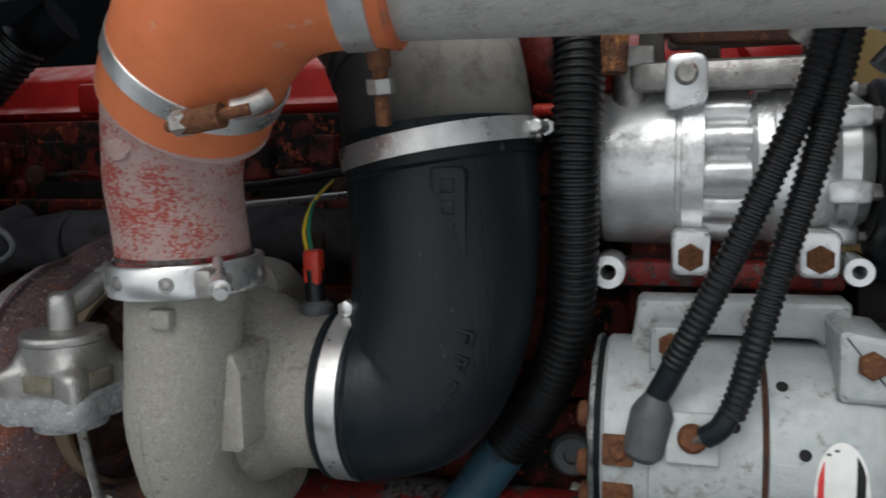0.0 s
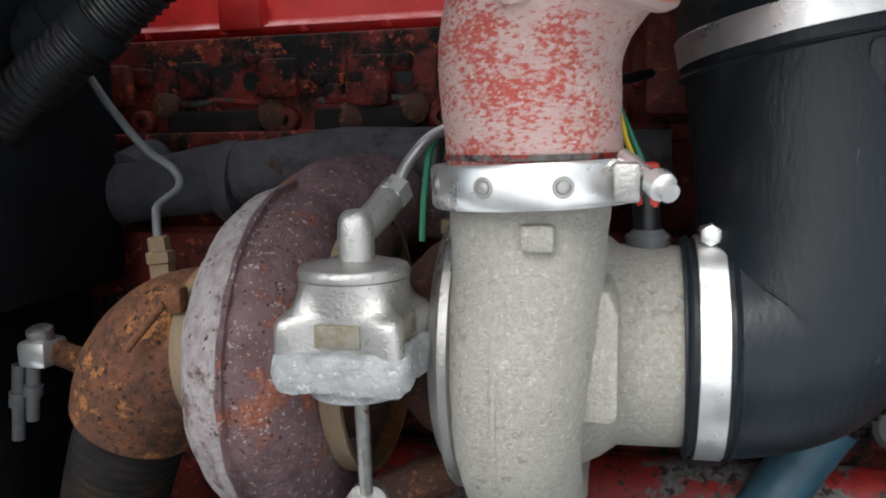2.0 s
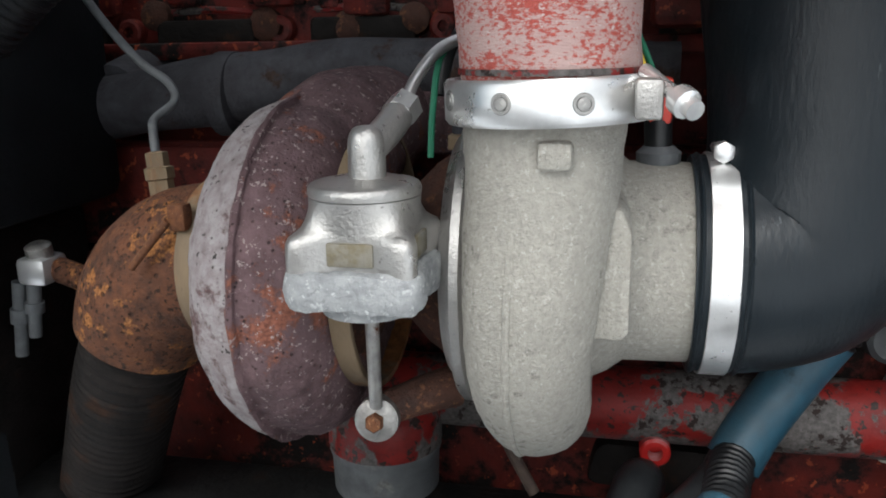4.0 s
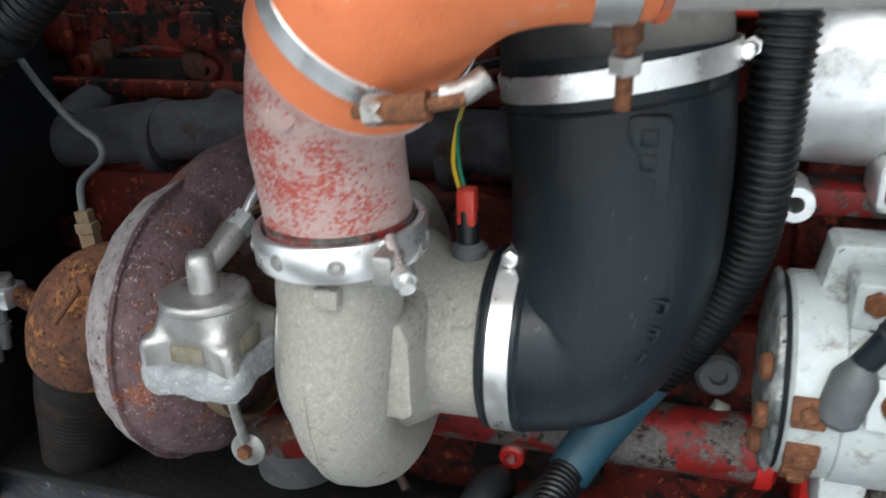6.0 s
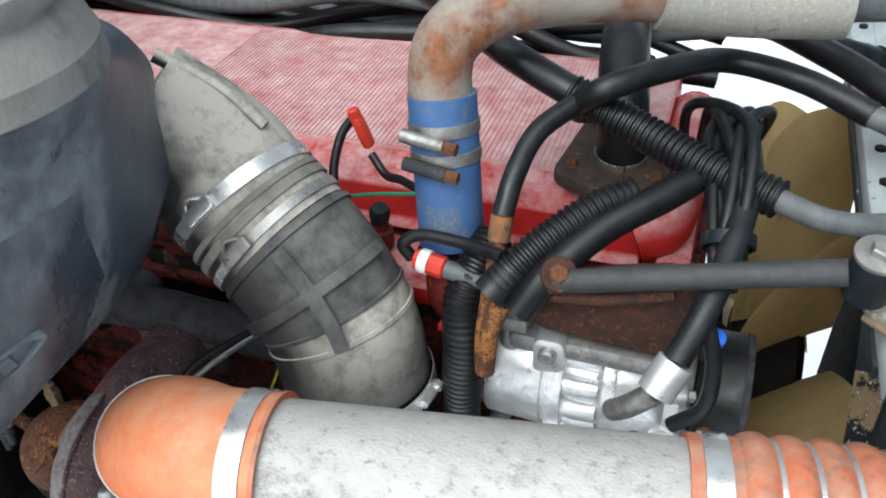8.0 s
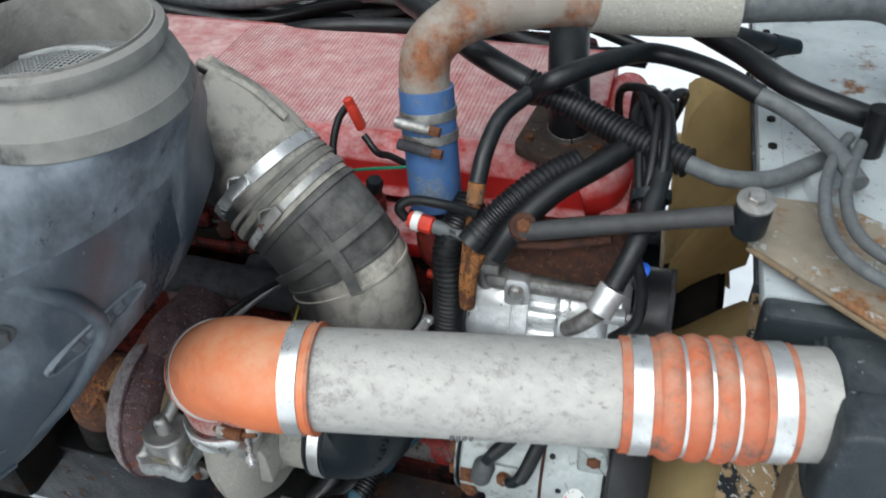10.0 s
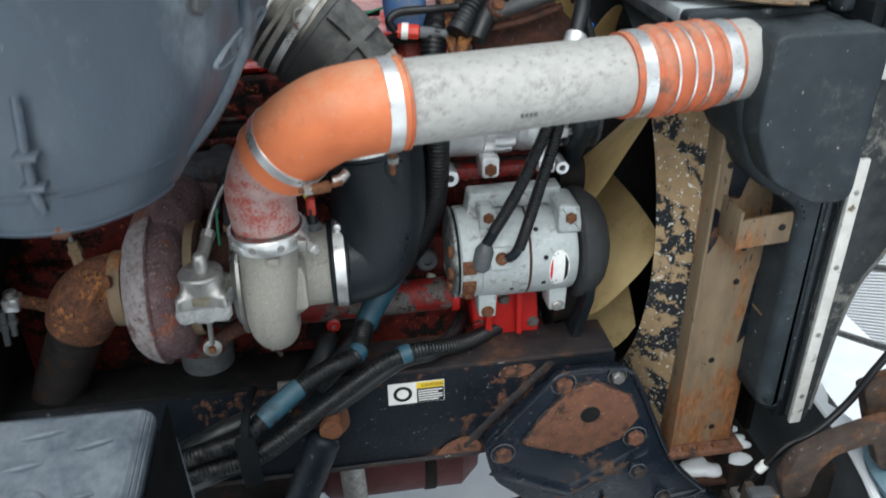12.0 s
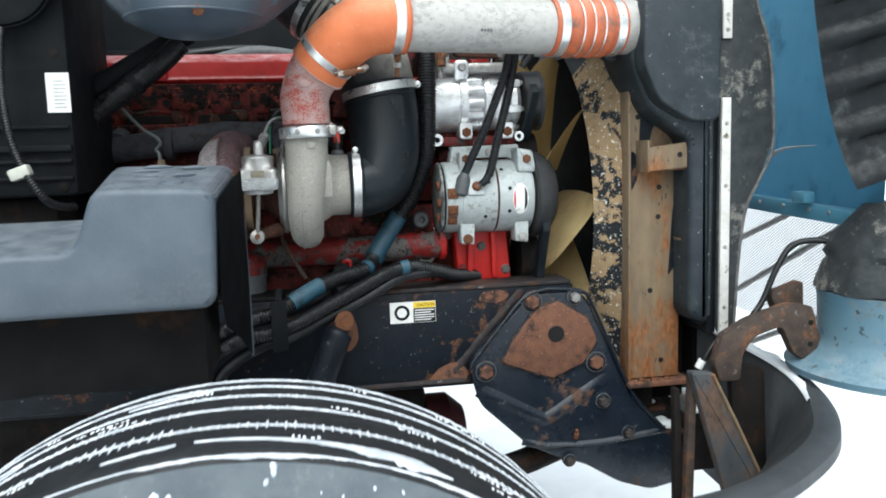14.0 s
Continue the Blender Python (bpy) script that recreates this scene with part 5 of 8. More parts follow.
part("hex_nut", lathe([(0, 0.010), (0.012, 0.010), (0.013, 0.008)], (-0.2425, 0.577, 1.373), (0.25, 0.85, 0.5), 6), steel, actuator)
part("rod", tube([(-0.256, 0.556, 1.284), (-0.259, 0.567, 1.235), (-0.263, 0.580, 1.195)], 0.0042, 12), dull_steel, actuator, "bare steel push rod")
part("rod_eye", lathe([(-0.008, 0.0), (-0.008, 0.0085), (-0.005, 0.014), (0.006, 0.014), (0.008, 0.011), (0.008, 0)], (-0.265, 0.590, 1.182), (0.1, -1, 0.15), 28), dull_steel, actuator)
part("rod_bolt", hexbolt((-0.2645, 0.5815, 1.1833), (0.1, -1, 0.15), 0.006, 0.006), rusty_bolt, actuator)
part("lever", tube([(-0.262, 0.60, 1.184), (-0.240, 0.612, 1.190), (-0.222, 0.625, 1.192)], lambda u: 0.011 + 0.003 * u, 14), rust_iron, actuator, "rusty lever arm")
tagged(part("braided_line", tube([(-0.2405, 0.585, 1.379), (-0.236, 0.600, 1.394), (-0.226, 0.630, 1.410), (-0.208, 0.69, 1.418), (-0.17, 0.77, 1.420), (-0.12, 0.82, 1.424)], 0.0036, 12), steel), "thin braided steel line above the actuator", "hose")
tagged(part("black_line", tube([(-0.232, 0.64, 1.380), (-0.226, 0.65, 1.410), (-0.21, 0.69, 1.432), (-0.16, 0.76, 1.440), (-0.10, 0.80, 1.452), (-0.05, 0.82, 1.462)], 0.0042, 10), conduit_mat), "thin black line beside the braided one", "hose")
tagged(part("green_wire", tube([(-0.232, 0.61, 1.345), (-0.231, 0.615, 1.375), (-0.228, 0.63, 1.405), (-0.215, 0.67, 1.42)], 0.002, 8), green_wire_mat), "thin green wire behind the actuator", "wire")
plug = thing("oil_fitting", (-0.216, 0.66, 1.34), "corroded elbow fitting on a brass nut", "fitting")
part("nut", lathe([(0, 0.013), (0.009, 0.013), (0.010, 0.011)], (-0.218, 0.655, 1.345), (0, 0, 1), 6), tan_rust, plug)
part("elbow", tube([(-0.218, 0.655, 1.353), (-0.218, 0.655, 1.372), (-0.214, 0.665, 1.388), (-0.20, 0.69, 1.395)], 0.0095, 14), grey_tube, plug)

# ---- exhaust ----
exhaust = thing("exhaust_elbow", (-0.47, 0.65, 1.1), "orange rusted exhaust elbow leaving the turbine", "exhaust pipe")
part("elbow", tube([(-0.368, 0.645, 1.266), (-0.395, 0.646, 1.268), (-0.424, 0.647, 1.260), (-0.450, 0.648, 1.238), (-0.468, 0.651, 1.205)], lambda u: 0.048 + 0.006 * math.sin(math.pi * u), 36), elbow_rust, exhaust)
part("flex_pipe", corrugated([(-0.462, 0.650, 1.215), (-0.482, 0.655, 1.175), (-0.520, 0.68, 1.10), (-0.575, 0.72, 0.98), (-0.60, 0.75, 0.86)], 0.041, 0.008, 0.0016, 32), dark_iron, exhaust, "dark ribbed flexible exhaust pipe")
part("outlet_clamp", ring((-0.388, 0.645, 1.267), X, 0.054, 0.018, 0.003), tan_rust, exhaust, "tan rusty clamp band")
part("clamp_bolt", tube([(-0.425, 0.585, 1.275), (-0.400, 0.592, 1.305)], 0.0026, 10), rusty_bolt, exhaust)
part("clamp_lug", box((-0.401, 0.592, 1.298), (-0.388, 0.604, 1.316), 0.003), rusty_bolt, exhaust)
part("sensor_nut", lathe([(-0.022, 0.009), (-0.004, 0.009), (-0.003, 0.0105), (0.005, 0.0105), (0.006, 0.008), (0.016, 0.008), (0.017, 0.004)], (-0.449, 0.668, 1.322), (-0.1, 0.05, 1), 6), tan_rust, exhaust, "brass tube nut")
tagged(part("steel_line", tube([(-0.451, 0.669, 1.335), (-0.455, 0.675, 1.352), (-0.462, 0.69, 1.360), (-0.457, 0.712, 1.372), (-0.466, 0.72, 1.386), (-0.490, 0.722, 1.402), (-0.518, 0.724, 1.432), (-0.545, 0.73, 1.465), (-0.575, 0.74, 1.51)], 0.0034, 10), grey_hose), "bent thin steel line rising from the exhaust elbow", "pipe")
saddle = thing("exhaust_clamp", (-0.556, 0.668, 1.2), "zinc plated clamp with two long bolts", "clamp")
part("stub", tube([(-0.545, 0.668, 1.246), (-0.52, 0.664, 1.240), (-0.49, 0.658, 1.232)], 0.010, 12), elbow_rust, saddle)
part("saddle", box((-0.570, 0.650, 1.236), (-0.544, 0.680, 1.258), 0.005), bright_alu, saddle)
part("lug", lathe([(0, 0.010), (0.010, 0.010), (0.012, 0.007), (0.012, 0)], (-0.556, 0.664, 1.256), (0, -0.2, 1), 18), dull_steel, saddle)
for dx, l in ((-0.560, 0.045), (-0.573, 0.062)):
    part("bolt", lathe([(0, 0.0055), (l * 0.35, 0.0055), (l * 0.36, 0.0075), (l * 0.55, 0.0075), (l * 0.56, 0.005), (l, 0.005), (l, 0)], (dx, 0.657, 1.238), (-0.12, 0, -1), 12), grey_hose, saddle)

# exhaust manifold and small parts on the head
manifold = thing("exhaust_manifold", (-0.42, 0.8, 1.33), "grey scaled exhaust manifold log along the head", "manifold")
part("log", tube([(-0.62, 0.80, 1.355), (-0.52, 0.795, 1.368), (-0.42, 0.79, 1.380), (-0.32, 0.79, 1.388), (-0.20, 0.79, 1.385), (-0.08, 0.79, 1.38)], lambda u: 0.029 + 0.0012 * math.sin(u * 26), 22, 12), grey_tube, manifold)
for x in (-0.56, -0.40, -0.24, -0.10):
    part("branch", tube([(x, 0.79, 1.375), (x, 0.83, 1.385), (x, 0.862, 1.392)], 0.024, 16), grey_tube, manifold)
    part("joint_ring", lathe([(-0.01, 0.031), (-0.008, 0.036), (0.008, 0.036), (0.01, 0.031)], (x - 0.05, 0.793, 1.372), X, 24), grey_tube, manifold)
rng = random.Random(7)
for x, z, r in ((-0.36, 1.425, 0.016), (-0.30, 1.432, 0.014), (-0.44, 1.43, 0.015), (-0.07, 1.43, 0.02), (-0.55, 1.44, 0.014), (-0.16, 1.43, 0.013)):
    tagged(part("head_plug", lathe([(0, r), (0.012, r), (0.016, r * 0.6), (0.016, 0)], (x, 0.861, z), (0, -1, 0.1), 16), rust_iron, engine), "rusty plug in the head")
for k in range(9):
    x = -0.62 + k * 0.085
    part("head_boss", box((x, 0.845, 1.445 + rng.uniform(-0.01, 0.01)), (x + rng.uniform(0.03, 0.055), 0.8605, 1.483), 0.006), red_grimy_deep, engine)
    part("cover_bolt", hexbolt((x + 0.03, 0.892, 1.512), (0, -0.2, 1), 0.006, 0.006), red_paint, engine)
for k in range(6):
    x = -0.70 + k * 0.152
    part("port_plate", prism(rounded([(x, 1.404), (x + 0.098, 1.404), (x + 0.098, 1.436), (x, 1.436)], 0.006), 0.846, 0.8605, 0.003), dark_iron, engine, "dark oily plate on the head")
    part("casting_boss", lathe([(-0.006, 0.013), (0.006, 0.0125), (0.008, 0.010), (0.008, 0.005), (0.0, 0.005)], (x + 0.122, 0.856, 1.426), (0, -1, 0), 18), red_grimy_deep, engine)
    part("casting_hole", lathe([(-0.001, 0.0), (-0.001, 0.009), (0.001, 0.0088), (0.001, 0)], (x + 0.085, 0.8598, 1.463), (0, -1, 0), 18), label_black, engine)
    for q in range(5):
        c = Vector((x + rng.uniform(0, 0.15), 0.860, 1.447 + rng.uniform(-0.004, 0.034)))
        part("casting_lump", roughen(box(c - Vector((rng.uniform(0.006, 0.02), 0.005, rng.uniform(0.003, 0.010))), c + Vector((rng.uniform(0.006, 0.02), 0.004, rng.uniform(0.003, 0.010))), 0.003, segs=3), 0.0025, 70), red_grimy_deep, engine)
    part("rib_edge", tube([(x, 0.8615, 1.443), (x + 0.05, 0.857, 1.445), (x + 0.10, 0.8615, 1.441)], 0.0035, 8), red_chipped, engine, "worn red casting edge")
part("head_ledge", box((-0.95, 0.835, 1.40), (0.2, 0.8605, 1.416), 0.004), red_grimy_deep, engine)
part("head_skirt", box((-0.95, 0.815, 1.225), (0.2, 0.8605, 1.325), 0.01), red_grimy_deep, engine)
part("cover_step", box((-0.505, 0.878, 1.5135), (-0.460, 0.90, 1.549), 0.004), red_paint, engine)

# ---- sensor on the compressor inlet ----
sensor = thing("inlet_sensor", (-0.098, 0.65, 1.335), "red and black sensor plug on a grey base", "sensor")
part("base", lathe([(0, 0.013), (0.008, 0.0135), (0.010, 0.011), (0.012, 0.009)], (-0.098, 0.648, 1.337), (0, 0, 1), 20), grey_hose, sensor)
part("socket", lathe([(0, 0.0085), (0.026, 0.0085), (0.028, 0.007)], (-0.0985, 0.648, 1.348), (-0.05, 0, 1), 14), conduit_mat, sensor)
part("plug", box((-0.1055, 0.640, 1.362), (-0.0915, 0.654, 1.390), 0.003), red_plastic, sensor, "bright red plug")
for k, m in enumerate((green_wire_mat, label_yellow)):
    part("wire", tube([(-0.100 - 0.004 * k, 0.648, 1.386), (-0.108 - 0.004 * k, 0.66, 1.405), (-0.116, 0.69, 1.425), (-0.12, 0.74, 1.44)], 0.0016, 8), m, sensor)

# ---- big corrugated conduit beside the intake elbow and harness on the frame ----
conduit = thing("corrugated_conduit", (0.08, 0.7, 1.2), "thick black corrugated conduit beside the intake elbow", "conduit")
CPATH = [(0.118, 0.775, 1.615), (0.108, 0.745, 1.600), (0.100, 0.725, 1.570), (0.103, 0.712, 1.53), (0.100, 0.704, 1.45), (0.098, 0.712, 1.37), (0.090, 0.724, 1.31), (0.066, 0.738, 1.245), (0.030, 0.742, 1.195)]
part("upper_run", corrugated(CPATH, 0.0205, 0.0062, 0.0022, 22), conduit_mat, conduit)
part("blue_tape", tube([(0.034, 0.742, 1.200), (0.012, 0.738, 1.168), (-0.014, 0.728, 1.130), (-0.030, 0.716, 1.104)], 0.0205, 20), blue_tape, conduit, "faded blue tape wrap")
part("lower_run", tube([(-0.026, 0.718, 1.110), (-0.044, 0.698, 1.090), (-0.08, 0.662, 1.072), (-0.12, 0.628, 1.056)], 0.0185, 18), hose_mat, conduit)


def loom(name, pts, r, label, tapes=(), ribbed=True):
    """A cable loom in split conduit, with tape bands at fractions of its length."""
    t = thing(name, pts[-1], label, "cable loom", "looms on the frame rail")
    part("sleeve", corrugated(pts, r, 0.006, 0.0013, 14) if ribbed else tube(pts, r, 16), conduit_mat if ribbed else hose_mat, t)
    sp = spline(pts, 12)
    for a, b in tapes:
        i, j = int(a * (len(sp) - 1)), max(int(a * (len(sp) - 1)) + 2, int(b * (len(sp) - 1)))
        part("tape", sweep(bmesh.new(), sp[i:j + 1], r + 0.0012, 16), blue_tape, t, "light blue tape")
    return t


loom("wire_loom", [(0.30, 0.80, 1.030), (0.22, 0.745, 1.054), (0.15, 0.69, 1.068), (0.10, 0.655, 1.086), (0.05, 0.635, 1.100), (0.0, 0.622, 1.094), (-0.05, 0.608, 1.072), (-0.12, 0.580, 1.042), (-0.19, 0.548, 1.014), (-0.24, 0.532, 1.000), (-0.31, 0.525, 0.988), (-0.37, 0.55, 0.94), (-0.40, 0.59, 0.85)], 0.0145, "black ribbed wiring loom running along the frame", ((0.36, 0.385),))
loom("wire_loom", [(-0.020, 0.73, 1.118), (-0.034, 0.70, 1.108), (-0.050, 0.645, 1.098), (-0.10, 0.625, 1.088), (-0.15, 0.600, 1.074), (-0.20, 0.567, 1.052), (-0.24, 0.545, 1.034), (-0.31, 0.535, 1.018), (-0.38, 0.56, 0.97), (-0.42, 0.60, 0.88)], 0.0165, "dark wiring loom with blue tape on the frame", ((0.21, 0.235), (0.44, 0.58)))
loom("wire_loom", [(0.15, 0.77, 1.065), (0.12, 0.70, 1.080), (0.08, 0.645, 1.085), (0.02, 0.635, 1.078), (-0.06, 0.612, 1.040), (-0.14, 0.585, 1.010), (-0.21, 0.556, 0.984), (-0.28, 0.545, 0.966), (-0.35, 0.57, 0.91), (-0.37, 0.60, 0.82)], 0.012, "smooth black cable sheath along the frame", (), False)
loom("wire_loom", [(-0.095, 0.72, 1.075), (-0.098, 0.70, 1.088), (-0.112, 0.665, 1.072), (-0.145, 0.630, 1.050), (-0.20, 0.605, 1.034), (-0.28, 0.575, 1.020), (-0.36, 0.58, 0.97), (-0.42, 0.61, 0.88)], 0.018, "thick smooth black hose joining the looms", (), False)
tie = thing("loom_clip", (-0.19, 0.6, 0.96), "black strap holding the looms to the frame", "strap")
part("strap", prism(rounded([(-0.244, 1.066), (-0.214, 1.066), (-0.212, 0.968), (-0.242, 0.966)], 0.005), 0.506, 0.513, 0.002), cab_dark, tie)
part("hook", tube([(-0.228, 0.510, 1.062), (-0.228, 0.54, 1.076), (-0.226, 0.60, 1.066), (-0.225, 0.65, 1.045)], 0.007, 8), cab_dark, tie)

# ---- lower engine parts ----
pipe_low = thing("coolant_rail", (0.0, 0.75, 1.1), "chipped red and grey coolant rail on the block", "pipe")
part("rail", tube([(-0.32, 0.765, 1.125), (-0.12, 0.762, 1.125), (0.05, 0.758, 1.128), (0.13, 0.756, 1.13)], 0.030, 24), red_chipped, pipe_low)
part("boss", lathe([(-0.01, 0.012), (0.01, 0.012), (0.012, 0.010), (0.012, 0.006), (-0.002, 0.006)], (-0.085, 0.742, 1.098), (0, -1, 0), 20), red_paint, pipe_low)
part("end_cap", lathe([(0, 0.034), (0.012, 0.034), (0.016, 0.028), (0.016, 0)], (0.125, 0.756, 1.13), X, 24), red_paint, pipe_low)
tagged(part("oil_plate", prism(rounded([(-0.14, 1.04), (-0.02, 1.035), (0.0, 1.055), (-0.02, 1.078), (-0.13, 1.080)], 0.012), 0.775, 0.80, 0.004), dark_iron, engine), "dark oval cover plate")
press = thing("pressure_sensor", (0.083, 0.72, 1.2), "grey round oil pressure sensor with black boot", "sensor")
part("body", lathe([(-0.02, 0.012), (-0.012, 0.016), (0.0, 0.0195), (0.014, 0.0195), (0.018, 0.016), (0.018, 0.008), (0.012, 0.007), (0.012, 0)], (0.088, 0.792, 1.184), (0.1, -1, 0.1), 24), grey_plastic, press)
part("neck", tube([(0.088, 0.80, 1.180), (0.083, 0.815, 1.165), (0.08, 0.83, 1.15)], 0.012, 14), dark_iron, press)
conn = thing("wire_connector", (0.09, 0.77, 1.12), "pale green-grey plug hanging on two thin wires", "connector")
turn = Matrix.Rotation(radians(20), 4, "Y")
part("plug", box((0.076, 0.766, 1.108), (0.096, 0.784, 1.146), 0.003, turn=turn), grey_hose, conn)
part("cap", box((0.087, 0.766, 1.144), (0.102, 0.784, 1.157), 0.002, turn=turn), aged_white, conn)
for k in range(2):
    part("wire", tube([(0.080, 0.774, 1.112), (0.087, 0.768, 1.094 - 0.004 * k), (0.112, 0.772, 1.096 - 0.004 * k), (0.126, 0.785, 1.124), (0.122, 0.80, 1.165)], 0.0014, 6), aged_white, conn)
red_bracket = thing("alternator_bracket", (0.22, 0.76, 1.03), "bright red cast bracket under the alternator", "bracket")
part("block", prism(rounded([(0.150, 1.20), (0.165, 1.05), (0.285, 1.045), (0.275, 1.165), (0.27, 1.20)], 0.012), 0.725, 0.80, 0.006), red_paint, red_bracket)
part("rib", prism([(0.185, 1.17), (0.18, 1.05), (0.192, 1.05), (0.198, 1.17)], 0.708, 0.7255, 0.003), red_paint, red_bracket)
part("web_rib", prism([(0.235, 1.19), (0.238, 1.055), (0.249, 1.055), (0.247, 1.19)], 0.710, 0.7255, 0.003), red_paint, red_bracket)
part("arm", tube([(0.16, 0.742, 1.165), (0.135, 0.748, 1.150), (0.118, 0.76, 1.128)], 0.014, 14), red_chipped, red_bracket)
for bx, bz in ((0.172, 1.075), (0.272, 1.07), (0.217, 1.125)):
    part("bracket_bolt", hexbolt((bx, 0.7255, bz), (0, -1, 0), 0.009, 0.007, 0.011), red_chipped, red_bracket)
part("foot", box((0.155, 0.735, 1.028), (0.30, 0.80, 1.048), 0.005), red_grimy_deep, red_bracket)
oilf = thing("oil_filter", (-0.26, 0.68, 1.04), "red and white oil filter canister under the turbo", "oil filter")
part("can", lathe([(1.02, 0.043), (1.095, 0.045), (1.10, 0.047), (1.104, 0.047)], (-0.305, 0.735, -0.015), (0, 0, 1), 32), grey_hose, oilf)
part("red_band", lathe([(1.1042, 0.0475), (1.13, 0.0475), (1.14, 0.044), (1.15, 0.03), (1.15, 0)], (-0.305, 0.735, -0.015), (0, 0, 1), 32), red_chipped, oilf)
tagged(part("dip_tube", tube([(-0.175, 0.69, 1.078), (-0.20, 0.70, 1.12), (-0.225, 0.72, 1.17)], 0.0045, 10), brown_iron), "thin dull steel tube below the compressor", "pipe")
front = thing("front_gear_cover", (0.33, 1.0, 0.9), "dark grimy front gear cover with drive belt pulleys", "engine cover")
part("plate", box((0.262, 0.84, 0.90), (0.315, 1.36, 1.48), 0.012), red_grimy_deep, front)
part("upper_plate", box((0.261, 0.86, 1.4905), (0.30, 1.20, 1.53), 0.008), red_paint, front)
for y, z, r in ((1.0, 1.21, 0.10), (0.80, 1.33, 0.045), (0.80, 1.08, 0.06), (1.02, 0.96, 0.11)):
    part("pulley", lathe([(0.316, r * 0.5), (0.316, r), (0.322, r), (0.326, r * 0.95), (0.352, r * 0.95), (0.356, r), (0.36, r), (0.36, r * 0.4), (0.36, 0)], (0, y, z), X, 40), dark_iron, front)
part("belt", prism([(0.635, 1.26), (0.64, 1.16), (0.70, 1.03), (0.78, 0.985), (0.80, 1.01), (0.725, 1.06), (0.665, 1.17), (0.66, 1.26)], 0.336, 0.352, 0.001, "yz"), rubber, front, "black ribbed drive belt")
part("belt", prism([(0.665, 1.46), (0.75, 1.36), (0.80, 1.375), (0.81, 1.39), (0.77, 1.39), (0.69, 1.48)], 0.325, 0.341, 0.001, "yz"), rubber, front, "black ribbed drive belt")

# ---- alternator details ----
for x in (0.172, 0.292):
    part("foot", prism(rounded([(x - 0.015, 1.185), (x - 0.013, 1.140), (x + 0.015, 1.138), (x + 0.017, 1.185)], 0.004), 0.655, 0.70, 0.003), alt_alu, alternator)
    part("foot_bolt", hexbolt((x + 0.001, 0.6555, 1.150), (0, -1, 0), 0.009, 0.006, 0.011), rusty_bolt if x < 0.2 else dull_steel, alternator)
part("top_bar", prism(rounded([(0.143, 1.305), (0.150, 1.348), (0.300, 1.350), (0.304, 1.318), (0.285, 1.312), (0.278, 1.322), (0.182, 1.322), (0.178, 1.300)], 0.005), 0.698, 0.735, 0.004), alt_alu, alternator, "grey mounting bar along the top")
part("ear", prism(rounded([(0.284, 1.290), (0.283, 1.342), (0.318, 1.336), (0.326, 1.290)], 0.006), 0.648, 0.72, 0.005), alt_alu, alternator)
part("ear_bolt", hexbolt((0.304, 0.6505, 1.318), (0, -1, 0.1), 0.010, 0.007), rusty_bolt, alternator)
part("bar_bolt", lathe([(0, 0.011), (0.006, 0.011), (0.008, 0.008), (0.008, 0)], (0.236, 0.698, 1.334), (0, -1, 0), 18), dull_steel, alternator)
AO = Vector(AL)


def on_alt(x, deg, r=0.0795):
    """A place on the alternator's casing: along it and round from the front (up is plus)."""
    a = radians(deg)
    out = Vector((0, -math.cos(a), math.sin(a)))
    return AO + Vector((x, 0, 0)) + out * r, out


part("rear_foot", prism(rounded([(0.160, 1.300), (0.160, 1.335), (0.185, 1.335), (0.187, 1.300)], 0.004), 0.664, 0.70, 0.003), alt_alu, alternator)
part("rear_foot_bolt", hexbolt((0.174, 0.6645, 1.322), (0, -1, 0), 0.009, 0.006), rusty_bolt, alternator)
p, out = on_alt(0.190, 18)
turn = Matrix.Rotation(radians(-18), 4, "X")
part("terminal_pad", box(p - Vector((0.018, 0.004, 0.018)), p + Vector((0.018, 0.004, 0.018)), 0.002, turn=turn), alt_alu, alternator)
part("terminal_bolt", hexbolt(p + out * 0.004, out, 0.010, 0.008, 0.0105), rusty_bolt, alternator, "rusty terminal bolt")
for z, s in ((9, 0.011), (-18, 0.011), (-36, 0.010)):
    p, out = on_alt(0.139, z, 0.0775)
    part("terminal", box(p - Vector((s, 0.004, s)), p + Vector((s, 0.003, s)), 0.0015, turn=Matrix.Rotation(radians(-z), 4, "X")), rusty_bolt, alternator, "rusty square terminal")
    part("terminal_nut", hexbolt(p + out * 0.003, out, 0.0065, 0.005), rusty_bolt, alternator)
for x, d in ((0.218, 25), (0.263, 14), (0.262, -22), (0.21, -30), (0.25, 48), (0.175, 55)):
    p, out = on_alt(x, d, 0.0791)
    part("vent_hole", lathe([(-0.002, 0.0042), (0.0007, 0.0042), (0.0008, 0)], p, out, 14), label_black, alternator)
# casing seam, grey-brown
part("seam_ring", lathe([(0.2365, 0.0772), (0.2365, 0.0783), (0.2405, 0.0783), (0.2405, 0.0772)], AL, X, 56, close=True), rust_iron, alternator)
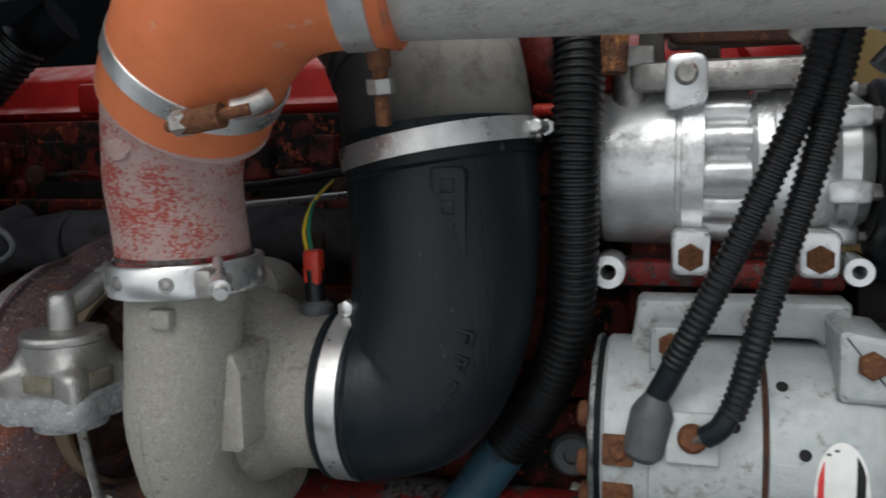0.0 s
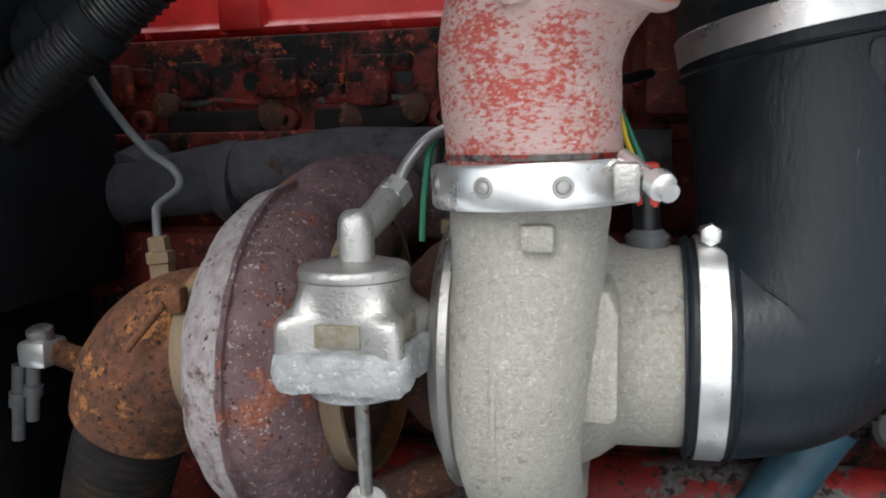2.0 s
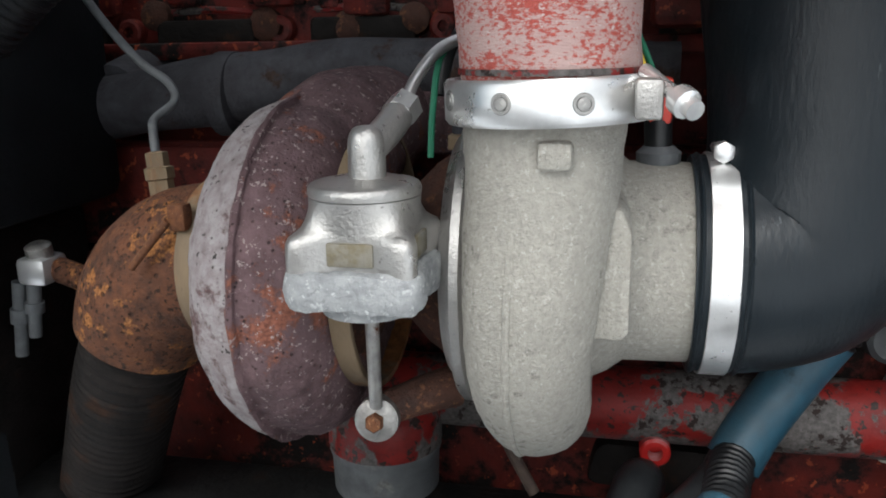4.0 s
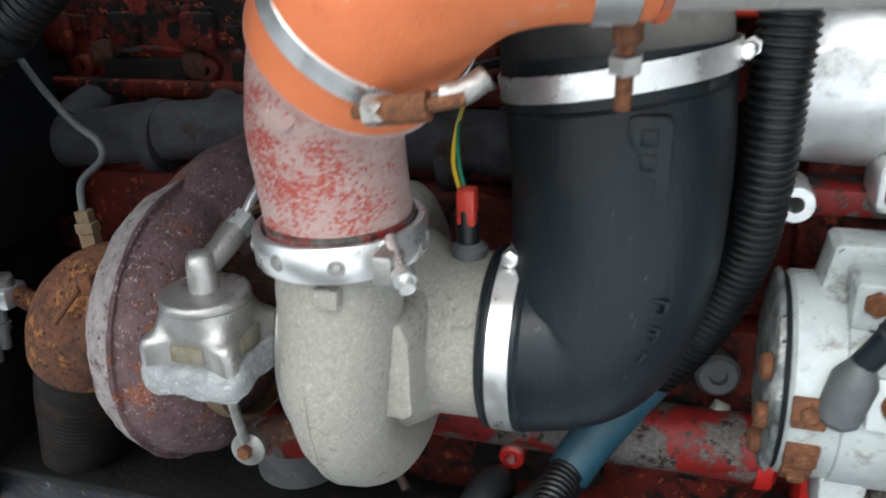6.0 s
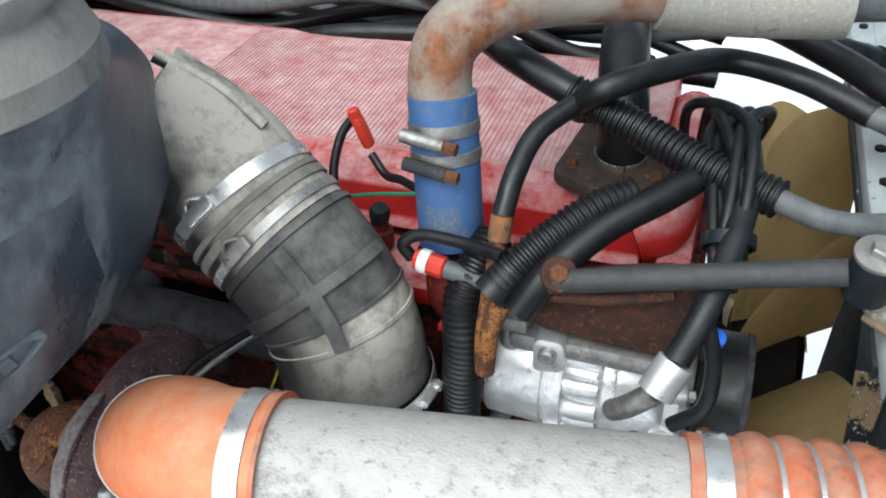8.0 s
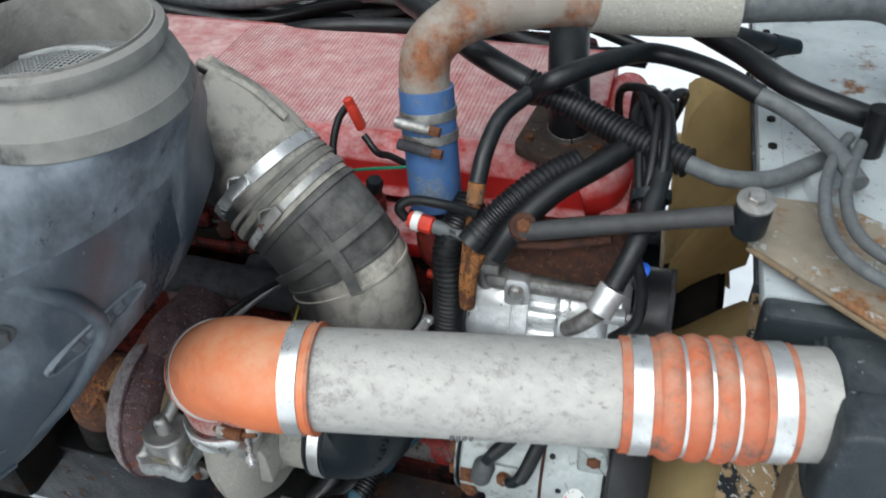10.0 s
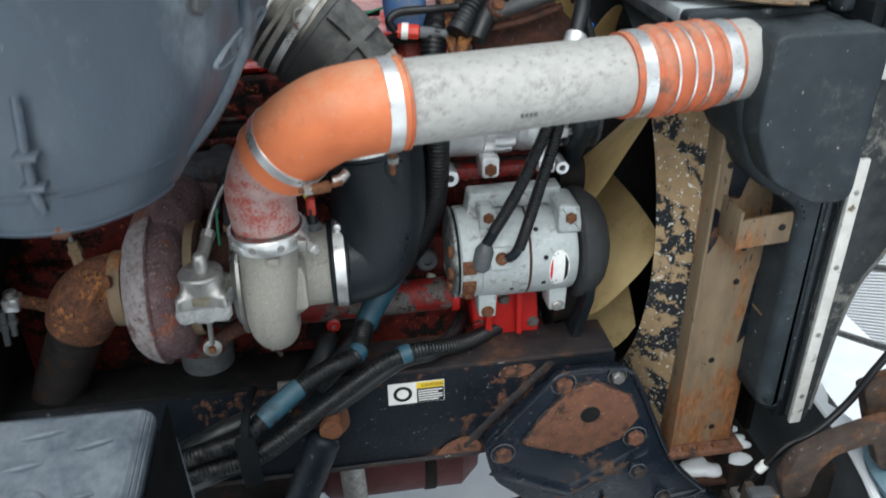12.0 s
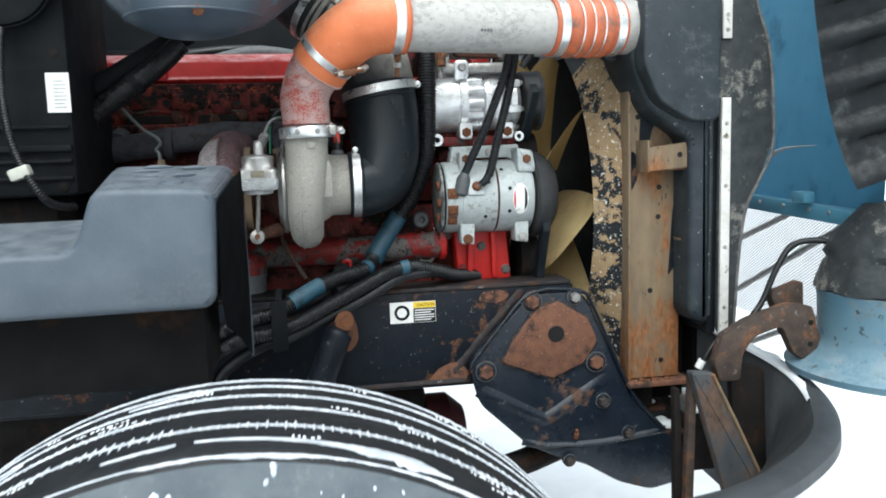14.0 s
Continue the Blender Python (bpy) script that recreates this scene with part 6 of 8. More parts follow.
# oval label bent round the casing


def oval(name, cx, cdeg, rx, rz, lift, mat, parent, lo=-1.0, hi=1.0, label=""):
    bm = bmesh.new()
    rows = []
    for i in range(13):
        s = lo + (hi - lo) * i / 12
        half = rz * math.sqrt(max(0.0, 1 - s * s))
        rows.append([bm.verts.new(on_alt(cx + rx * s, cdeg + math.degrees(half * q / 4 / 0.0795), 0.0795 + lift)[0]) for q in range(-4, 5)])
    for r0, r1 in zip(rows, rows[1:]):
        for q in range(8):
            bm.faces.new((r0[q], r0[q + 1], r1[q + 1], r1[q]))
    bmesh.ops.remove_doubles(bm, verts=bm.verts[:], dist=1e-6)
    return part(name, bm, mat, parent, label)


plate_label = oval("rating_label", 0.286, -3, 0.0175, 0.034, 0.0006, label_white, alternator, label="oval white red and black sticker")
oval("dark_field", 0.286, -3, 0.0155, 0.031, 0.0009, label_black, plate_label, 0.55, 0.92)
oval("red_arc", 0.286, -3, 0.0155, 0.031, 0.0009, label_red, plate_label, -0.98, -0.72)
for x0, d0, d1 in ((0.276, -22, 16), (0.281, -20, 18)):
    bm = bmesh.new()
    q = [on_alt(x0, d0, 0.0806)[0], on_alt(x0 + 0.003, d0, 0.0806)[0], on_alt(x0 + 0.003, d1, 0.0806)[0], on_alt(x0, d1, 0.0806)[0]]
    bm.faces.new([bm.verts.new(v) for v in q])
    part("print_bar", bm, grey_hose, plate_label)

# battery cables
lead_a = thing("battery_cable", (0.16, 0.64, 1.25), "black ribbed cable with grey rubber boot at the alternator", "cable", "cables to the alternator")
part("sleeve", corrugated([(0.268, 0.628, 1.545), (0.255, 0.622, 1.50), (0.235, 0.618, 1.45), (0.212, 0.618, 1.395), (0.190, 0.625, 1.345), (0.176, 0.632, 1.315)], 0.0095, 0.005, 0.0012, 14), conduit_mat, lead_a)
part("tail", tube([(0.178, 0.632, 1.318), (0.172, 0.634, 1.304), (0.166, 0.636, 1.292)], 0.0088, 12), rubber, lead_a)
part("boot", lathe([(0.0, 0.0), (0.001, 0.010), (0.006, 0.0145), (0.036, 0.0150), (0.042, 0.0125), (0.046, 0.010), (0.05, 0.0085)], (0.155, 0.636, 1.244), (0.22, 0.0, 1), 24), grey_plastic, lead_a, "grey rubber terminal boot")
lead_b = thing("battery_cable", (0.2, 0.62, 1.27), "black ribbed cable bolted to the alternator terminal", "cable", "cables to the alternator")
part("sleeve", corrugated([(0.280, 0.632, 1.545), (0.270, 0.625, 1.50), (0.258, 0.620, 1.45), (0.244, 0.618, 1.40), (0.231, 0.618, 1.35), (0.222, 0.622, 1.31), (0.214, 0.622, 1.285)], 0.0095, 0.005, 0.0012, 14), conduit_mat, lead_b)
part("tail", tube([(0.215, 0.622, 1.29), (0.207, 0.622, 1.276), (0.198, 0.625, 1.268)], 0.008, 12), rubber, lead_b)
part("lug", tube([(0.200, 0.625, 1.270), (0.194, 0.629, 1.265), (0.189, 0.632, 1.262)], 0.0065, 12, flat=0.5), dull_steel, lead_b)

# ---- compressor details ----
ACV = Vector(AC)
for k in range(12):
    a = 2 * math.pi * k / 12 + 0.1
    d = Vector((0, math.cos(a), math.sin(a)))
    part("lobe", sweep(bmesh.new(), [ACV + Vector((0.184, 0, 0)) + d * 0.0495, ACV + Vector((0.20, 0, 0)) + d * 0.051, ACV + Vector((0.217, 0, 0)) + d * 0.0495], 0.0105, 14), bright_alu, ac)
for k in range(6):
    a = 2 * math.pi * k / 6 + 0.35
    d = Vector((0, math.cos(a), math.sin(a)))
    part("ear", box(ACV + Vector((0.268, -0.008, -0.008)) + d * 0.054, ACV + Vector((0.297, 0.008, 0.008)) + d * 0.054, 0.004), bright_alu, ac)
    part("through_bolt", hexbolt(ACV + Vector((0.297, 0, 0)) + d * 0.054, X, 0.006, 0.007), dull_steel, ac)
    part("rear_bolt", hexbolt(ACV + Vector((0.106, 0, 0)) + d * 0.05, (-1, 0, 0), 0.006, 0.005), bright_alu, ac)
for x in (0.187, 0.273):
    part("mount_ear", prism(rounded([(x - 0.014, 1.405), (x - 0.013, 1.372), (x + 0.013, 1.372), (x + 0.014, 1.405)], 0.006), 0.672, 0.72, 0.003), bright_alu, ac)
    part("mount_bolt", hexbolt((x, 0.673, 1.386), (0, -1, 0), 0.010, 0.007), rusty_bolt, ac)
part("top_ear", prism(rounded([(0.167, 1.49), (0.168, 1.532), (0.196, 1.532), (0.198, 1.495)], 0.009), 0.68, 0.72, 0.003), bright_alu, ac)
part("top_ear_bolt", lathe([(0, 0.0085), (0.006, 0.0085), (0.008, 0.006), (0.008, 0)], (0.182, 0.680, 1.517), (0, -1, 0), 16), dull_steel, ac)
part("port", tube([(0.142, 0.71, 1.495), (0.142, 0.71, 1.525)], 0.014, 18), dull_steel, ac)
part("port_block", box((0.124, 0.69, 1.524), (0.160, 0.73, 1.540), 0.003), dull_steel, ac)
ac_bracket = thing("compressor_bracket", (0.2, 0.72, 1.36), "red painted bar with a lugged end under the compressor", "bracket")
part("bar", box((0.135, 0.70, 1.358), (0.296, 0.74, 1.378), 0.004), red_chipped, ac_bracket)
part("lug", lathe([(-0.02, 0.006), (-0.02, 0.0125), (0.02, 0.0125), (0.02, 0.006)], (0.128, 0.70, 1.372), (0, -1, 0), 20, close=True), bright_alu, ac_bracket)
part("lug", lathe([(-0.02, 0.005), (-0.02, 0.010), (0.02, 0.010), (0.02, 0.005)], (0.300, 0.70, 1.376), (0, -1, 0), 20, close=True), bright_alu, ac_bracket)
part("plate", box((0.14, 0.742, 1.29), (0.30, 0.80, 1.42), 0.006), red_grimy_deep, ac_bracket)

# the compressor and its bracket sit back against the block
SET_BACK = Matrix.Translation((0.172, 0.071, 1.474)) @ Matrix.Scale(1.08, 4) @ Matrix.Translation((-0.172, -0.071, -1.474))
for unit in (ac, ac_bracket):
    for piece in unit.children_recursive:
        piece.data.transform(SET_BACK)

# ---- caution sticker ----
sticker = thing("caution_sticker", (0.05, 0.648, 0.98), "white caution sticker with yellow header on the frame", "sticker")
part("backing", box((-0.002, 0.6486, 0.976), (0.0965, 0.6499, 1.0215), 0.0), label_white, sticker, smooth=False)
part("header", box((0.048, 0.6478, 1.008), (0.0955, 0.6484, 1.0205), 0.0), label_yellow, sticker, smooth=False)
part("text_field", box((0.048, 0.6478, 0.977), (0.0955, 0.6484, 1.0072), 0.0), label_black, sticker, smooth=False)
part("circle", lathe([(0, 0.0105), (0, 0.0165), (0.0005, 0.0165), (0.0005, 0.0105)], (0.0235, 0.6484, 0.9985), (0, -1, 0), 40, close=True), label_black, sticker)
for k in range(5):
    part("print_bar", box((0.0505, 0.6472, 0.981 + 0.0052 * k), (0.093 - 0.007 * (k % 3 == 0), 0.6477, 0.9832 + 0.0052 * k), 0.0), label_white, sticker, smooth=False)


def lettering(text, size, m, mat, parent, label):
    """Flat letters as a mesh under a thing."""
    cv = bpy.data.curves.new("letters", "FONT")
    cv.body, cv.size, cv.extrude, cv.align_x, cv.align_y = text, size, 0.0002, "CENTER", "CENTER"
    ob = new("letters", cv)
    mesh = bpy.data.meshes.new_from_object(ob.evaluated_get(bpy.context.evaluated_depsgraph_get()))
    bpy.data.objects.remove(ob)
    mesh.transform(m)
    mesh.materials.clear()
    mesh.materials.append(mat)
    o = new("lettering", mesh)
    o.parent = parent
    o.matrix_parent_inverse = Matrix.Translation(-BASE[parent.name])
    return tagged(o, label)


lettering("DOHC", 0.046, Matrix.Translation((-0.345, 0.932, 1.5703)) @ Matrix.Rotation(radians(23.6), 4, "X"), red_paint, engine, "raised red letters DOHC")
lettering("CAUTION", 0.0085, Matrix.Translation((0.075, 0.6474, 1.0142)) @ Matrix.Rotation(radians(90), 4, "X"), label_black, sticker, "black word CAUTION")

# ---- frame details ----
part("rust_patch", prism(rounded([(-0.135, 0.985), (-0.10, 1.01), (-0.075, 0.99), (-0.07, 0.945), (-0.09, 0.92), (-0.125, 0.93)], 0.015), 0.6475, 0.6495, 0.0), rust_plate, rail, "rust bloom round the bolt")
shock = thing("shock_absorber", (-0.2, 0.57, 0.6), "black shock absorber hung from a rusty bolt", "shock absorber")
part("eye", lathe([(-0.03, 0.0), (-0.03, 0.014), (-0.026, 0.019), (0.03, 0.019), (0.03, 0)], (-0.102, 0.60, 1.005), (0, -1, 0), 24), rusty_bolt, shock, "rusty mounting bolt")
part("upper_tube", tube([(-0.108, 0.588, 0.99), (-0.125, 0.58, 0.955), (-0.20, 0.555, 0.78), (-0.25, 0.54, 0.66)], lambda u: 0.012 + 0.016 * min(1, u * 5), 22), black_paint, shock)
tagged(part("steel_bracket", prism([(-0.185, 1.055), (-0.165, 1.055), (-0.168, 0.99), (-0.188, 0.99)], 0.644, 0.6495, 0.001), dull_steel, rail), "worn bare steel tab")
sooty_bolt = material("sooty_bolt", (0.030, 0.029, 0.028), (0.055, 0.045, 0.038), 120, 0.6, 0.3, 0.5, fine=300, rust=(0.12, 0.06, 0.035), rust_at=0.58, rust_scale=90, soft=0.1)
# pad, bolts and ridges of the front bracket
pad = rounded([(0.233, 0.884), (0.256, 0.932), (0.307, 0.995), (0.358, 1.012), (0.425, 0.970), (0.446, 0.919), (0.415, 0.872), (0.343, 0.842)], 0.008, 3)
bm = prism(pad, 0.606, 0.6145, 0.003)
part("raised_pad", bm, rust_plate, bracket, "rough rust-brown raised pad")
part("pad_hole", lathe([(-0.001, 0.0), (-0.001, 0.018), (0.0, 0.0185), (0.0008, 0.0175), (0.0008, 0.0)], (0.352, 0.6058, 0.940), (0, -1, 0), 28), label_black, bracket)
for x, z, r in ((0.300, 1.013, 0.0165), (0.396, 1.018, 0.0125), (0.196, 0.867, 0.0165), (0.444, 0.870, 0.0165), (0.460, 0.780, 0.0125), (0.519, 0.702, 0.0115), (0.381, 0.650, 0.0105)):
    b = part("bolt", lathe([(-0.004, r * 1.45), (0.003, r * 1.4), (0.004, r * 1.2), (0.004, 0)], (x, 0.6145, z), (0, -1, 0), 24), bracket_paint, bracket)
    part("bolt_head", hexbolt((x, 0.6102, z), (0, -1, 0), r * 0.95, 0.011), dull_steel if x == 0.396 else sooty_bolt if z < 0.8 else rust_plate, b)
    part("worn_ring", ring((x, 0.6105, z), (0, -1, 0), r * 1.30, 0.0016, r * 0.09, 28), worn_edge, b)
bead = [(x, 0.6125, z) for x, z in ((0.233, 0.884), (0.256, 0.932), (0.307, 0.995), (0.358, 1.012), (0.425, 0.970), (0.446, 0.919), (0.415, 0.872), (0.343, 0.842), (0.285, 0.862), (0.233, 0.884))]
part("weld_bead", sweep(bmesh.new(), resample([Vector(p).lerp(Vector(q), k / 10) for p, q in zip(bead, bead[1:]) for k in range(10)], 0.004), lambda u: 0.0034 + 0.0012 * math.sin(u * 190) + 0.001 * math.sin(u * 67), 8), flange_rust, bracket)
part("fitting", lathe([(0, 0.006), (0.012, 0.006), (0.013, 0.004), (0.022, 0.004), (0.022, 0)], (0.397, 0.612, 0.700), (0, -0.3, 1), 8), rusty_bolt, bracket, "orange rusty grease fitting")


def ridge(pts, half, height, y):
    """A soft raised ridge along a line on an upright face at depth y."""
    sp = spline([(p[0], y, p[1]) for p in pts], 5)
    bm = bmesh.new()
    rows = []
    for i, p in enumerate(sp):
        t = (sp[min(i + 1, len(sp) - 1)] - sp[max(i - 1, 0)]).normalized()
        side = Vector((-t.z, 0, t.x))
        end = min(1.0, i / 3, (len(sp) - 1 - i) / 3)
        rows.append([bm.verts.new(p + side * (half * s) - Vector((0, height * end * math.cos(s * math.pi / 2) ** 1.2 if abs(s) < 1 else -0.001, 0))) for s in (-1, -0.7, -0.4, 0, 0.4, 0.7, 1)])
    for r0, r1 in zip(rows, rows[1:]):
        for j in range(6):
            bm.faces.new((r0[j], r0[j + 1], r1[j + 1], r1[j]))
    return bm


part("pressed_ridge", ridge([(0.180, 0.828), (0.25, 0.788), (0.312, 0.754), (0.328, 0.748), (0.344, 0.754), (0.40, 0.788), (0.478, 0.836)], 0.018, 0.007, 0.6155), bracket_paint, bracket)
part("pressed_ridge", ridge([(0.275, 0.702), (0.33, 0.688), (0.40, 0.684), (0.48, 0.686), (0.56, 0.694), (0.61, 0.700)], 0.009, 0.007, 0.6155), bracket_paint, bracket)
part("edge_rim", tube([(0.166, 0.612, 0.887), (0.235, 0.612, 0.970), (0.302, 0.612, 1.034), (0.408, 0.612, 1.031), (0.435, 0.612, 1.0), (0.46, 0.612, 0.945), (0.527, 0.612, 0.795), (0.60, 0.612, 0.708)], 0.004, 8, 3), bracket_paint, bracket)
part("rusty_seam", roughen(ridge([(0.118, 0.845), (0.150, 0.878), (0.20, 0.934), (0.250, 0.990), (0.290, 1.034)], 0.010, 0.003, 0.6495), 0.0022, 70), flange_rust, bracket, "ragged rusty weld seam")
part("rust_patch", roughen(prism(rounded([(0.07, 0.838), (0.10, 0.872), (0.14, 0.885), (0.165, 0.862), (0.16, 0.838)], 0.012), 0.6475, 0.6495, 0.0), 0.0006, 80), rust_plate, rail, "rust bloom on the lower edge")
part("rust_patch", prism(rounded([(0.19, 1.012), (0.20, 1.034), (0.245, 1.036), (0.262, 1.022), (0.235, 1.008)], 0.008), 0.6478, 0.6495, 0.0), rust_plate, rail, "rust bloom under the flange")
part("edge_scale", roughen(box((-0.40, 0.6465, 0.836), (0.16, 0.6495, 0.846), 0.001, segs=1), 0.0015, 60), flange_rust, rail, "rust scale along the lower edge")
part("lower_foot", prism(rounded([(0.455, 0.66), (0.65, 0.645), (0.655, 0.585), (0.575, 0.57), (0.52, 0.585)], 0.008), 0.640, 0.72, 0.004), bracket_paint, bracket)

# ---- radiator side channel details ----
part("angle_bracket", prism(rounded([(0.545, 1.285), (0.545, 1.335), (0.640, 1.345), (0.640, 1.292)], 0.004), 0.560, 0.566, 0.001), tan_rust, side_plate)
part("angle_side", box((0.541, 0.560, 1.283), (0.546, 0.622, 1.350), 0.001), tan_rust, side_plate)
part("angle_floor", box((0.546, 0.566, 1.286), (0.638, 0.622, 1.291), 0.001), rust_plate, side_plate)
for x, z, y in ((0.612, 1.318, 0.5595), (0.592, 1.183, 0.6215), (0.594, 1.248, 0.6215), (0.574, 1.02, 0.6215), (0.60, 0.86, 0.6215), (0.545, 1.40, 0.6215), (0.546, 1.45, 0.6215)):
    part("hole", lathe([(-0.001, 0.0), (-0.001, 0.0058), (0.0004, 0.0058), (0.0004, 0)], (x, y, z), (0, -1, 0), 14), label_black, side_plate)
part("tab", prism(rounded([(0.628, 1.138), (0.668, 1.128), (0.664, 1.118), (0.642, 1.117), (0.640, 1.098), (0.632, 1.098)], 0.002), 0.585, 0.625, 0.002), tan_rust, side_plate, "rusty bent tab")
for x in (0.55, 0.58, 0.61):
    part("foot_bolt", hexbolt((x, 0.612, 0.8175), (0, 0, 1), 0.008, 0.006), rusty_bolt, side_plate)
for pts in ([(0.548, 1.345), (0.552, 1.43), (0.585, 1.44), (0.60, 1.405), (0.578, 1.375), (0.570, 1.34)], [(0.530, 1.24), (0.530, 1.33), (0.541, 1.32), (0.545, 1.27)], [(0.615, 1.05), (0.636, 1.08), (0.638, 1.24), (0.626, 1.20), (0.620, 1.11)]):
    part("paint_remnant", roughen(prism(rounded(pts, 0.008, 3), 0.6206, 0.6222, 0.0), 0.0006, 90), black_paint, side_plate, "patch of old black paint")
# tank embossing: an oval and two bars in place of a maker's mark
part("emboss_oval", lathe([(-0.003, 0.016), (0.0012, 0.0165), (0.0012, 0.0185), (-0.003, 0.019)], (0.612, 0.5445, 1.548), (0, -1, 0), 30, close=True), tank_plastic, radiator)
for z in (1.50, 1.47, 1.455):
    part("emboss_bar", box((0.60, 0.5432, z), (0.626, 0.5465, z + 0.006), 0.001), tank_plastic, radiator)

# ---- upper hoses and pipes over the engine ----
water = thing("blue_hose", (0.064, 0.79, 1.6), "bright blue silicone hose with two clamps", "hose")
BT, BB = Vector((0.056, 0.812, 1.742)), Vector((0.070, 0.782, 1.596))
part("sleeve", sweep(bmesh.new(), [BB.lerp(BT, k / 6) for k in range(7)], 0.0325, 32, wall=0.004), blue_sil, water)
BD = (BT - BB).normalized()
for s, yy in ((0.62, -0.012), (0.80, -0.012)):
    c = BB.lerp(BT, s)
    part("clamp_band", ring(c, BD, 0.0327, 0.012, 0.0015), dull_steel, water)
    part("clamp_barrel", tube([c + Vector((-0.028, -0.036, 0.004)), c + Vector((0.014, -0.040, 0.0))], 0.0068, 12), grey_tube if s < 0.7 else dull_steel, water)
    part("clamp_screw", tube([c + Vector((0.014, -0.040, 0.0)), c + Vector((0.026, -0.041, -0.001))], 0.0062, 6), rusty_bolt, water)
rusty = thing("rusty_water_pipe", (0.06, 0.8, 1.7), "rusty bent steel pipe above the blue hose", "pipe")
part("pipe", tube([(0.060, 0.806, 1.71), (0.054, 0.815, 1.76), (0.062, 0.832, 1.79), (0.10, 0.86, 1.812), (0.17, 0.90, 1.815), (0.235, 0.93, 1.81)], 0.0295, 28), material("rusty_grey_pipe", (0.30, 0.27, 0.235), (0.21, 0.17, 0.14), 25, 0.75, 0.2, 0.35, rust=(0.25, 0.095, 0.04), rust_at=0.46, rust_scale=12, soft=0.15), rusty)
part("coupling", tube([(0.23, 0.928, 1.81), (0.30, 0.95, 1.80), (0.39, 0.965, 1.80)], 0.036, 26), cast_alu, rusty, "pale grey coupling sleeve")
part("end_pipe", tube([(0.38, 0.965, 1.80), (0.46, 0.985, 1.80), (0.56, 1.02, 1.79), (0.62, 1.06, 1.73), (0.63, 1.08, 1.64)], 0.022, 24), grey_hose, rusty)
part("lower_flange", lathe([(0, 0.036), (0.010, 0.037), (0.014, 0.033), (0.014, 0)], BB - BD * 0.02, BD, 28), dark_iron, water)
part("lower_pipe", tube([BB - BD * 0.02, BB - BD * 0.06, Vector((0.085, 0.80, 1.50))], 0.028, 20), red_grimy_deep, water)


def hose(name, pts, r, label, mat=None, ribbed=False, group=""):
    t = thing(name, pts[0], label, "hose", group)
    part("sleeve", tube(pts, r, 18), mat or hose_mat, t)
    sp = spline(pts, 8)
    part("end_cuff", sweep(bmesh.new(), sp[-4:], r + 0.002, 18), rubber, t)
    return t


main = thing("heater_hose", (0.3, 0.85, 1.7), "long black hose with grey metal end over the engine", "hose", "hoses over the engine")
part("sleeve", tube([(-0.05, 1.05, 1.745), (0.03, 0.96, 1.752), (0.092, 0.91, 1.742), (0.16, 0.893, 1.716), (0.233, 0.873, 1.694), (0.30, 0.84, 1.682), (0.361, 0.812, 1.678)], 0.0155, 18), hose_mat, main)
part("ribbed_end", corrugated([(0.16, 0.893, 1.716), (0.233, 0.873, 1.694), (0.30, 0.84, 1.682), (0.361, 0.812, 1.678)], 0.0180, 0.0068, 0.0024, 18), conduit_mat, main)
part("metal_end", tube([(0.355, 0.814, 1.678), (0.40, 0.806, 1.668), (0.45, 0.822, 1.662), (0.49, 0.858, 1.66), (0.535, 0.90, 1.662)], 0.0105, 14), grey_hose, main, "grey metal pipe end")
cross = thing("heater_hose", (0.3, 0.95, 1.7), "black hose arching across the fan", "hose", "hoses over the engine")
part("sleeve", tube([(0.17, 0.96, 1.66), (0.165, 0.90, 1.695), (0.197, 0.862, 1.738), (0.25, 0.92, 1.738), (0.30, 0.985, 1.722), (0.37, 0.97, 1.716), (0.434, 0.935, 1.704)], 0.0125, 16), hose_mat, cross)
part("metal_end", tube([(0.430, 0.937, 1.704), (0.47, 0.915, 1.696), (0.51, 0.86, 1.69), (0.535, 0.80, 1.684)], 0.0105, 12), grey_hose, cross, "grey metal pipe end")
hose("heater_hose", [(-0.15, 1.15, 1.70), (0.0, 1.12, 1.735), (0.15, 1.10, 1.745), (0.30, 1.08, 1.735), (0.40, 1.02, 1.72), (0.47, 0.95, 1.71), (0.56, 0.93, 1.69), (0.62, 0.98, 1.65)], 0.014, "black hose running along the top of the engine", group="hoses over the engine")
hose("heater_hose", [(-0.10, 1.22, 1.69), (0.05, 1.20, 1.71), (0.18, 1.18, 1.70), (0.28, 1.16, 1.70), (0.40, 1.15, 1.68), (0.50, 1.20, 1.64)], 0.013, "dark smooth hose at the back of the engine", group="hoses over the engine")

ribh = thing("ribbed_sleeve_hose", (0.16, 0.72, 1.62), "black ribbed sleeve bundle dropping to the compressor", "hose")
part("ribbed", corrugated([(0.138, 0.710, 1.612), (0.165, 0.735, 1.638), (0.205, 0.775, 1.660), (0.24, 0.805, 1.668)], 0.0172, 0.0068, 0.0024, 18), conduit_mat, ribh)
part("smooth", tube([(0.160, 0.700, 1.595), (0.182, 0.720, 1.628), (0.222, 0.765, 1.655), (0.268, 0.81, 1.668), (0.31, 0.87, 1.675), (0.33, 0.95, 1.67)], 0.0145, 16), conduit_mat, ribh)
part("cuff", tube([(0.132, 0.704, 1.604), (0.150, 0.722, 1.624)], 0.0172, 18), hose_mat, ribh)
thin = thing("rusty_thin_pipe", (0.128, 0.68, 1.53), "thin rusty pipes joined to a grey hose", "pipe")
part("hose", tube([(0.128, 0.762, 1.650), (0.132, 0.79, 1.680), (0.142, 0.83, 1.702), (0.168, 0.87, 1.715)], 0.0105, 14), hose_mat, thin)
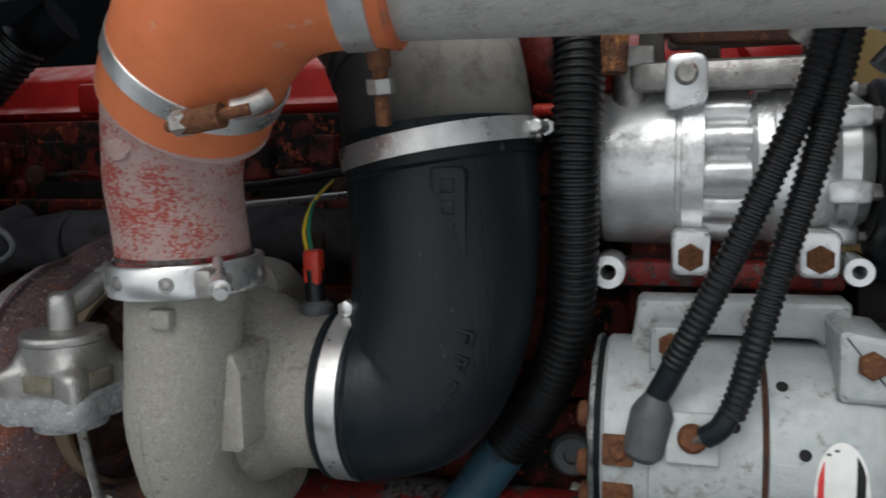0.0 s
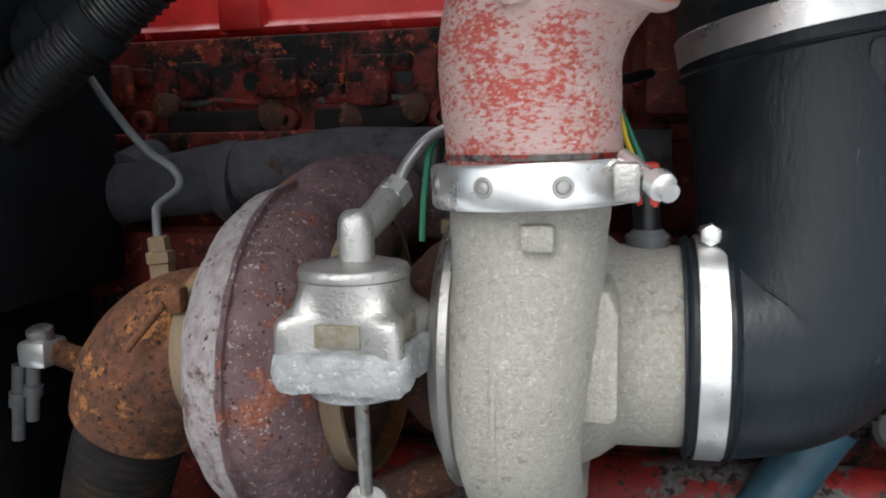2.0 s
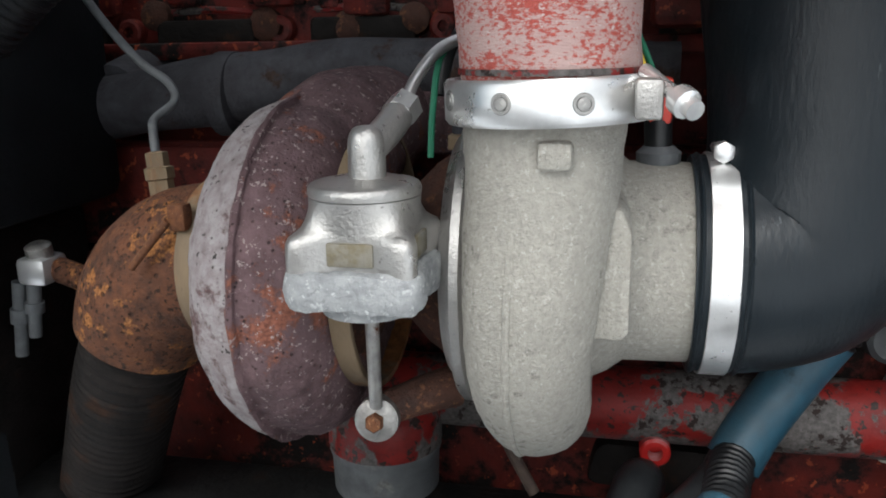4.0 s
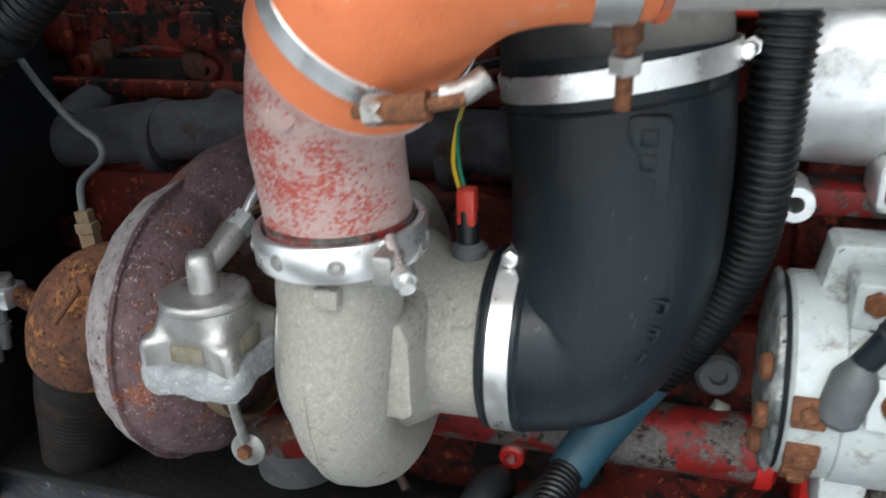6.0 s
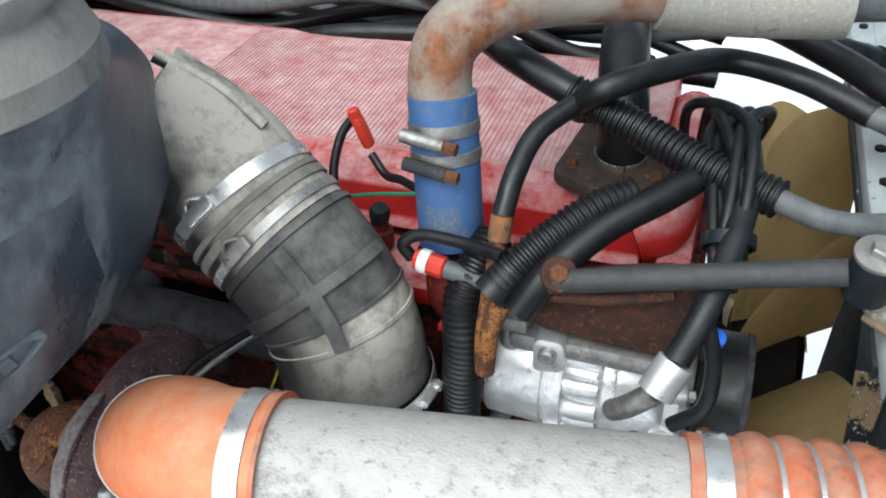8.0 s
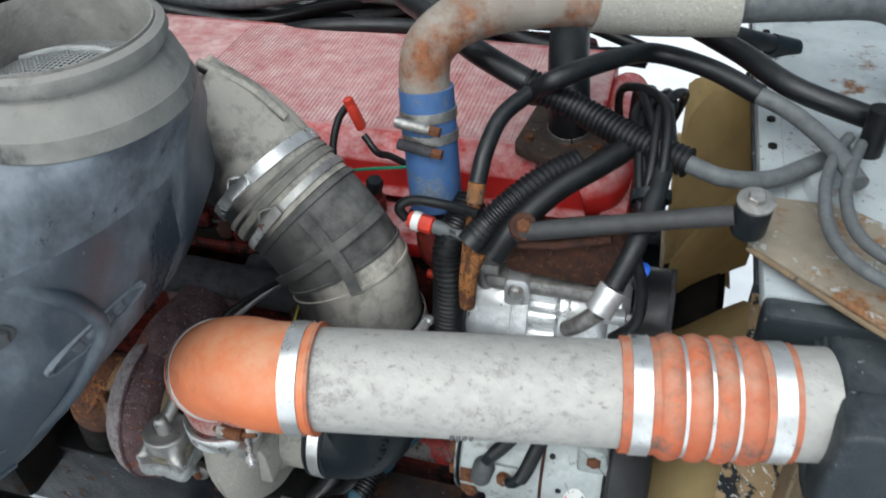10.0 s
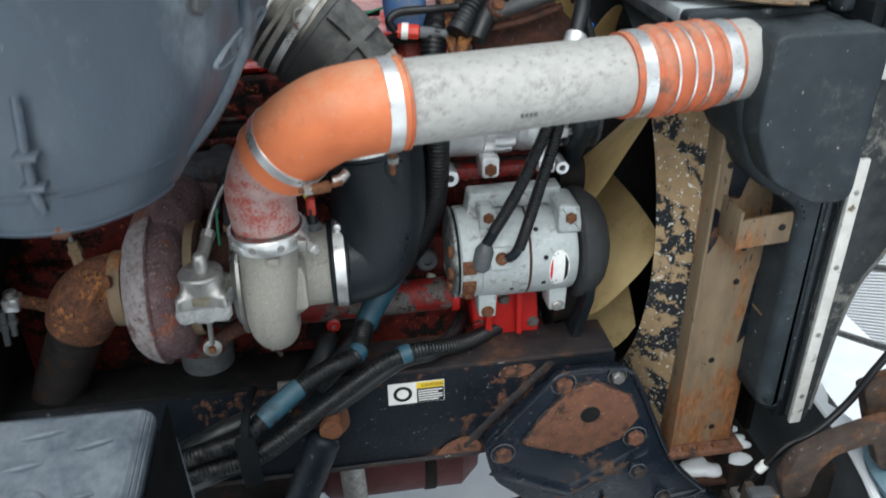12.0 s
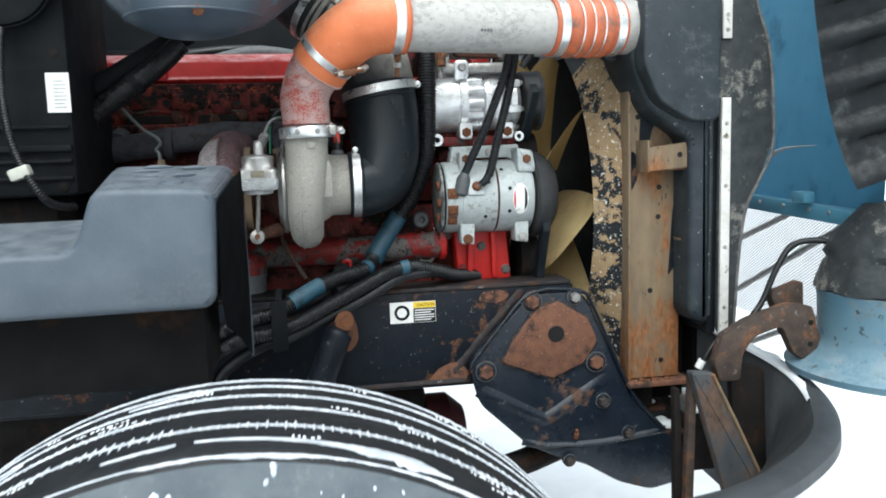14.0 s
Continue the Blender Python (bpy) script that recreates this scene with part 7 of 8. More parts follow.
part("ferrule", tube([(0.127, 0.752, 1.630), (0.128, 0.762, 1.652)], 0.0105, 14), tan_rust, thin)
part("pipe_a", tube([(0.127, 0.755, 1.635), (0.127, 0.735, 1.605), (0.128, 0.712, 1.580), (0.129, 0.695, 1.555), (0.130, 0.69, 1.525)], 0.0085, 14), elbow_rust, thin)
part("pipe_b", tube([(0.150, 0.712, 1.605), (0.142, 0.705, 1.590), (0.134, 0.695, 1.565), (0.131, 0.69, 1.52)], 0.0095, 14), elbow_rust, thin)
sooty_steel = material("sooty_grey_steel", (0.055, 0.056, 0.058), (0.032, 0.032, 0.033), 50, 0.6, 0.2, 0.5, fine=240, rust=(0.16, 0.075, 0.04), rust_at=0.60, rust_scale=40, rust_mod=9, soft=0.1)
strut = thing("torque_strut", (0.3, 0.71, 1.62), "dark steel strut with rubber bushing to the radiator", "strut")
part("rod", tube([(0.185, 0.712, 1.626), (0.25, 0.711, 1.645), (0.34, 0.710, 1.671), (0.408, 0.709, 1.690)], 0.0108, 16), sooty_steel, strut)
part("end_boss", lathe([(-0.018, 0.004), (-0.018, 0.015), (-0.014, 0.0165), (0.014, 0.0165), (0.018, 0.015), (0.018, 0.004)], (0.190, 0.722, 1.626), (0.2, -0.7, 0.7), 26, close=True), rust_iron, strut, "rusty eye")
part("eye_bolt", hexbolt((0.193, 0.710, 1.638), (0.2, -0.7, 0.7), 0.009, 0.007), rusty_bolt, strut)
part("bushing", lathe([(-0.022, 0.0), (-0.022, 0.0165), (-0.018, 0.018), (0.016, 0.018), (0.02, 0.0165), (0.02, 0)], (0.424, 0.709, 1.692), (0, -0.2, 1), 26), rubber, strut, "black rubber bushing")
part("washer", lathe([(0.02, 0.0185), (0.023, 0.0185), (0.024, 0.012), (0.024, 0)], (0.424, 0.709, 1.692), (0, -0.2, 1), 26), dull_steel, strut)
part("nut", hexbolt((0.424, 0.704, 1.7155), (0, -0.2, 1), 0.009, 0.007), dull_steel, strut)
support = thing("strut_support", (0.22, 0.72, 1.53), "rusty brown steel bracket under the strut", "bracket")
part("plate", prism(rounded([(0.150, 1.625), (0.170, 1.545), (0.285, 1.540), (0.320, 1.560), (0.318, 1.600), (0.285, 1.635), (0.20, 1.612)], 0.008), 0.735, 0.760, 0.004), rust_iron, support)
part("flange", tube([(0.148, 0.718, 1.598), (0.18, 0.716, 1.606), (0.235, 0.715, 1.615), (0.29, 0.718, 1.632)], 0.006, 10), rust_iron, support)
part("lower_block", box((0.140, 0.735, 1.508), (0.300, 0.775, 1.532), 0.008), dull_steel, support, "worn grey casting")
part("top_beam", roughen(box((0.168, 0.772, 1.545), (0.300, 0.80, 1.562), 0.005, segs=3), 0.0012, 60), cast_alu, support)
for x in (0.142, 0.186, 0.272):
    part("arm", prism(rounded([(x, 1.512), (x + 0.004, 1.568), (x + 0.022, 1.568), (x + 0.026, 1.512)], 0.003), 0.775, 0.80, 0.003), cast_alu, support)
# suction hose with bright fitting and blue tag
suction = thing("refrigerant_hose", (0.3, 0.68, 1.57), "black hose with bright crimped fitting and blue cap", "hose")
part("hose", tube([(0.300, 0.672, 1.602), (0.315, 0.70, 1.635), (0.328, 0.755, 1.66), (0.335, 0.83, 1.68), (0.325, 0.92, 1.69)], 0.0115, 18), hose_mat, suction)
part("ferrule", tube([(0.288, 0.655, 1.578), (0.294, 0.663, 1.590), (0.300, 0.671, 1.601)], 0.0158, 20), bright_alu, suction)
part("fitting", tube([(0.255, 0.665, 1.535), (0.268, 0.655, 1.555), (0.288, 0.655, 1.578)], 0.010, 14), dull_steel, suction)
part("blue_cap", lathe([(0, 0.008), (0.012, 0.008), (0.014, 0.005), (0.014, 0)], (0.327, 0.708, 1.596), (0.1, -0.4, 1), 16), blue_plastic, suction, "bright blue cap")
part("cap_stem", tube([(0.324, 0.716, 1.57), (0.327, 0.710, 1.598)], 0.006, 10), rubber, suction)
part("thin_tube", tube([(0.318, 0.70, 1.625), (0.330, 0.69, 1.585), (0.328, 0.68, 1.545), (0.305, 0.68, 1.515)], 0.007, 12), hose_mat, suction)
tie2 = thing("cable_bundle", (0.32, 0.86, 1.65), "tangle of black cables strapped together", "cable")
for k in range(5):
    ph = k * 1.3
    part("cable", tube([(0.328 + 0.01 * math.sin(ph), 0.745 + 0.01 * math.cos(ph), 1.63), (0.322 + 0.014 * math.sin(ph + 1), 0.80, 1.675 + 0.012 * math.cos(ph)), (0.31 + 0.016 * math.sin(ph + 2), 0.88, 1.70 + 0.014 * math.cos(ph)), (0.27 + 0.02 * k, 0.98, 1.67), (0.27 + 0.015 * k, 1.06, 1.55)], 0.006, 10), conduit_mat, tie2)
part("strap", ring((0.325, 0.775, 1.652), (-0.1, 0.75, 0.6), 0.021, 0.012, 0.002, 24), rubber, tie2)
# connectors by the valve cover
redp = thing("red_connector", (-0.07, 0.9, 1.6), "bright red sensor plug with black wire loop", "connector")
part("plug", box((-0.087, 0.902, 1.607), (-0.074, 0.918, 1.648), 0.005, turn=Matrix.Rotation(radians(-20), 4, "Y")), red_plastic, redp)
part("head", lathe([(0, 0.0075), (0.012, 0.0075), (0.014, 0.005), (0.014, 0)], (-0.087, 0.911, 1.642), (-0.35, 0, 1), 16), red_plastic, redp)
part("wire", tube([(-0.068, 0.90, 1.605), (-0.045, 0.885, 1.590), (-0.02, 0.87, 1.597), (0.03, 0.83, 1.61)], 0.005, 10), conduit_mat, redp)
part("wire", tube([(-0.09, 0.92, 1.645), (-0.105, 0.905, 1.625), (-0.108, 0.88, 1.595), (-0.10, 0.86, 1.57)], 0.0055, 10), conduit_mat, redp)
solo("green_wire", tube([(-0.085, 0.84, 1.582), (-0.04, 0.835, 1.597), (0.02, 0.83, 1.612), (0.05, 0.83, 1.62)], 0.0022, 8), green_wire_mat, "thin green wire by the valve cover", "wire")
knob = thing("small_valve", (-0.03, 0.84, 1.53), "small black valve on a red stub", "valve")
part("stub", lathe([(0, 0.014), (0.02, 0.014), (0.022, 0.010), (0.035, 0.010)], (-0.032, 0.83, 1.535), (0, 0, 1), 16), red_grimy_deep, knob)
part("knob", lathe([(0, 0.011), (0.012, 0.012), (0.018, 0.009), (0.018, 0)], (-0.032, 0.83, 1.57), (0.2, -0.2, 1), 14), rubber, knob)
oc = thing("orange_connector", (0.07, 0.73, 1.59), "orange and white plug on a grey sensor", "connector")
OD = Vector((1, -0.12, -0.1)).normalized()
part("plug", lathe([(0, 0.0), (0, 0.010), (0.006, 0.011), (0.030, 0.011), (0.032, 0.008)], (0.050, 0.735, 1.605), OD, 8), red_plastic, oc)
part("band", ring((0.060, 0.7338, 1.604), OD, 0.0111, 0.010, 0.001, 16), label_white, oc)
part("sensor", lathe([(0, 0.009), (0.02, 0.009), (0.022, 0.0075), (0.04, 0.0075), (0.04, 0)], (0.082, 0.7312, 1.6018), OD, 14), grey_hose, oc)
part("cable", tube([(0.046, 0.735, 1.605), (0.038, 0.735, 1.620), (0.055, 0.74, 1.630), (0.10, 0.735, 1.633), (0.14, 0.72, 1.638)], 0.0062, 10), conduit_mat, oc)
part("front_shelf", box((-0.12, 0.775, 1.505), (0.20, 0.86, 1.530), 0.006), red_paint, engine, "bright red ledge of the front housing")
part("front_web", box((-0.10, 0.80, 1.42), (0.20, 0.86, 1.505), 0.008), red_grimy_deep, engine)
solo("red_line", tube([(0.06, 0.76, 1.497), (0.10, 0.755, 1.497), (0.15, 0.76, 1.497)], 0.006, 10), red_plastic, "short bright red tube behind the conduit", "pipe")

# refrigerant lines on the radiator's top
for k, pts in enumerate(([(0.535, 0.90, 1.680), (0.512, 0.84, 1.688), (0.497, 0.765, 1.690), (0.50, 0.69, 1.690), (0.535, 0.640, 1.690), (0.60, 0.630, 1.690), (0.70, 0.645, 1.690)],
                         [(0.545, 0.88, 1.684), (0.528, 0.82, 1.692), (0.516, 0.76, 1.692), (0.522, 0.70, 1.692), (0.552, 0.665, 1.692), (0.61, 0.655, 1.692), (0.70, 0.67, 1.692)])):
    solo("refrigerant_line", tube(pts, 0.0066, 14), grey_hose, "grey metal line bent over the radiator top", "pipe", "lines on the radiator")
clipp = thing("line_clip", (0.585, 0.64, 1.655), "small rusty clip holding two grey lines", "clip")
part("clip", box((0.578, 0.618, 1.675), (0.592, 0.675, 1.703), 0.003), dull_steel, clipp)
part("bolt", hexbolt((0.585, 0.646, 1.703), (0, 0, 1), 0.006, 0.010), rusty_bolt, clipp)
part("leg", box((0.580, 0.622, 1.655), (0.590, 0.632, 1.676), 0.002), rust_plate, clipp)
part("mount_boss", tube([(0.56, 0.90, 1.64), (0.56, 0.90, 1.72)], 0.014, 16), conduit_mat, radiator)
part("front_bar", tube([(0.655, 0.66, 1.672), (0.685, 0.85, 1.690), (0.70, 1.2, 1.70)], 0.009, 14), grey_hose, radiator, "grey bar across the front")
part("corner_knuckle", roughen(box((0.655, 0.600, 1.625), (0.70, 0.66, 1.662), 0.014, segs=5), 0.004, 60), tank_plastic, radiator)
part("edge_seal", box((0.6735, 0.556, 0.93), (0.6945, 0.95, 1.655), 0.002), cab_dark, radiator)
part("bead", tube([(0.675, 0.562, 1.61), (0.68, 0.560, 1.45), (0.681, 0.560, 1.2), (0.679, 0.560, 0.97)], 0.006, 10), tank_plastic, radiator)

# ---- fan belt side, core face and condenser seen past the flap ----
part("condenser", box((0.6955, 0.66, 0.80), (0.708, 1.58, 1.62), 0.003), core_mat, radiator)

# ---- flap details ----
for z in (1.38, 1.25, 1.12, 0.99, 1.60, 1.57):
    part("rivet", lathe([(0, 0.0045), (0.0015, 0.004), (0.002, 0)], (0.704, 0.536, z), (0, -1, 0), 12), dull_steel, flap)
part("edge_roll", tube([(0.752, 0.547, 1.715), (0.776, 0.547, 1.62), (0.806, 0.546, 1.52), (0.816, 0.545, 1.34), (0.788, 0.545, 1.265), (0.756, 0.545, 1.20), (0.742, 0.546, 1.10), (0.733, 0.547, 0.95)], 0.0035, 10), worn_edge, flap, "grey worn edge")

# ---- hood, tilted forward ----
bm = bmesh.new()
grid = []
for i in range(13):
    z = 1.205 + 1.3 * i / 12
    row = []
    for j in range(17):
        y = 0.42 + 1.5 * j / 16
        row.append(bm.verts.new((0.985 + 0.10 * (i / 12) ** 1.4 + 0.05 * math.sin(math.pi * j / 16), y, z - 0.03 * (1 - j / 16) + 0.03 * (j / 16))))
    grid.append(row)
for r0, r1 in zip(grid, grid[1:]):
    for j in range(16):
        bm.faces.new((r0[j], r0[j + 1], r1[j + 1], r1[j]))
bmesh.ops.solidify(bm, geom=bm.faces[:], thickness=0.006)
part("inner_panel", bm, blue_paint, hood)
part("panel_seam", tube([(0.995, 0.55, 1.72), (1.01, 0.9, 1.745), (1.03, 1.4, 1.76)], 0.005, 8), blue_paint, hood)
part("lower_lip", prism([(0.42, 1.155), (0.42, 1.19), (1.9, 1.235), (1.9, 1.20)], 0.955, 0.985, 0.003, "yz"), blue_paint, hood, "riveted lower lip")
for y in (0.55, 0.62, 0.72, 0.82, 0.92):
    part("rivet", lathe([(0, 0.0055), (0.003, 0.004), (0.003, 0)], (0.955, y, 1.178 + 0.03 * (y - 0.42)), (-1, 0, 0), 12), dull_steel, hood)
part("clip", box((0.93, 0.60, 1.20), (0.956, 0.65, 1.225), 0.003), blue_paint, hood)
part("peeling_strip", tube([(0.97, 0.86, 1.285), (0.965, 0.80, 1.30), (0.955, 0.74, 1.318), (0.955, 0.68, 1.325), (0.955, 0.60, 1.328)], lambda u: 0.003 + 0.006 * math.sin(math.pi * u), 8, flat=0.3), aged_white, hood, "curled pale strip of peeled tape")
# wire screen of the grille
bm = bmesh.new()


def wire(bm, a, b, w):
    a, b = Vector(a), Vector(b)
    d = (b - a).normalized()
    side = d.cross(Vector((1, 0, 0))).normalized() * w
    q = [bm.verts.new(v) for v in (a - side, a + side, b + side, b - side)]
    bm.faces.new(q)


Y0, Y1, Z0, Z1 = 0.45, 1.55, 0.86, 1.17
step = 0.0135
k = 0
span = (Z1 - Z0) * 1.7
y = Y0 - span
while y < Y1:
    for s in (1, -1):
        ya, yb = (y, y + span) if s > 0 else (y + span, y)
        za, zb = Z0, Z1
        if min(ya, yb) < Y0 or max(ya, yb) > Y1:
            ca, cb = max(Y0, min(Y1, ya)), max(Y0, min(Y1, yb))
            za, zb = Z0 + (Z1 - Z0) * (ca - ya) / (yb - ya), Z0 + (Z1 - Z0) * (cb - ya) / (yb - ya)
            ya, yb = ca, cb
        if abs(ya - yb) > 0.01:
            wire(bm, (1.06, ya, za), (1.06 + 0.0005 * s, yb, zb), 0.0011)
    y += step
tagged(part("grille_screen", bm, material("screen_wire", (0.5, 0.52, 0.53), (0.4, 0.42, 0.43), 40, 0.5, 0.4, 0.0), hood, "fine expanded wire screen", False), kind="stuff")
for a, b in (((1.04, 1.12, 1.045), (1.04, 0.80, 1.165)), ((1.04, 1.12, 0.895), (1.04, 0.58, 1.16)), ((1.04, 1.0, 0.78), (1.04, 0.5, 1.0))):
    part("grille_rod", sweep(bmesh.new(), [Vector(a), (Vector(a) + Vector(b)) / 2, Vector(b)], 0.008, 10), dull_steel, hood)
liner_black = material("ribbed_liner_plastic", (0.012, 0.015, 0.018), (0.024, 0.028, 0.032), 30, 0.55, 0.0, 0.4, fine=200, rust=(0.12, 0.13, 0.135), rust_at=0.585, rust_scale=30, rust_mod=6, rust_mod_amount=0.8, soft=0.15, dust=(0.20, 0.205, 0.21), dust_amount=0.6, dust_lo=0.1, spec=0.3)
# headlight bucket and ribbed fender liner of the hood
part("headlight_bucket", lathe([(0.86, 0.10), (0.868, 0.212), (0.882, 0.216), (0.897, 0.19), (0.915, 0.165), (0.945, 0.152), (1.02, 0.155), (1.035, 0.158)], (1.015, 0.40, 0), (0, 0, 1), 48), bucket_blue, hood, "scuffed blue headlight bucket")
part("bucket_cover", roughen(lathe([(1.030, 0.150), (1.036, 0.163), (1.055, 0.160), (1.075, 0.148), (1.10, 0.138), (1.115, 0.142), (1.14, 0.128), (1.18, 0.105), (1.21, 0.08)], (1.015, 0.40, 0), (0, 0, 1), 64), 0.016, 11), flap_rubber, hood, "dark moulded cover")
bm = bmesh.new()
grid = []
for i in range(110):
    u = i / 109
    row = []
    for j in range(9):
        v = j / 8
        x = 0.765 + 0.085 * (1 - u) ** 1.5 + 0.30 * v
        z = 1.245 + 0.55 * u + 0.10 * v
        bump = 0.026 * max(0, math.sin(u * 2 * math.pi * 6.5 + v * 1.2)) ** 0.6 * min(1, max(0, v - 0.06) * 7)
        row.append(bm.verts.new((x, 0.37 - bump - 0.08 * v * v - 0.05 * (1 - u) ** 6, z)))
    grid.append(row)
for r0, r1 in zip(grid, grid[1:]):
    for j in range(8):
        bm.faces.new((r0[j], r0[j + 1], r1[j + 1], r1[j]))
bmesh.ops.solidify(bm, geom=bm.faces[:], thickness=0.006)
part("fender_liner", bm, liner_black, hood, "black ribbed fender liner")

# ---- bumper and front end ----
bumper = thing("bumper", (0.7, 0.3, 0.5), "dark curved steel bumper with snow on its rim", "bumper")
rim_path = [(0.86, 1.5, 0.86), (0.86, 1.0, 0.86), (0.85, 0.70, 0.858), (0.835, 0.52, 0.856), (0.80, 0.38, 0.854), (0.735, 0.24, 0.852), (0.65, 0.13, 0.85), (0.52, 0.03, 0.85), (0.42, -0.02, 0.85), (0.33, -0.045, 0.85)]
sp = spline(rim_path, 8)
bm = bmesh.new()
rows = []
for i, p in enumerate(sp):
    t = (sp[min(i + 1, len(sp) - 1)] - sp[max(i - 1, 0)]).normalized()
    out = Vector((-t.y, t.x, 0)).normalized()
    tuck = 0.30 * max(0.0, min(1.0, (0.50 - p.y) / 0.35))
    rows.append([bm.verts.new(p + out * a + Vector((0, 0, b))) for a, b in ((-0.045 - tuck, -0.36), (-0.022, -0.012), (-0.016, -0.002), (0.0, 0.003), (0.018, 0.0), (0.028, -0.010), (0.029, -0.030), (0.012 - 0.05 * tuck, -0.056), (-0.02 - tuck, -0.36))])
for r0, r1 in zip(rows, rows[1:]):
    for j in range(8):
        bm.faces.new((r0[j], r0[j + 1], r1[j + 1], r1[j]))
part("shell", bm, material("weathered_bumper", (0.052, 0.058, 0.063), (0.034, 0.038, 0.042), 10, 0.55, 0.2, 0.25, rust=(0.12, 0.07, 0.045), rust_at=0.66), bumper)
bm = bmesh.new()
rows = []
for i, p in enumerate(sp[8:38]):
    j = i + 8
    t = (sp[min(j + 1, len(sp) - 1)] - sp[max(j - 1, 0)]).normalized()
    out = Vector((-t.y, t.x, 0)).normalized()
    w = 0.023 * max(0.12, 0.95 + 0.7 * noise.noise(Vector((i * 0.45, 3, 1)))) * max(0.1, 1.0 - max(0, i - 14) / 15)
    rows.append([bm.verts.new(p + out * a + Vector((0, 0, b))) for a, b in ((-0.021, 0.0005), (-0.018, 0.006), (-0.018 + w, 0.008), (-0.016 + 1.6 * w, 0.0008))])
for r0, r1 in zip(rows, rows[1:]):
    for j in range(3):
        bm.faces.new((r0[j], r0[j + 1], r1[j + 1], r1[j]))
part("snow_ridge", bm, snow_mat, bumper, "ridge of white snow on the rim")
hook = thing("tow_bracket", (0.75, 0.45, 0.88), "rusty brown steel tow bracket", "bracket")
part("arm", prism(rounded([(0.628, 0.900), (0.645, 0.955), (0.70, 0.985), (0.79, 1.012), (0.842, 1.004), (0.870, 0.905), (0.838, 0.882), (0.802, 0.908), (0.775, 0.966), (0.715, 0.948), (0.69, 0.915), (0.685, 0.86), (0.64, 0.86)], 0.010), 0.432, 0.458, 0.003), brown_iron, hook)
part("back_plate", prism(rounded([(0.79, 1.02), (0.865, 1.045), (0.87, 0.93), (0.83, 0.92)], 0.01), 0.50, 0.53, 0.003), brown_iron, hook)
for z in (0.97, 0.925):
    part("bolt_hole", lathe([(-0.001, 0), (-0.001, 0.006), (0.0005, 0.006), (0.0005, 0)], (0.838, 0.4318, z), (0, -1, 0), 12), label_black, hook)
brace_paint = material("worn_brace_paint", (0.040, 0.046, 0.052), (0.075, 0.082, 0.088), 14, 0.6, 0.0, 0.5, fine=180, rust=(0.115, 0.072, 0.050), rust_at=0.50, rust_scale=14, rust_mod=5, rust_mod_amount=0.9, soft=0.14, stretch=(1, 1, 0.5), specks=(0.02, 0.02, 0.02), specks_at=0.62, specks_scale=50)
brace = thing("bumper_brace", (0.66, 0.44, 0.5), "dark steel diagonal brace with rusty edges", "brace")
part("bar", prism(rounded([(0.575, 0.886), (0.622, 0.882), (0.738, 0.643), (0.80, 0.50), (0.70, 0.50), (0.654, 0.621)], 0.004), 0.425, 0.450, 0.003), brace_paint, brace)
part("rusty_edge", tube([(0.620, 0.4245, 0.880), (0.68, 0.4245, 0.760), (0.736, 0.4245, 0.643), (0.79, 0.4245, 0.52)], 0.004, 8), tan_rust, brace)
part("rear_leaf", prism([(0.585, 0.875), (0.600, 0.875), (0.592, 0.50), (0.572, 0.50)], 0.45, 0.47, 0.002), brown_iron, brace)
part("side_leaf", prism([(0.560, 0.84), (0.572, 0.84), (0.588, 0.50), (0.565, 0.50)], 0.47, 0.49, 0.002), dark_iron, brace)
cradle = thing("front_crossmember", (0.75, 0.9, 0.6), "rusty dark crossmember behind the bumper", "crossmember")
part("beam", box((0.67, 0.64, 0.58), (0.76, 1.55, 0.72), 0.01), dark_iron, cradle)
part("engine_mount_beam", box((0.33, 0.745, 0.74), (0.60, 1.42, 0.86), 0.015), dark_iron, cradle)
part("gusset", box((0.41, 0.66, 0.74), (0.60, 0.744, 0.80), 0.006), dark_iron, cradle)
part("end_plate", prism(rounded([(0.690, 0.88), (0.77, 0.87), (0.785, 0.55), (0.72, 0.55)], 0.02), 0.485, 0.505, 0.003), dark_iron, cradle)
part("ledge", box((0.55, 0.645, 0.672), (0.70, 0.74, 0.684), 0.003), rust_iron, cradle, "rusty ledge carrying snow")
part("shelf", box((0.50, 0.68, 0.72), (0.64, 0.95, 0.735), 0.003), rust_iron, cradle, "rusty shelf under the radiator")
wire_a = thing("marker_cable", (0.63, 0.5, 0.88), "black cable with white tape crossing to the hood", "cable")
part("cable", tube([(0.605, 0.505, 0.80), (0.613, 0.495, 0.845), (0.633, 0.485, 0.895), (0.660, 0.485, 0.93), (0.71, 0.49, 0.948), (0.766, 0.50, 0.998), (0.80, 0.50, 1.07), (0.835, 0.50, 1.12), (0.88, 0.48, 1.132), (0.93, 0.44, 1.12)], 0.0065, 12), conduit_mat, wire_a)
part("white_tape", tube([(0.622, 0.489, 0.876), (0.630, 0.486, 0.893)], 0.0085, 12), label_white, wire_a)
part("plug", box((0.592, 0.485, 0.780), (0.618, 0.515, 0.815), 0.004), dull_steel, wire_a)
rng = random.Random(11)
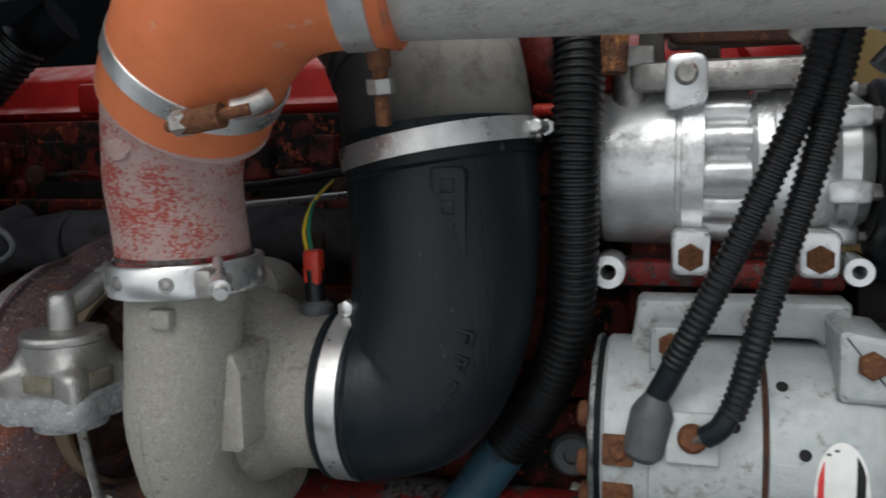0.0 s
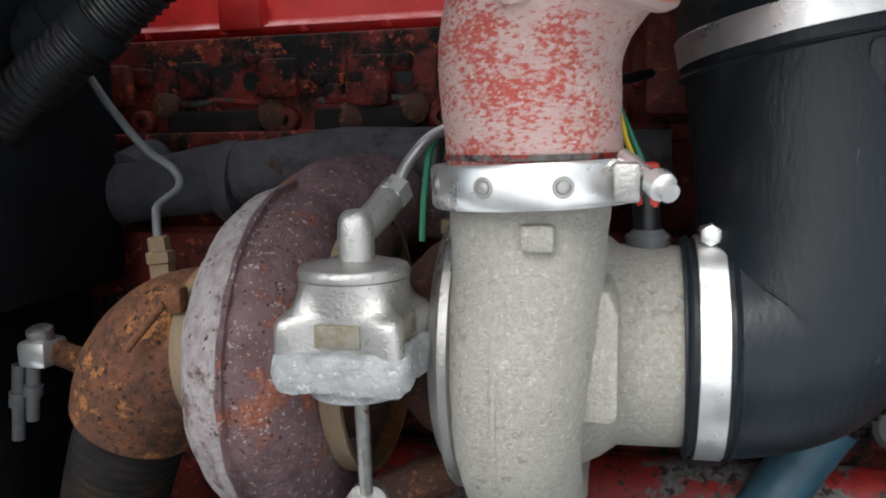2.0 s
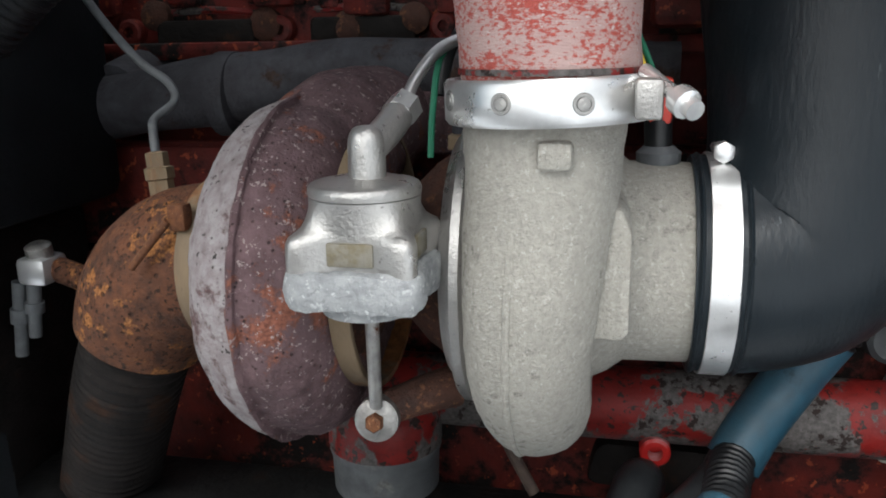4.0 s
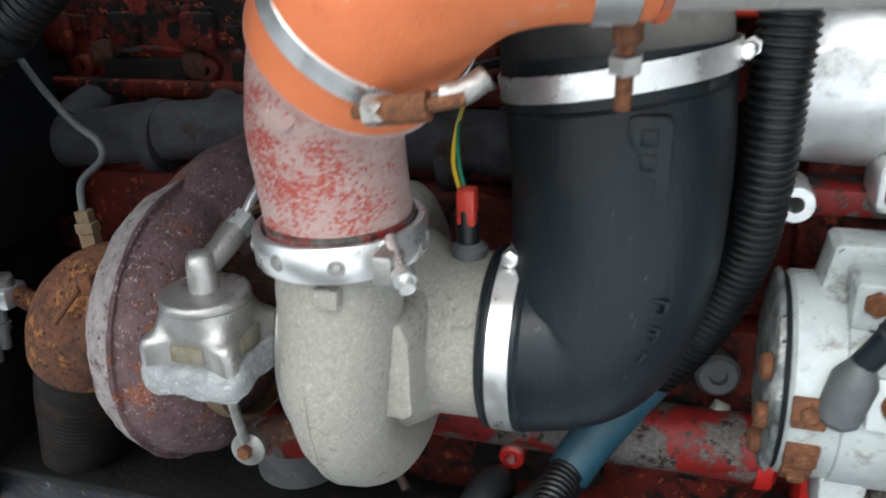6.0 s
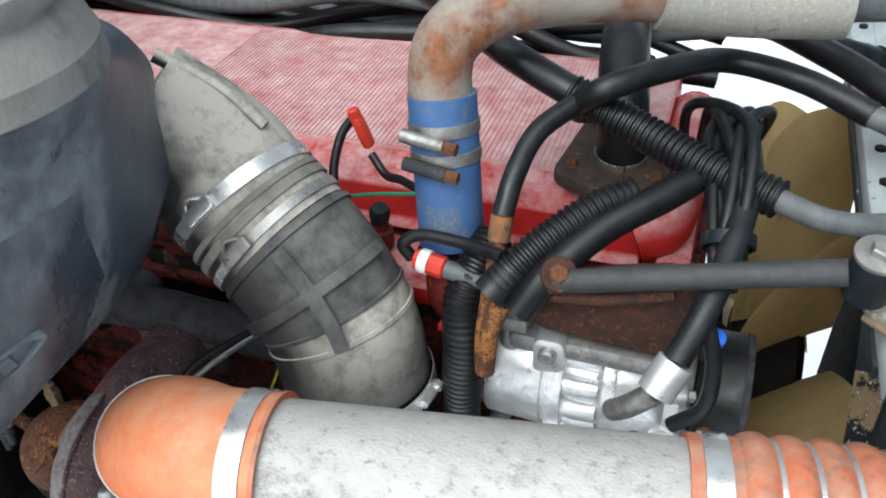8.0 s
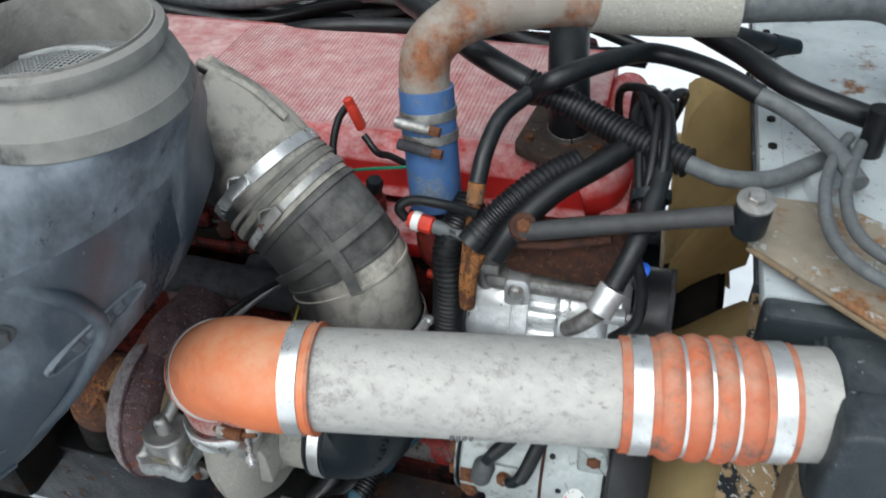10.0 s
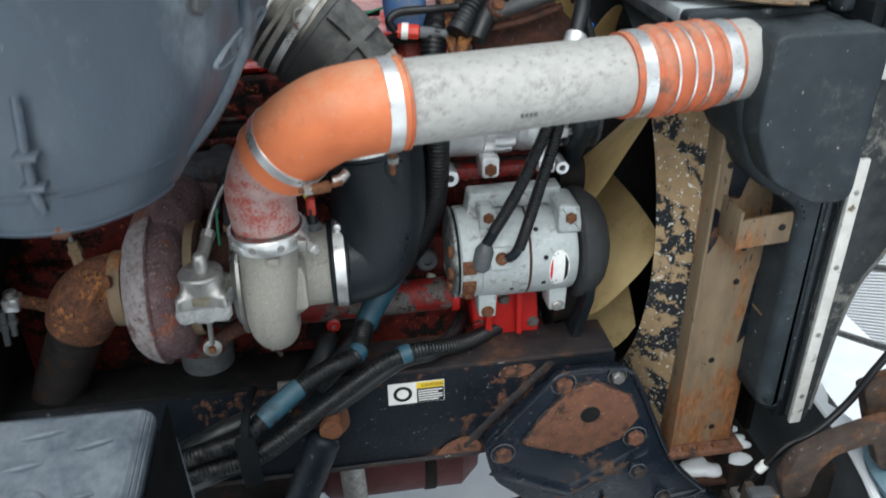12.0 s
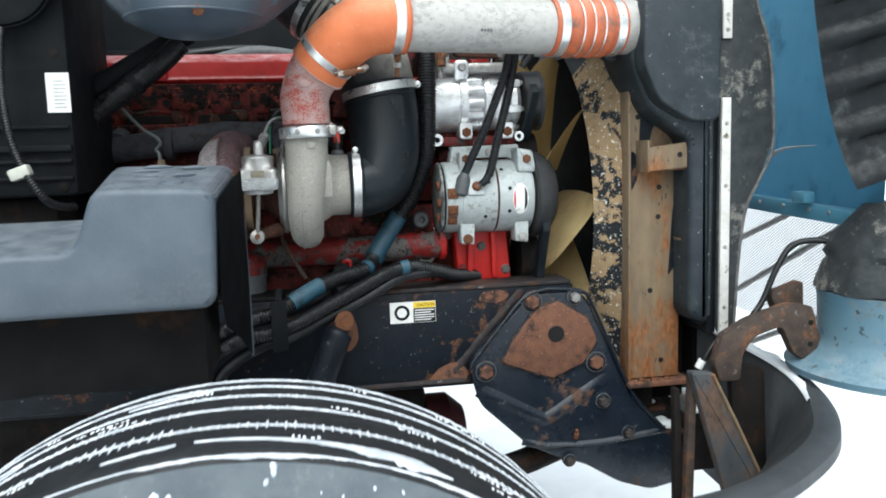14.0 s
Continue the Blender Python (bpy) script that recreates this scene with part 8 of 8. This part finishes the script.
for k in range(16):
    c = Vector((rng.uniform(0.52, 0.63), rng.uniform(0.69, 0.82), 0.738)) if k < 9 else Vector((rng.uniform(0.68, 0.75), rng.uniform(0.65, 0.80), 0.722))
    bm = bmesh.new()
    bmesh.ops.create_icosphere(bm, subdivisions=2, radius=rng.uniform(0.008, 0.02), matrix=Matrix.Translation(c) @ Matrix.Diagonal((1.4, 1, 0.5, 1)))
    for v in bm.verts:
        v.co += (v.co - c) * 0.35 * noise.noise(v.co * 60)
    solo("snow_clump", bm, snow_mat, "small clump of snow on the rusty shelf", "snow", "snow clumps")
for x, y, r in ((0.620, 0.685, 0.036), (0.652, 0.675, 0.028), (0.582, 0.680, 0.022)):
    c = Vector((x, y, 0.686))
    bm = bmesh.new()
    bmesh.ops.create_icosphere(bm, subdivisions=3, radius=r, matrix=Matrix.Translation(c) @ Matrix.Diagonal((1.1, 0.8, 0.45, 1)))
    for v in bm.verts:
        v.co += (v.co - c) * 0.5 * noise.noise(v.co * 40)
    solo("snow_clump", bm, snow_mat, "lump of snow on the rusty ledge below the radiator", "snow", "snow clumps")
maroon = material("dull_maroon_paint", (0.085, 0.026, 0.028), (0.060, 0.019, 0.021), 20, 0.6, 0.0, 0.3, rust=(0.11, 0.05, 0.04), rust_at=0.60, rust_scale=20, rust_mod=6, soft=0.12, spec=0.3)
tank = thing("air_tank", (0.06, 0.9, 0.5), "dark red air tank under the engine", "tank")
part("shell", lathe([(-0.20, 0.0), (-0.19, 0.07), (-0.16, 0.105), (0.13, 0.105), (0.17, 0.07), (0.18, 0)], (0.03, 0.93, 0.62), X, 36), maroon, tank)
part("strap", ring((0.09, 0.93, 0.62), X, 0.105, 0.025, 0.003), dark_iron, tank)
axle = thing("front_axle", (-0.26, 0.6, 0.4), "dark steel front axle beam and leaf spring", "axle")
part("beam", box((-0.32, -0.05, 0.44), (-0.20, 2.2, 0.56), 0.02), dark_iron, axle)
part("leaf_spring", tube([(0.42, 0.70, 0.66), (0.20, 0.70, 0.60), (-0.25, 0.70, 0.57), (-0.8, 0.70, 0.62), (-1.2, 0.70, 0.72)], 0.03, 10), dark_iron, axle)
part("drop_pipe", tube([(-0.08, 0.72, 0.82), (-0.075, 0.73, 0.70), (-0.07, 0.75, 0.5)], 0.024, 16), dull_steel, axle)

# ---- cab side ----
faint_print = material("faint_grey_print", (0.40, 0.40, 0.39), (0.30, 0.30, 0.29), 60, 0.6, bump=0.0)
part("front_label", box((-0.606, 0.4985, 1.428), (-0.567, 0.4995, 1.497), 0.0), label_white, heater, "white paper label", False)
for k in range(8):
    part("print_bar", box((-0.594, 0.4978, 1.436 + 0.0065 * k), (-0.573 - 0.004 * (k % 3 == 1), 0.4983, 1.4378 + 0.0065 * k), 0.0), faint_print, heater, "", False)
part("ledge", box((-0.80, 0.49, 1.36), (-0.57, 0.50, 1.372), 0.002), cab_dark, heater)
part("pedestal", box((-0.82, 0.56, 1.0), (-0.62, 0.82, 1.279), 0.02), dark_iron, heater)
loomc = thing("cab_hose", (-0.55, 0.7, 1.4), "thick dark ribbed hose leading to the cab", "hose", "hoses to the cab")
part("hose", corrugated([(-0.400, 0.690, 1.571), (-0.440, 0.680, 1.531), (-0.490, 0.670, 1.491), (-0.550, 0.665, 1.446), (-0.610, 0.670, 1.396), (-0.680, 0.710, 1.336)], 0.022, 0.007, 0.0018, 20), conduit_mat, loomc)
loomd = thing("cab_hose", (-0.55, 0.7, 1.4), "smooth dark hose beside the ribbed one", "hose", "hoses to the cab")
part("hose", tube([(-0.390, 0.730, 1.596), (-0.470, 0.710, 1.546), (-0.550, 0.695, 1.496), (-0.620, 0.690, 1.446), (-0.670, 0.700, 1.366), (-0.680, 0.710, 1.256)], 0.022, 18), cab_dark, loomd)
for unit, at, dirn in ((loomc, (-0.49, 0.67, 1.491), (-0.75, -0.1, -0.6)), (loomd, (-0.55, 0.695, 1.496), (-0.8, -0.2, -0.5))):
    part("cuff", ring(at, dirn, 0.0222, 0.016, 0.002, 28), cab_dark, unit)
solo("cab_cable", corrugated([(-0.66, 0.51, 1.60), (-0.66, 0.46, 1.55), (-0.655, 0.43, 1.45), (-0.64, 0.42, 1.36), (-0.60, 0.42, 1.28), (-0.58, 0.50, 1.26), (-0.60, 0.58, 1.26)], 0.007, 0.005, 0.001, 10), conduit_mat, "thin ribbed cable hanging at the cab", "cable", "hoses to the cab")
solo("cable_plug", box((-0.652, 0.408, 1.315), (-0.618, 0.432, 1.335), 0.004, turn=Matrix.Rotation(radians(-20), 4, "Y")), aged_white, "off-white plug on the cab cable", "connector")
# air cleaner details
for z, cx, cy, rx, ry, a0, a1 in ((1.566, -0.328, 0.384, 0.1135, 0.1335, 180, 340), (1.602, -0.332, 0.446, 0.1475, 0.1985, 195, 330)):
    part("moulded_line", tube([(cx + rx * math.cos(radians(a)), cy + ry * math.sin(radians(a)), z) for a in range(a0, a1 + 1, 10)], 0.0022, 8, 3), lid_plastic, cleaner)
part("moulded_clip", tube([(-0.316, 0.246, 1.590), (-0.318, 0.244, 1.612), (-0.318, 0.250, 1.650), (-0.318, 0.262, 1.690)], 0.005, 10), lid_plastic, cleaner)
for z in (1.612, 1.640):
    part("clip_bar", box((-0.328, 0.236, z), (-0.306, 0.256, z + 0.006), 0.002), lid_plastic, cleaner)
part("bolt", hexbolt((-0.312, 0.262, 1.566), (0.1, -0.75, -0.6), 0.010, 0.009, 0.012), rusty_bolt, cleaner, "rusty orange bolt")
part("lid_bolt", hexbolt((-0.169, 0.350, 1.743), (0.72, -0.65, -0.26), 0.011, 0.008, 0.015), grey_plastic, cleaner)
part("lid_ridge", tube([(-0.165, 0.355, 1.795), (-0.146, 0.372, 1.783), (-0.132, 0.400, 1.743), (-0.139, 0.423, 1.690), (-0.156, 0.408, 1.652), (-0.184, 0.386, 1.612), (-0.222, 0.352, 1.580)], 0.0078, 12), lid_plastic, cleaner)
part("crease", tube([(-0.272, 0.288, 1.729), (-0.23, 0.304, 1.748), (-0.192, 0.324, 1.762), (-0.160, 0.350, 1.778)], lambda u: 0.0008 + 0.001 * math.sin(math.pi * u), 8), housing_plastic, cleaner)
part("crease", tube([(-0.275, 0.290, 1.704), (-0.23, 0.315, 1.705), (-0.190, 0.342, 1.707)], lambda u: 0.001 + 0.0015 * math.sin(math.pi * u), 8), housing_plastic, cleaner)
bm = bmesh.new()


def dome(x, y):
    return Vector((NECK[0] + x, NECK[1] + y, 1.911 - 2.6 * (x * x + y * y)))


for i in range(-15, 16):
    c = i * 0.0046
    h = math.sqrt(max(0.0, 0.0722 ** 2 - c * c))
    for flip in (False, True):
        pts = [-h + 2 * h * k / 12 for k in range(13)]
        for p, q in zip(pts, pts[1:]):
            s = 0.0008
            quad = ((c - s, p), (c + s, p), (c + s, q), (c - s, q))
            bm.faces.new([bm.verts.new(dome(v, u) if flip else dome(u, v) - Vector((0, 0, 0.0003))) for u, v in quad])
tagged(part("inlet_screen", bm, dusty_wire, cleaner, "dusty domed wire screen in the intake neck", False), kind="stuff")
part("screen_bar", tube([dome(-0.064, 0.022), dome(-0.03, 0.030), dome(0.01, 0.034), dome(0.052, 0.030)], 0.003, 8), dusty_wire, cleaner)
part("inner_floor", lathe([(1.872, 0.0), (1.872, 0.0735), (1.875, 0.0735), (1.875, 0.0)], (*NECK, 0), (0, 0, 1), 48), cab_dark, cleaner)
nrm = Vector((0.90, -0.34, -0.27)).normalized()
lng = (Vector((0.033, 0.069, 0.023)) - nrm * Vector((0.033, 0.069, 0.023)).dot(nrm)).normalized()
frame_m = Matrix((lng, nrm.cross(lng), nrm)).transposed().to_4x4()
bm = lathe([(-0.006, 0.046), (0.0025, 0.047), (0.0025, 0.051), (-0.006, 0.052)], (0, 0, 0), (0, 0, 1), 40, close=True)
bmesh.ops.transform(bm, matrix=Matrix.Translation((-0.1415, 0.420, 1.689)) @ frame_m @ Matrix.Diagonal((1.12, 0.25, 1, 1)), verts=bm.verts[:])
part("emboss_oval", bm, housing_plastic, cleaner)
for k in range(4):
    bm = box((-0.028 + 0.016 * k, -0.007, -0.004), (-0.017 + 0.016 * k, 0.007, 0.0022), 0.001)
    bmesh.ops.transform(bm, matrix=Matrix.Translation((-0.1415, 0.420, 1.689)) @ frame_m, verts=bm.verts[:])
    part("emboss_bar", bm, housing_plastic, cleaner)
nrm = Vector((0.40, -0.10, -0.90)).normalized()
lng = (Vector((0.85, 0.45, 0.30)) - nrm * Vector((0.85, 0.45, 0.30)).dot(nrm)).normalized()
bm = box((-0.014, -0.006, -0.004), (0.014, 0.006, 0.0012), 0.0)
bmesh.ops.transform(bm, matrix=Matrix.Translation((-0.244, 0.366, 1.5575)) @ Matrix((lng, nrm.cross(lng), nrm)).transposed().to_4x4(), verts=bm.verts[:])
part("white_sticker", bm, label_white, cleaner, "small white sticker", False)
# printed mark on the charge pipe, as bars
for k in range(4):
    c = P0 + PD * (0.190 + 0.0062 * k)
    part("print_bar", box(c + Vector((0, -0.0530, -0.019)), c + Vector((0.0035, -0.0475, -0.0145)), 0.0), grey_hose, charge, "", False)

# ---- looms and hoses on the far side of the engine ----
rng = random.Random(21)
far = thing("engine_harness", (-0.2, 1.35, 1.5), "tangle of dark looms along the far side of the engine", "cable loom")
for k in range(9):
    y0, z0, ph = 1.30 + 0.022 * k, 1.56 + 0.02 * (k % 4), rng.uniform(0, 6)
    pts = [(-0.85 + 0.19 * i, y0 + 0.035 * math.sin(ph + i * 1.3), z0 + 0.03 * math.sin(ph * 2 + i * 1.7)) for i in range(7)]
    part("loom", tube(pts, rng.uniform(0.009, 0.018), 12), (hose_mat, conduit_mat, grey_hose)[k % 3 if k < 6 else 0], far)
part("control_box", box((-0.70, 1.36, 1.30), (-0.25, 1.48, 1.56), 0.02), cab_dark, far, "dark control box")
part("inlet_manifold", box((-0.25, 1.34, 1.25), (0.20, 1.47, 1.52), 0.03), red_grimy_deep, far, "grimy red inlet manifold")

# Panel and ledge added to give the open far side a dark background.
far_panel = thing("far_dark_panel", (-0.5, 1.62, 0.9), "dark panel added on the far side as a backdrop", "fender shield")
part("panel", box((-0.995, 1.60, 0.95), (-0.10, 1.64, 1.98), 0.012), cab_dark, far_panel)
part("ledge", box((-0.98, 1.50, 1.62), (-0.12, 1.60, 1.66), 0.01), cab_dark, far_panel)
# pipework beside the heater box
part("upper_drum", lathe([(0.46, 0.0), (0.46, 0.075), (0.465, 0.085), (0.49, 0.088), (0.52, 0.088)], (-0.66, 0.0, 1.66), (0, 1, 0), 36), cab_dark, heater, "round blower drum")
part("drum_seam", ring((-0.66, 0.475, 1.66), (0, 1, 0), 0.087, 0.006, 0.003), cab_dark, heater)
for z in (1.31, 1.34, 1.40):
    part("moulded_rib", box((-0.795, 0.492, z), (-0.572, 0.5005, z + 0.006), 0.001), cab_dark, heater)
for x, z in ((-0.59, 1.30), (-0.59, 1.53), (-0.77, 1.53)):
    part("screw", hexbolt((x, 0.50, z), (0, -1, 0), 0.006, 0.004, 0.009), dark_iron, heater)

neck = thing("coolant_elbow", (0.2, 0.98, 1.58), "short thick black elbow hose on the engine front", "hose")
part("hose", tube([(0.205, 0.975, 1.575), (0.205, 0.97, 1.62), (0.20, 0.985, 1.665), (0.19, 1.04, 1.69), (0.18, 1.12, 1.69)], 0.028, 22), hose_mat, neck)
part("clamp", ring((0.205, 0.972, 1.605), (0, -0.1, 1), 0.0283, 0.012, 0.0015, 32), dull_steel, neck)
part("housing", prism(rounded([(0.135, 0.93), (0.15, 1.06), (0.262, 1.05), (0.262, 0.925), (0.19, 0.905)], 0.015), 1.5816, 1.600, 0.004, "xy"), brown_iron, neck, "browned housing flange")
for x, y in ((0.155, 0.945), (0.165, 1.04), (0.248, 0.94), (0.248, 1.035)):
    part("bolt", hexbolt((x, y, 1.600), (0, 0, 1), 0.007, 0.007), rusty_bolt, neck)
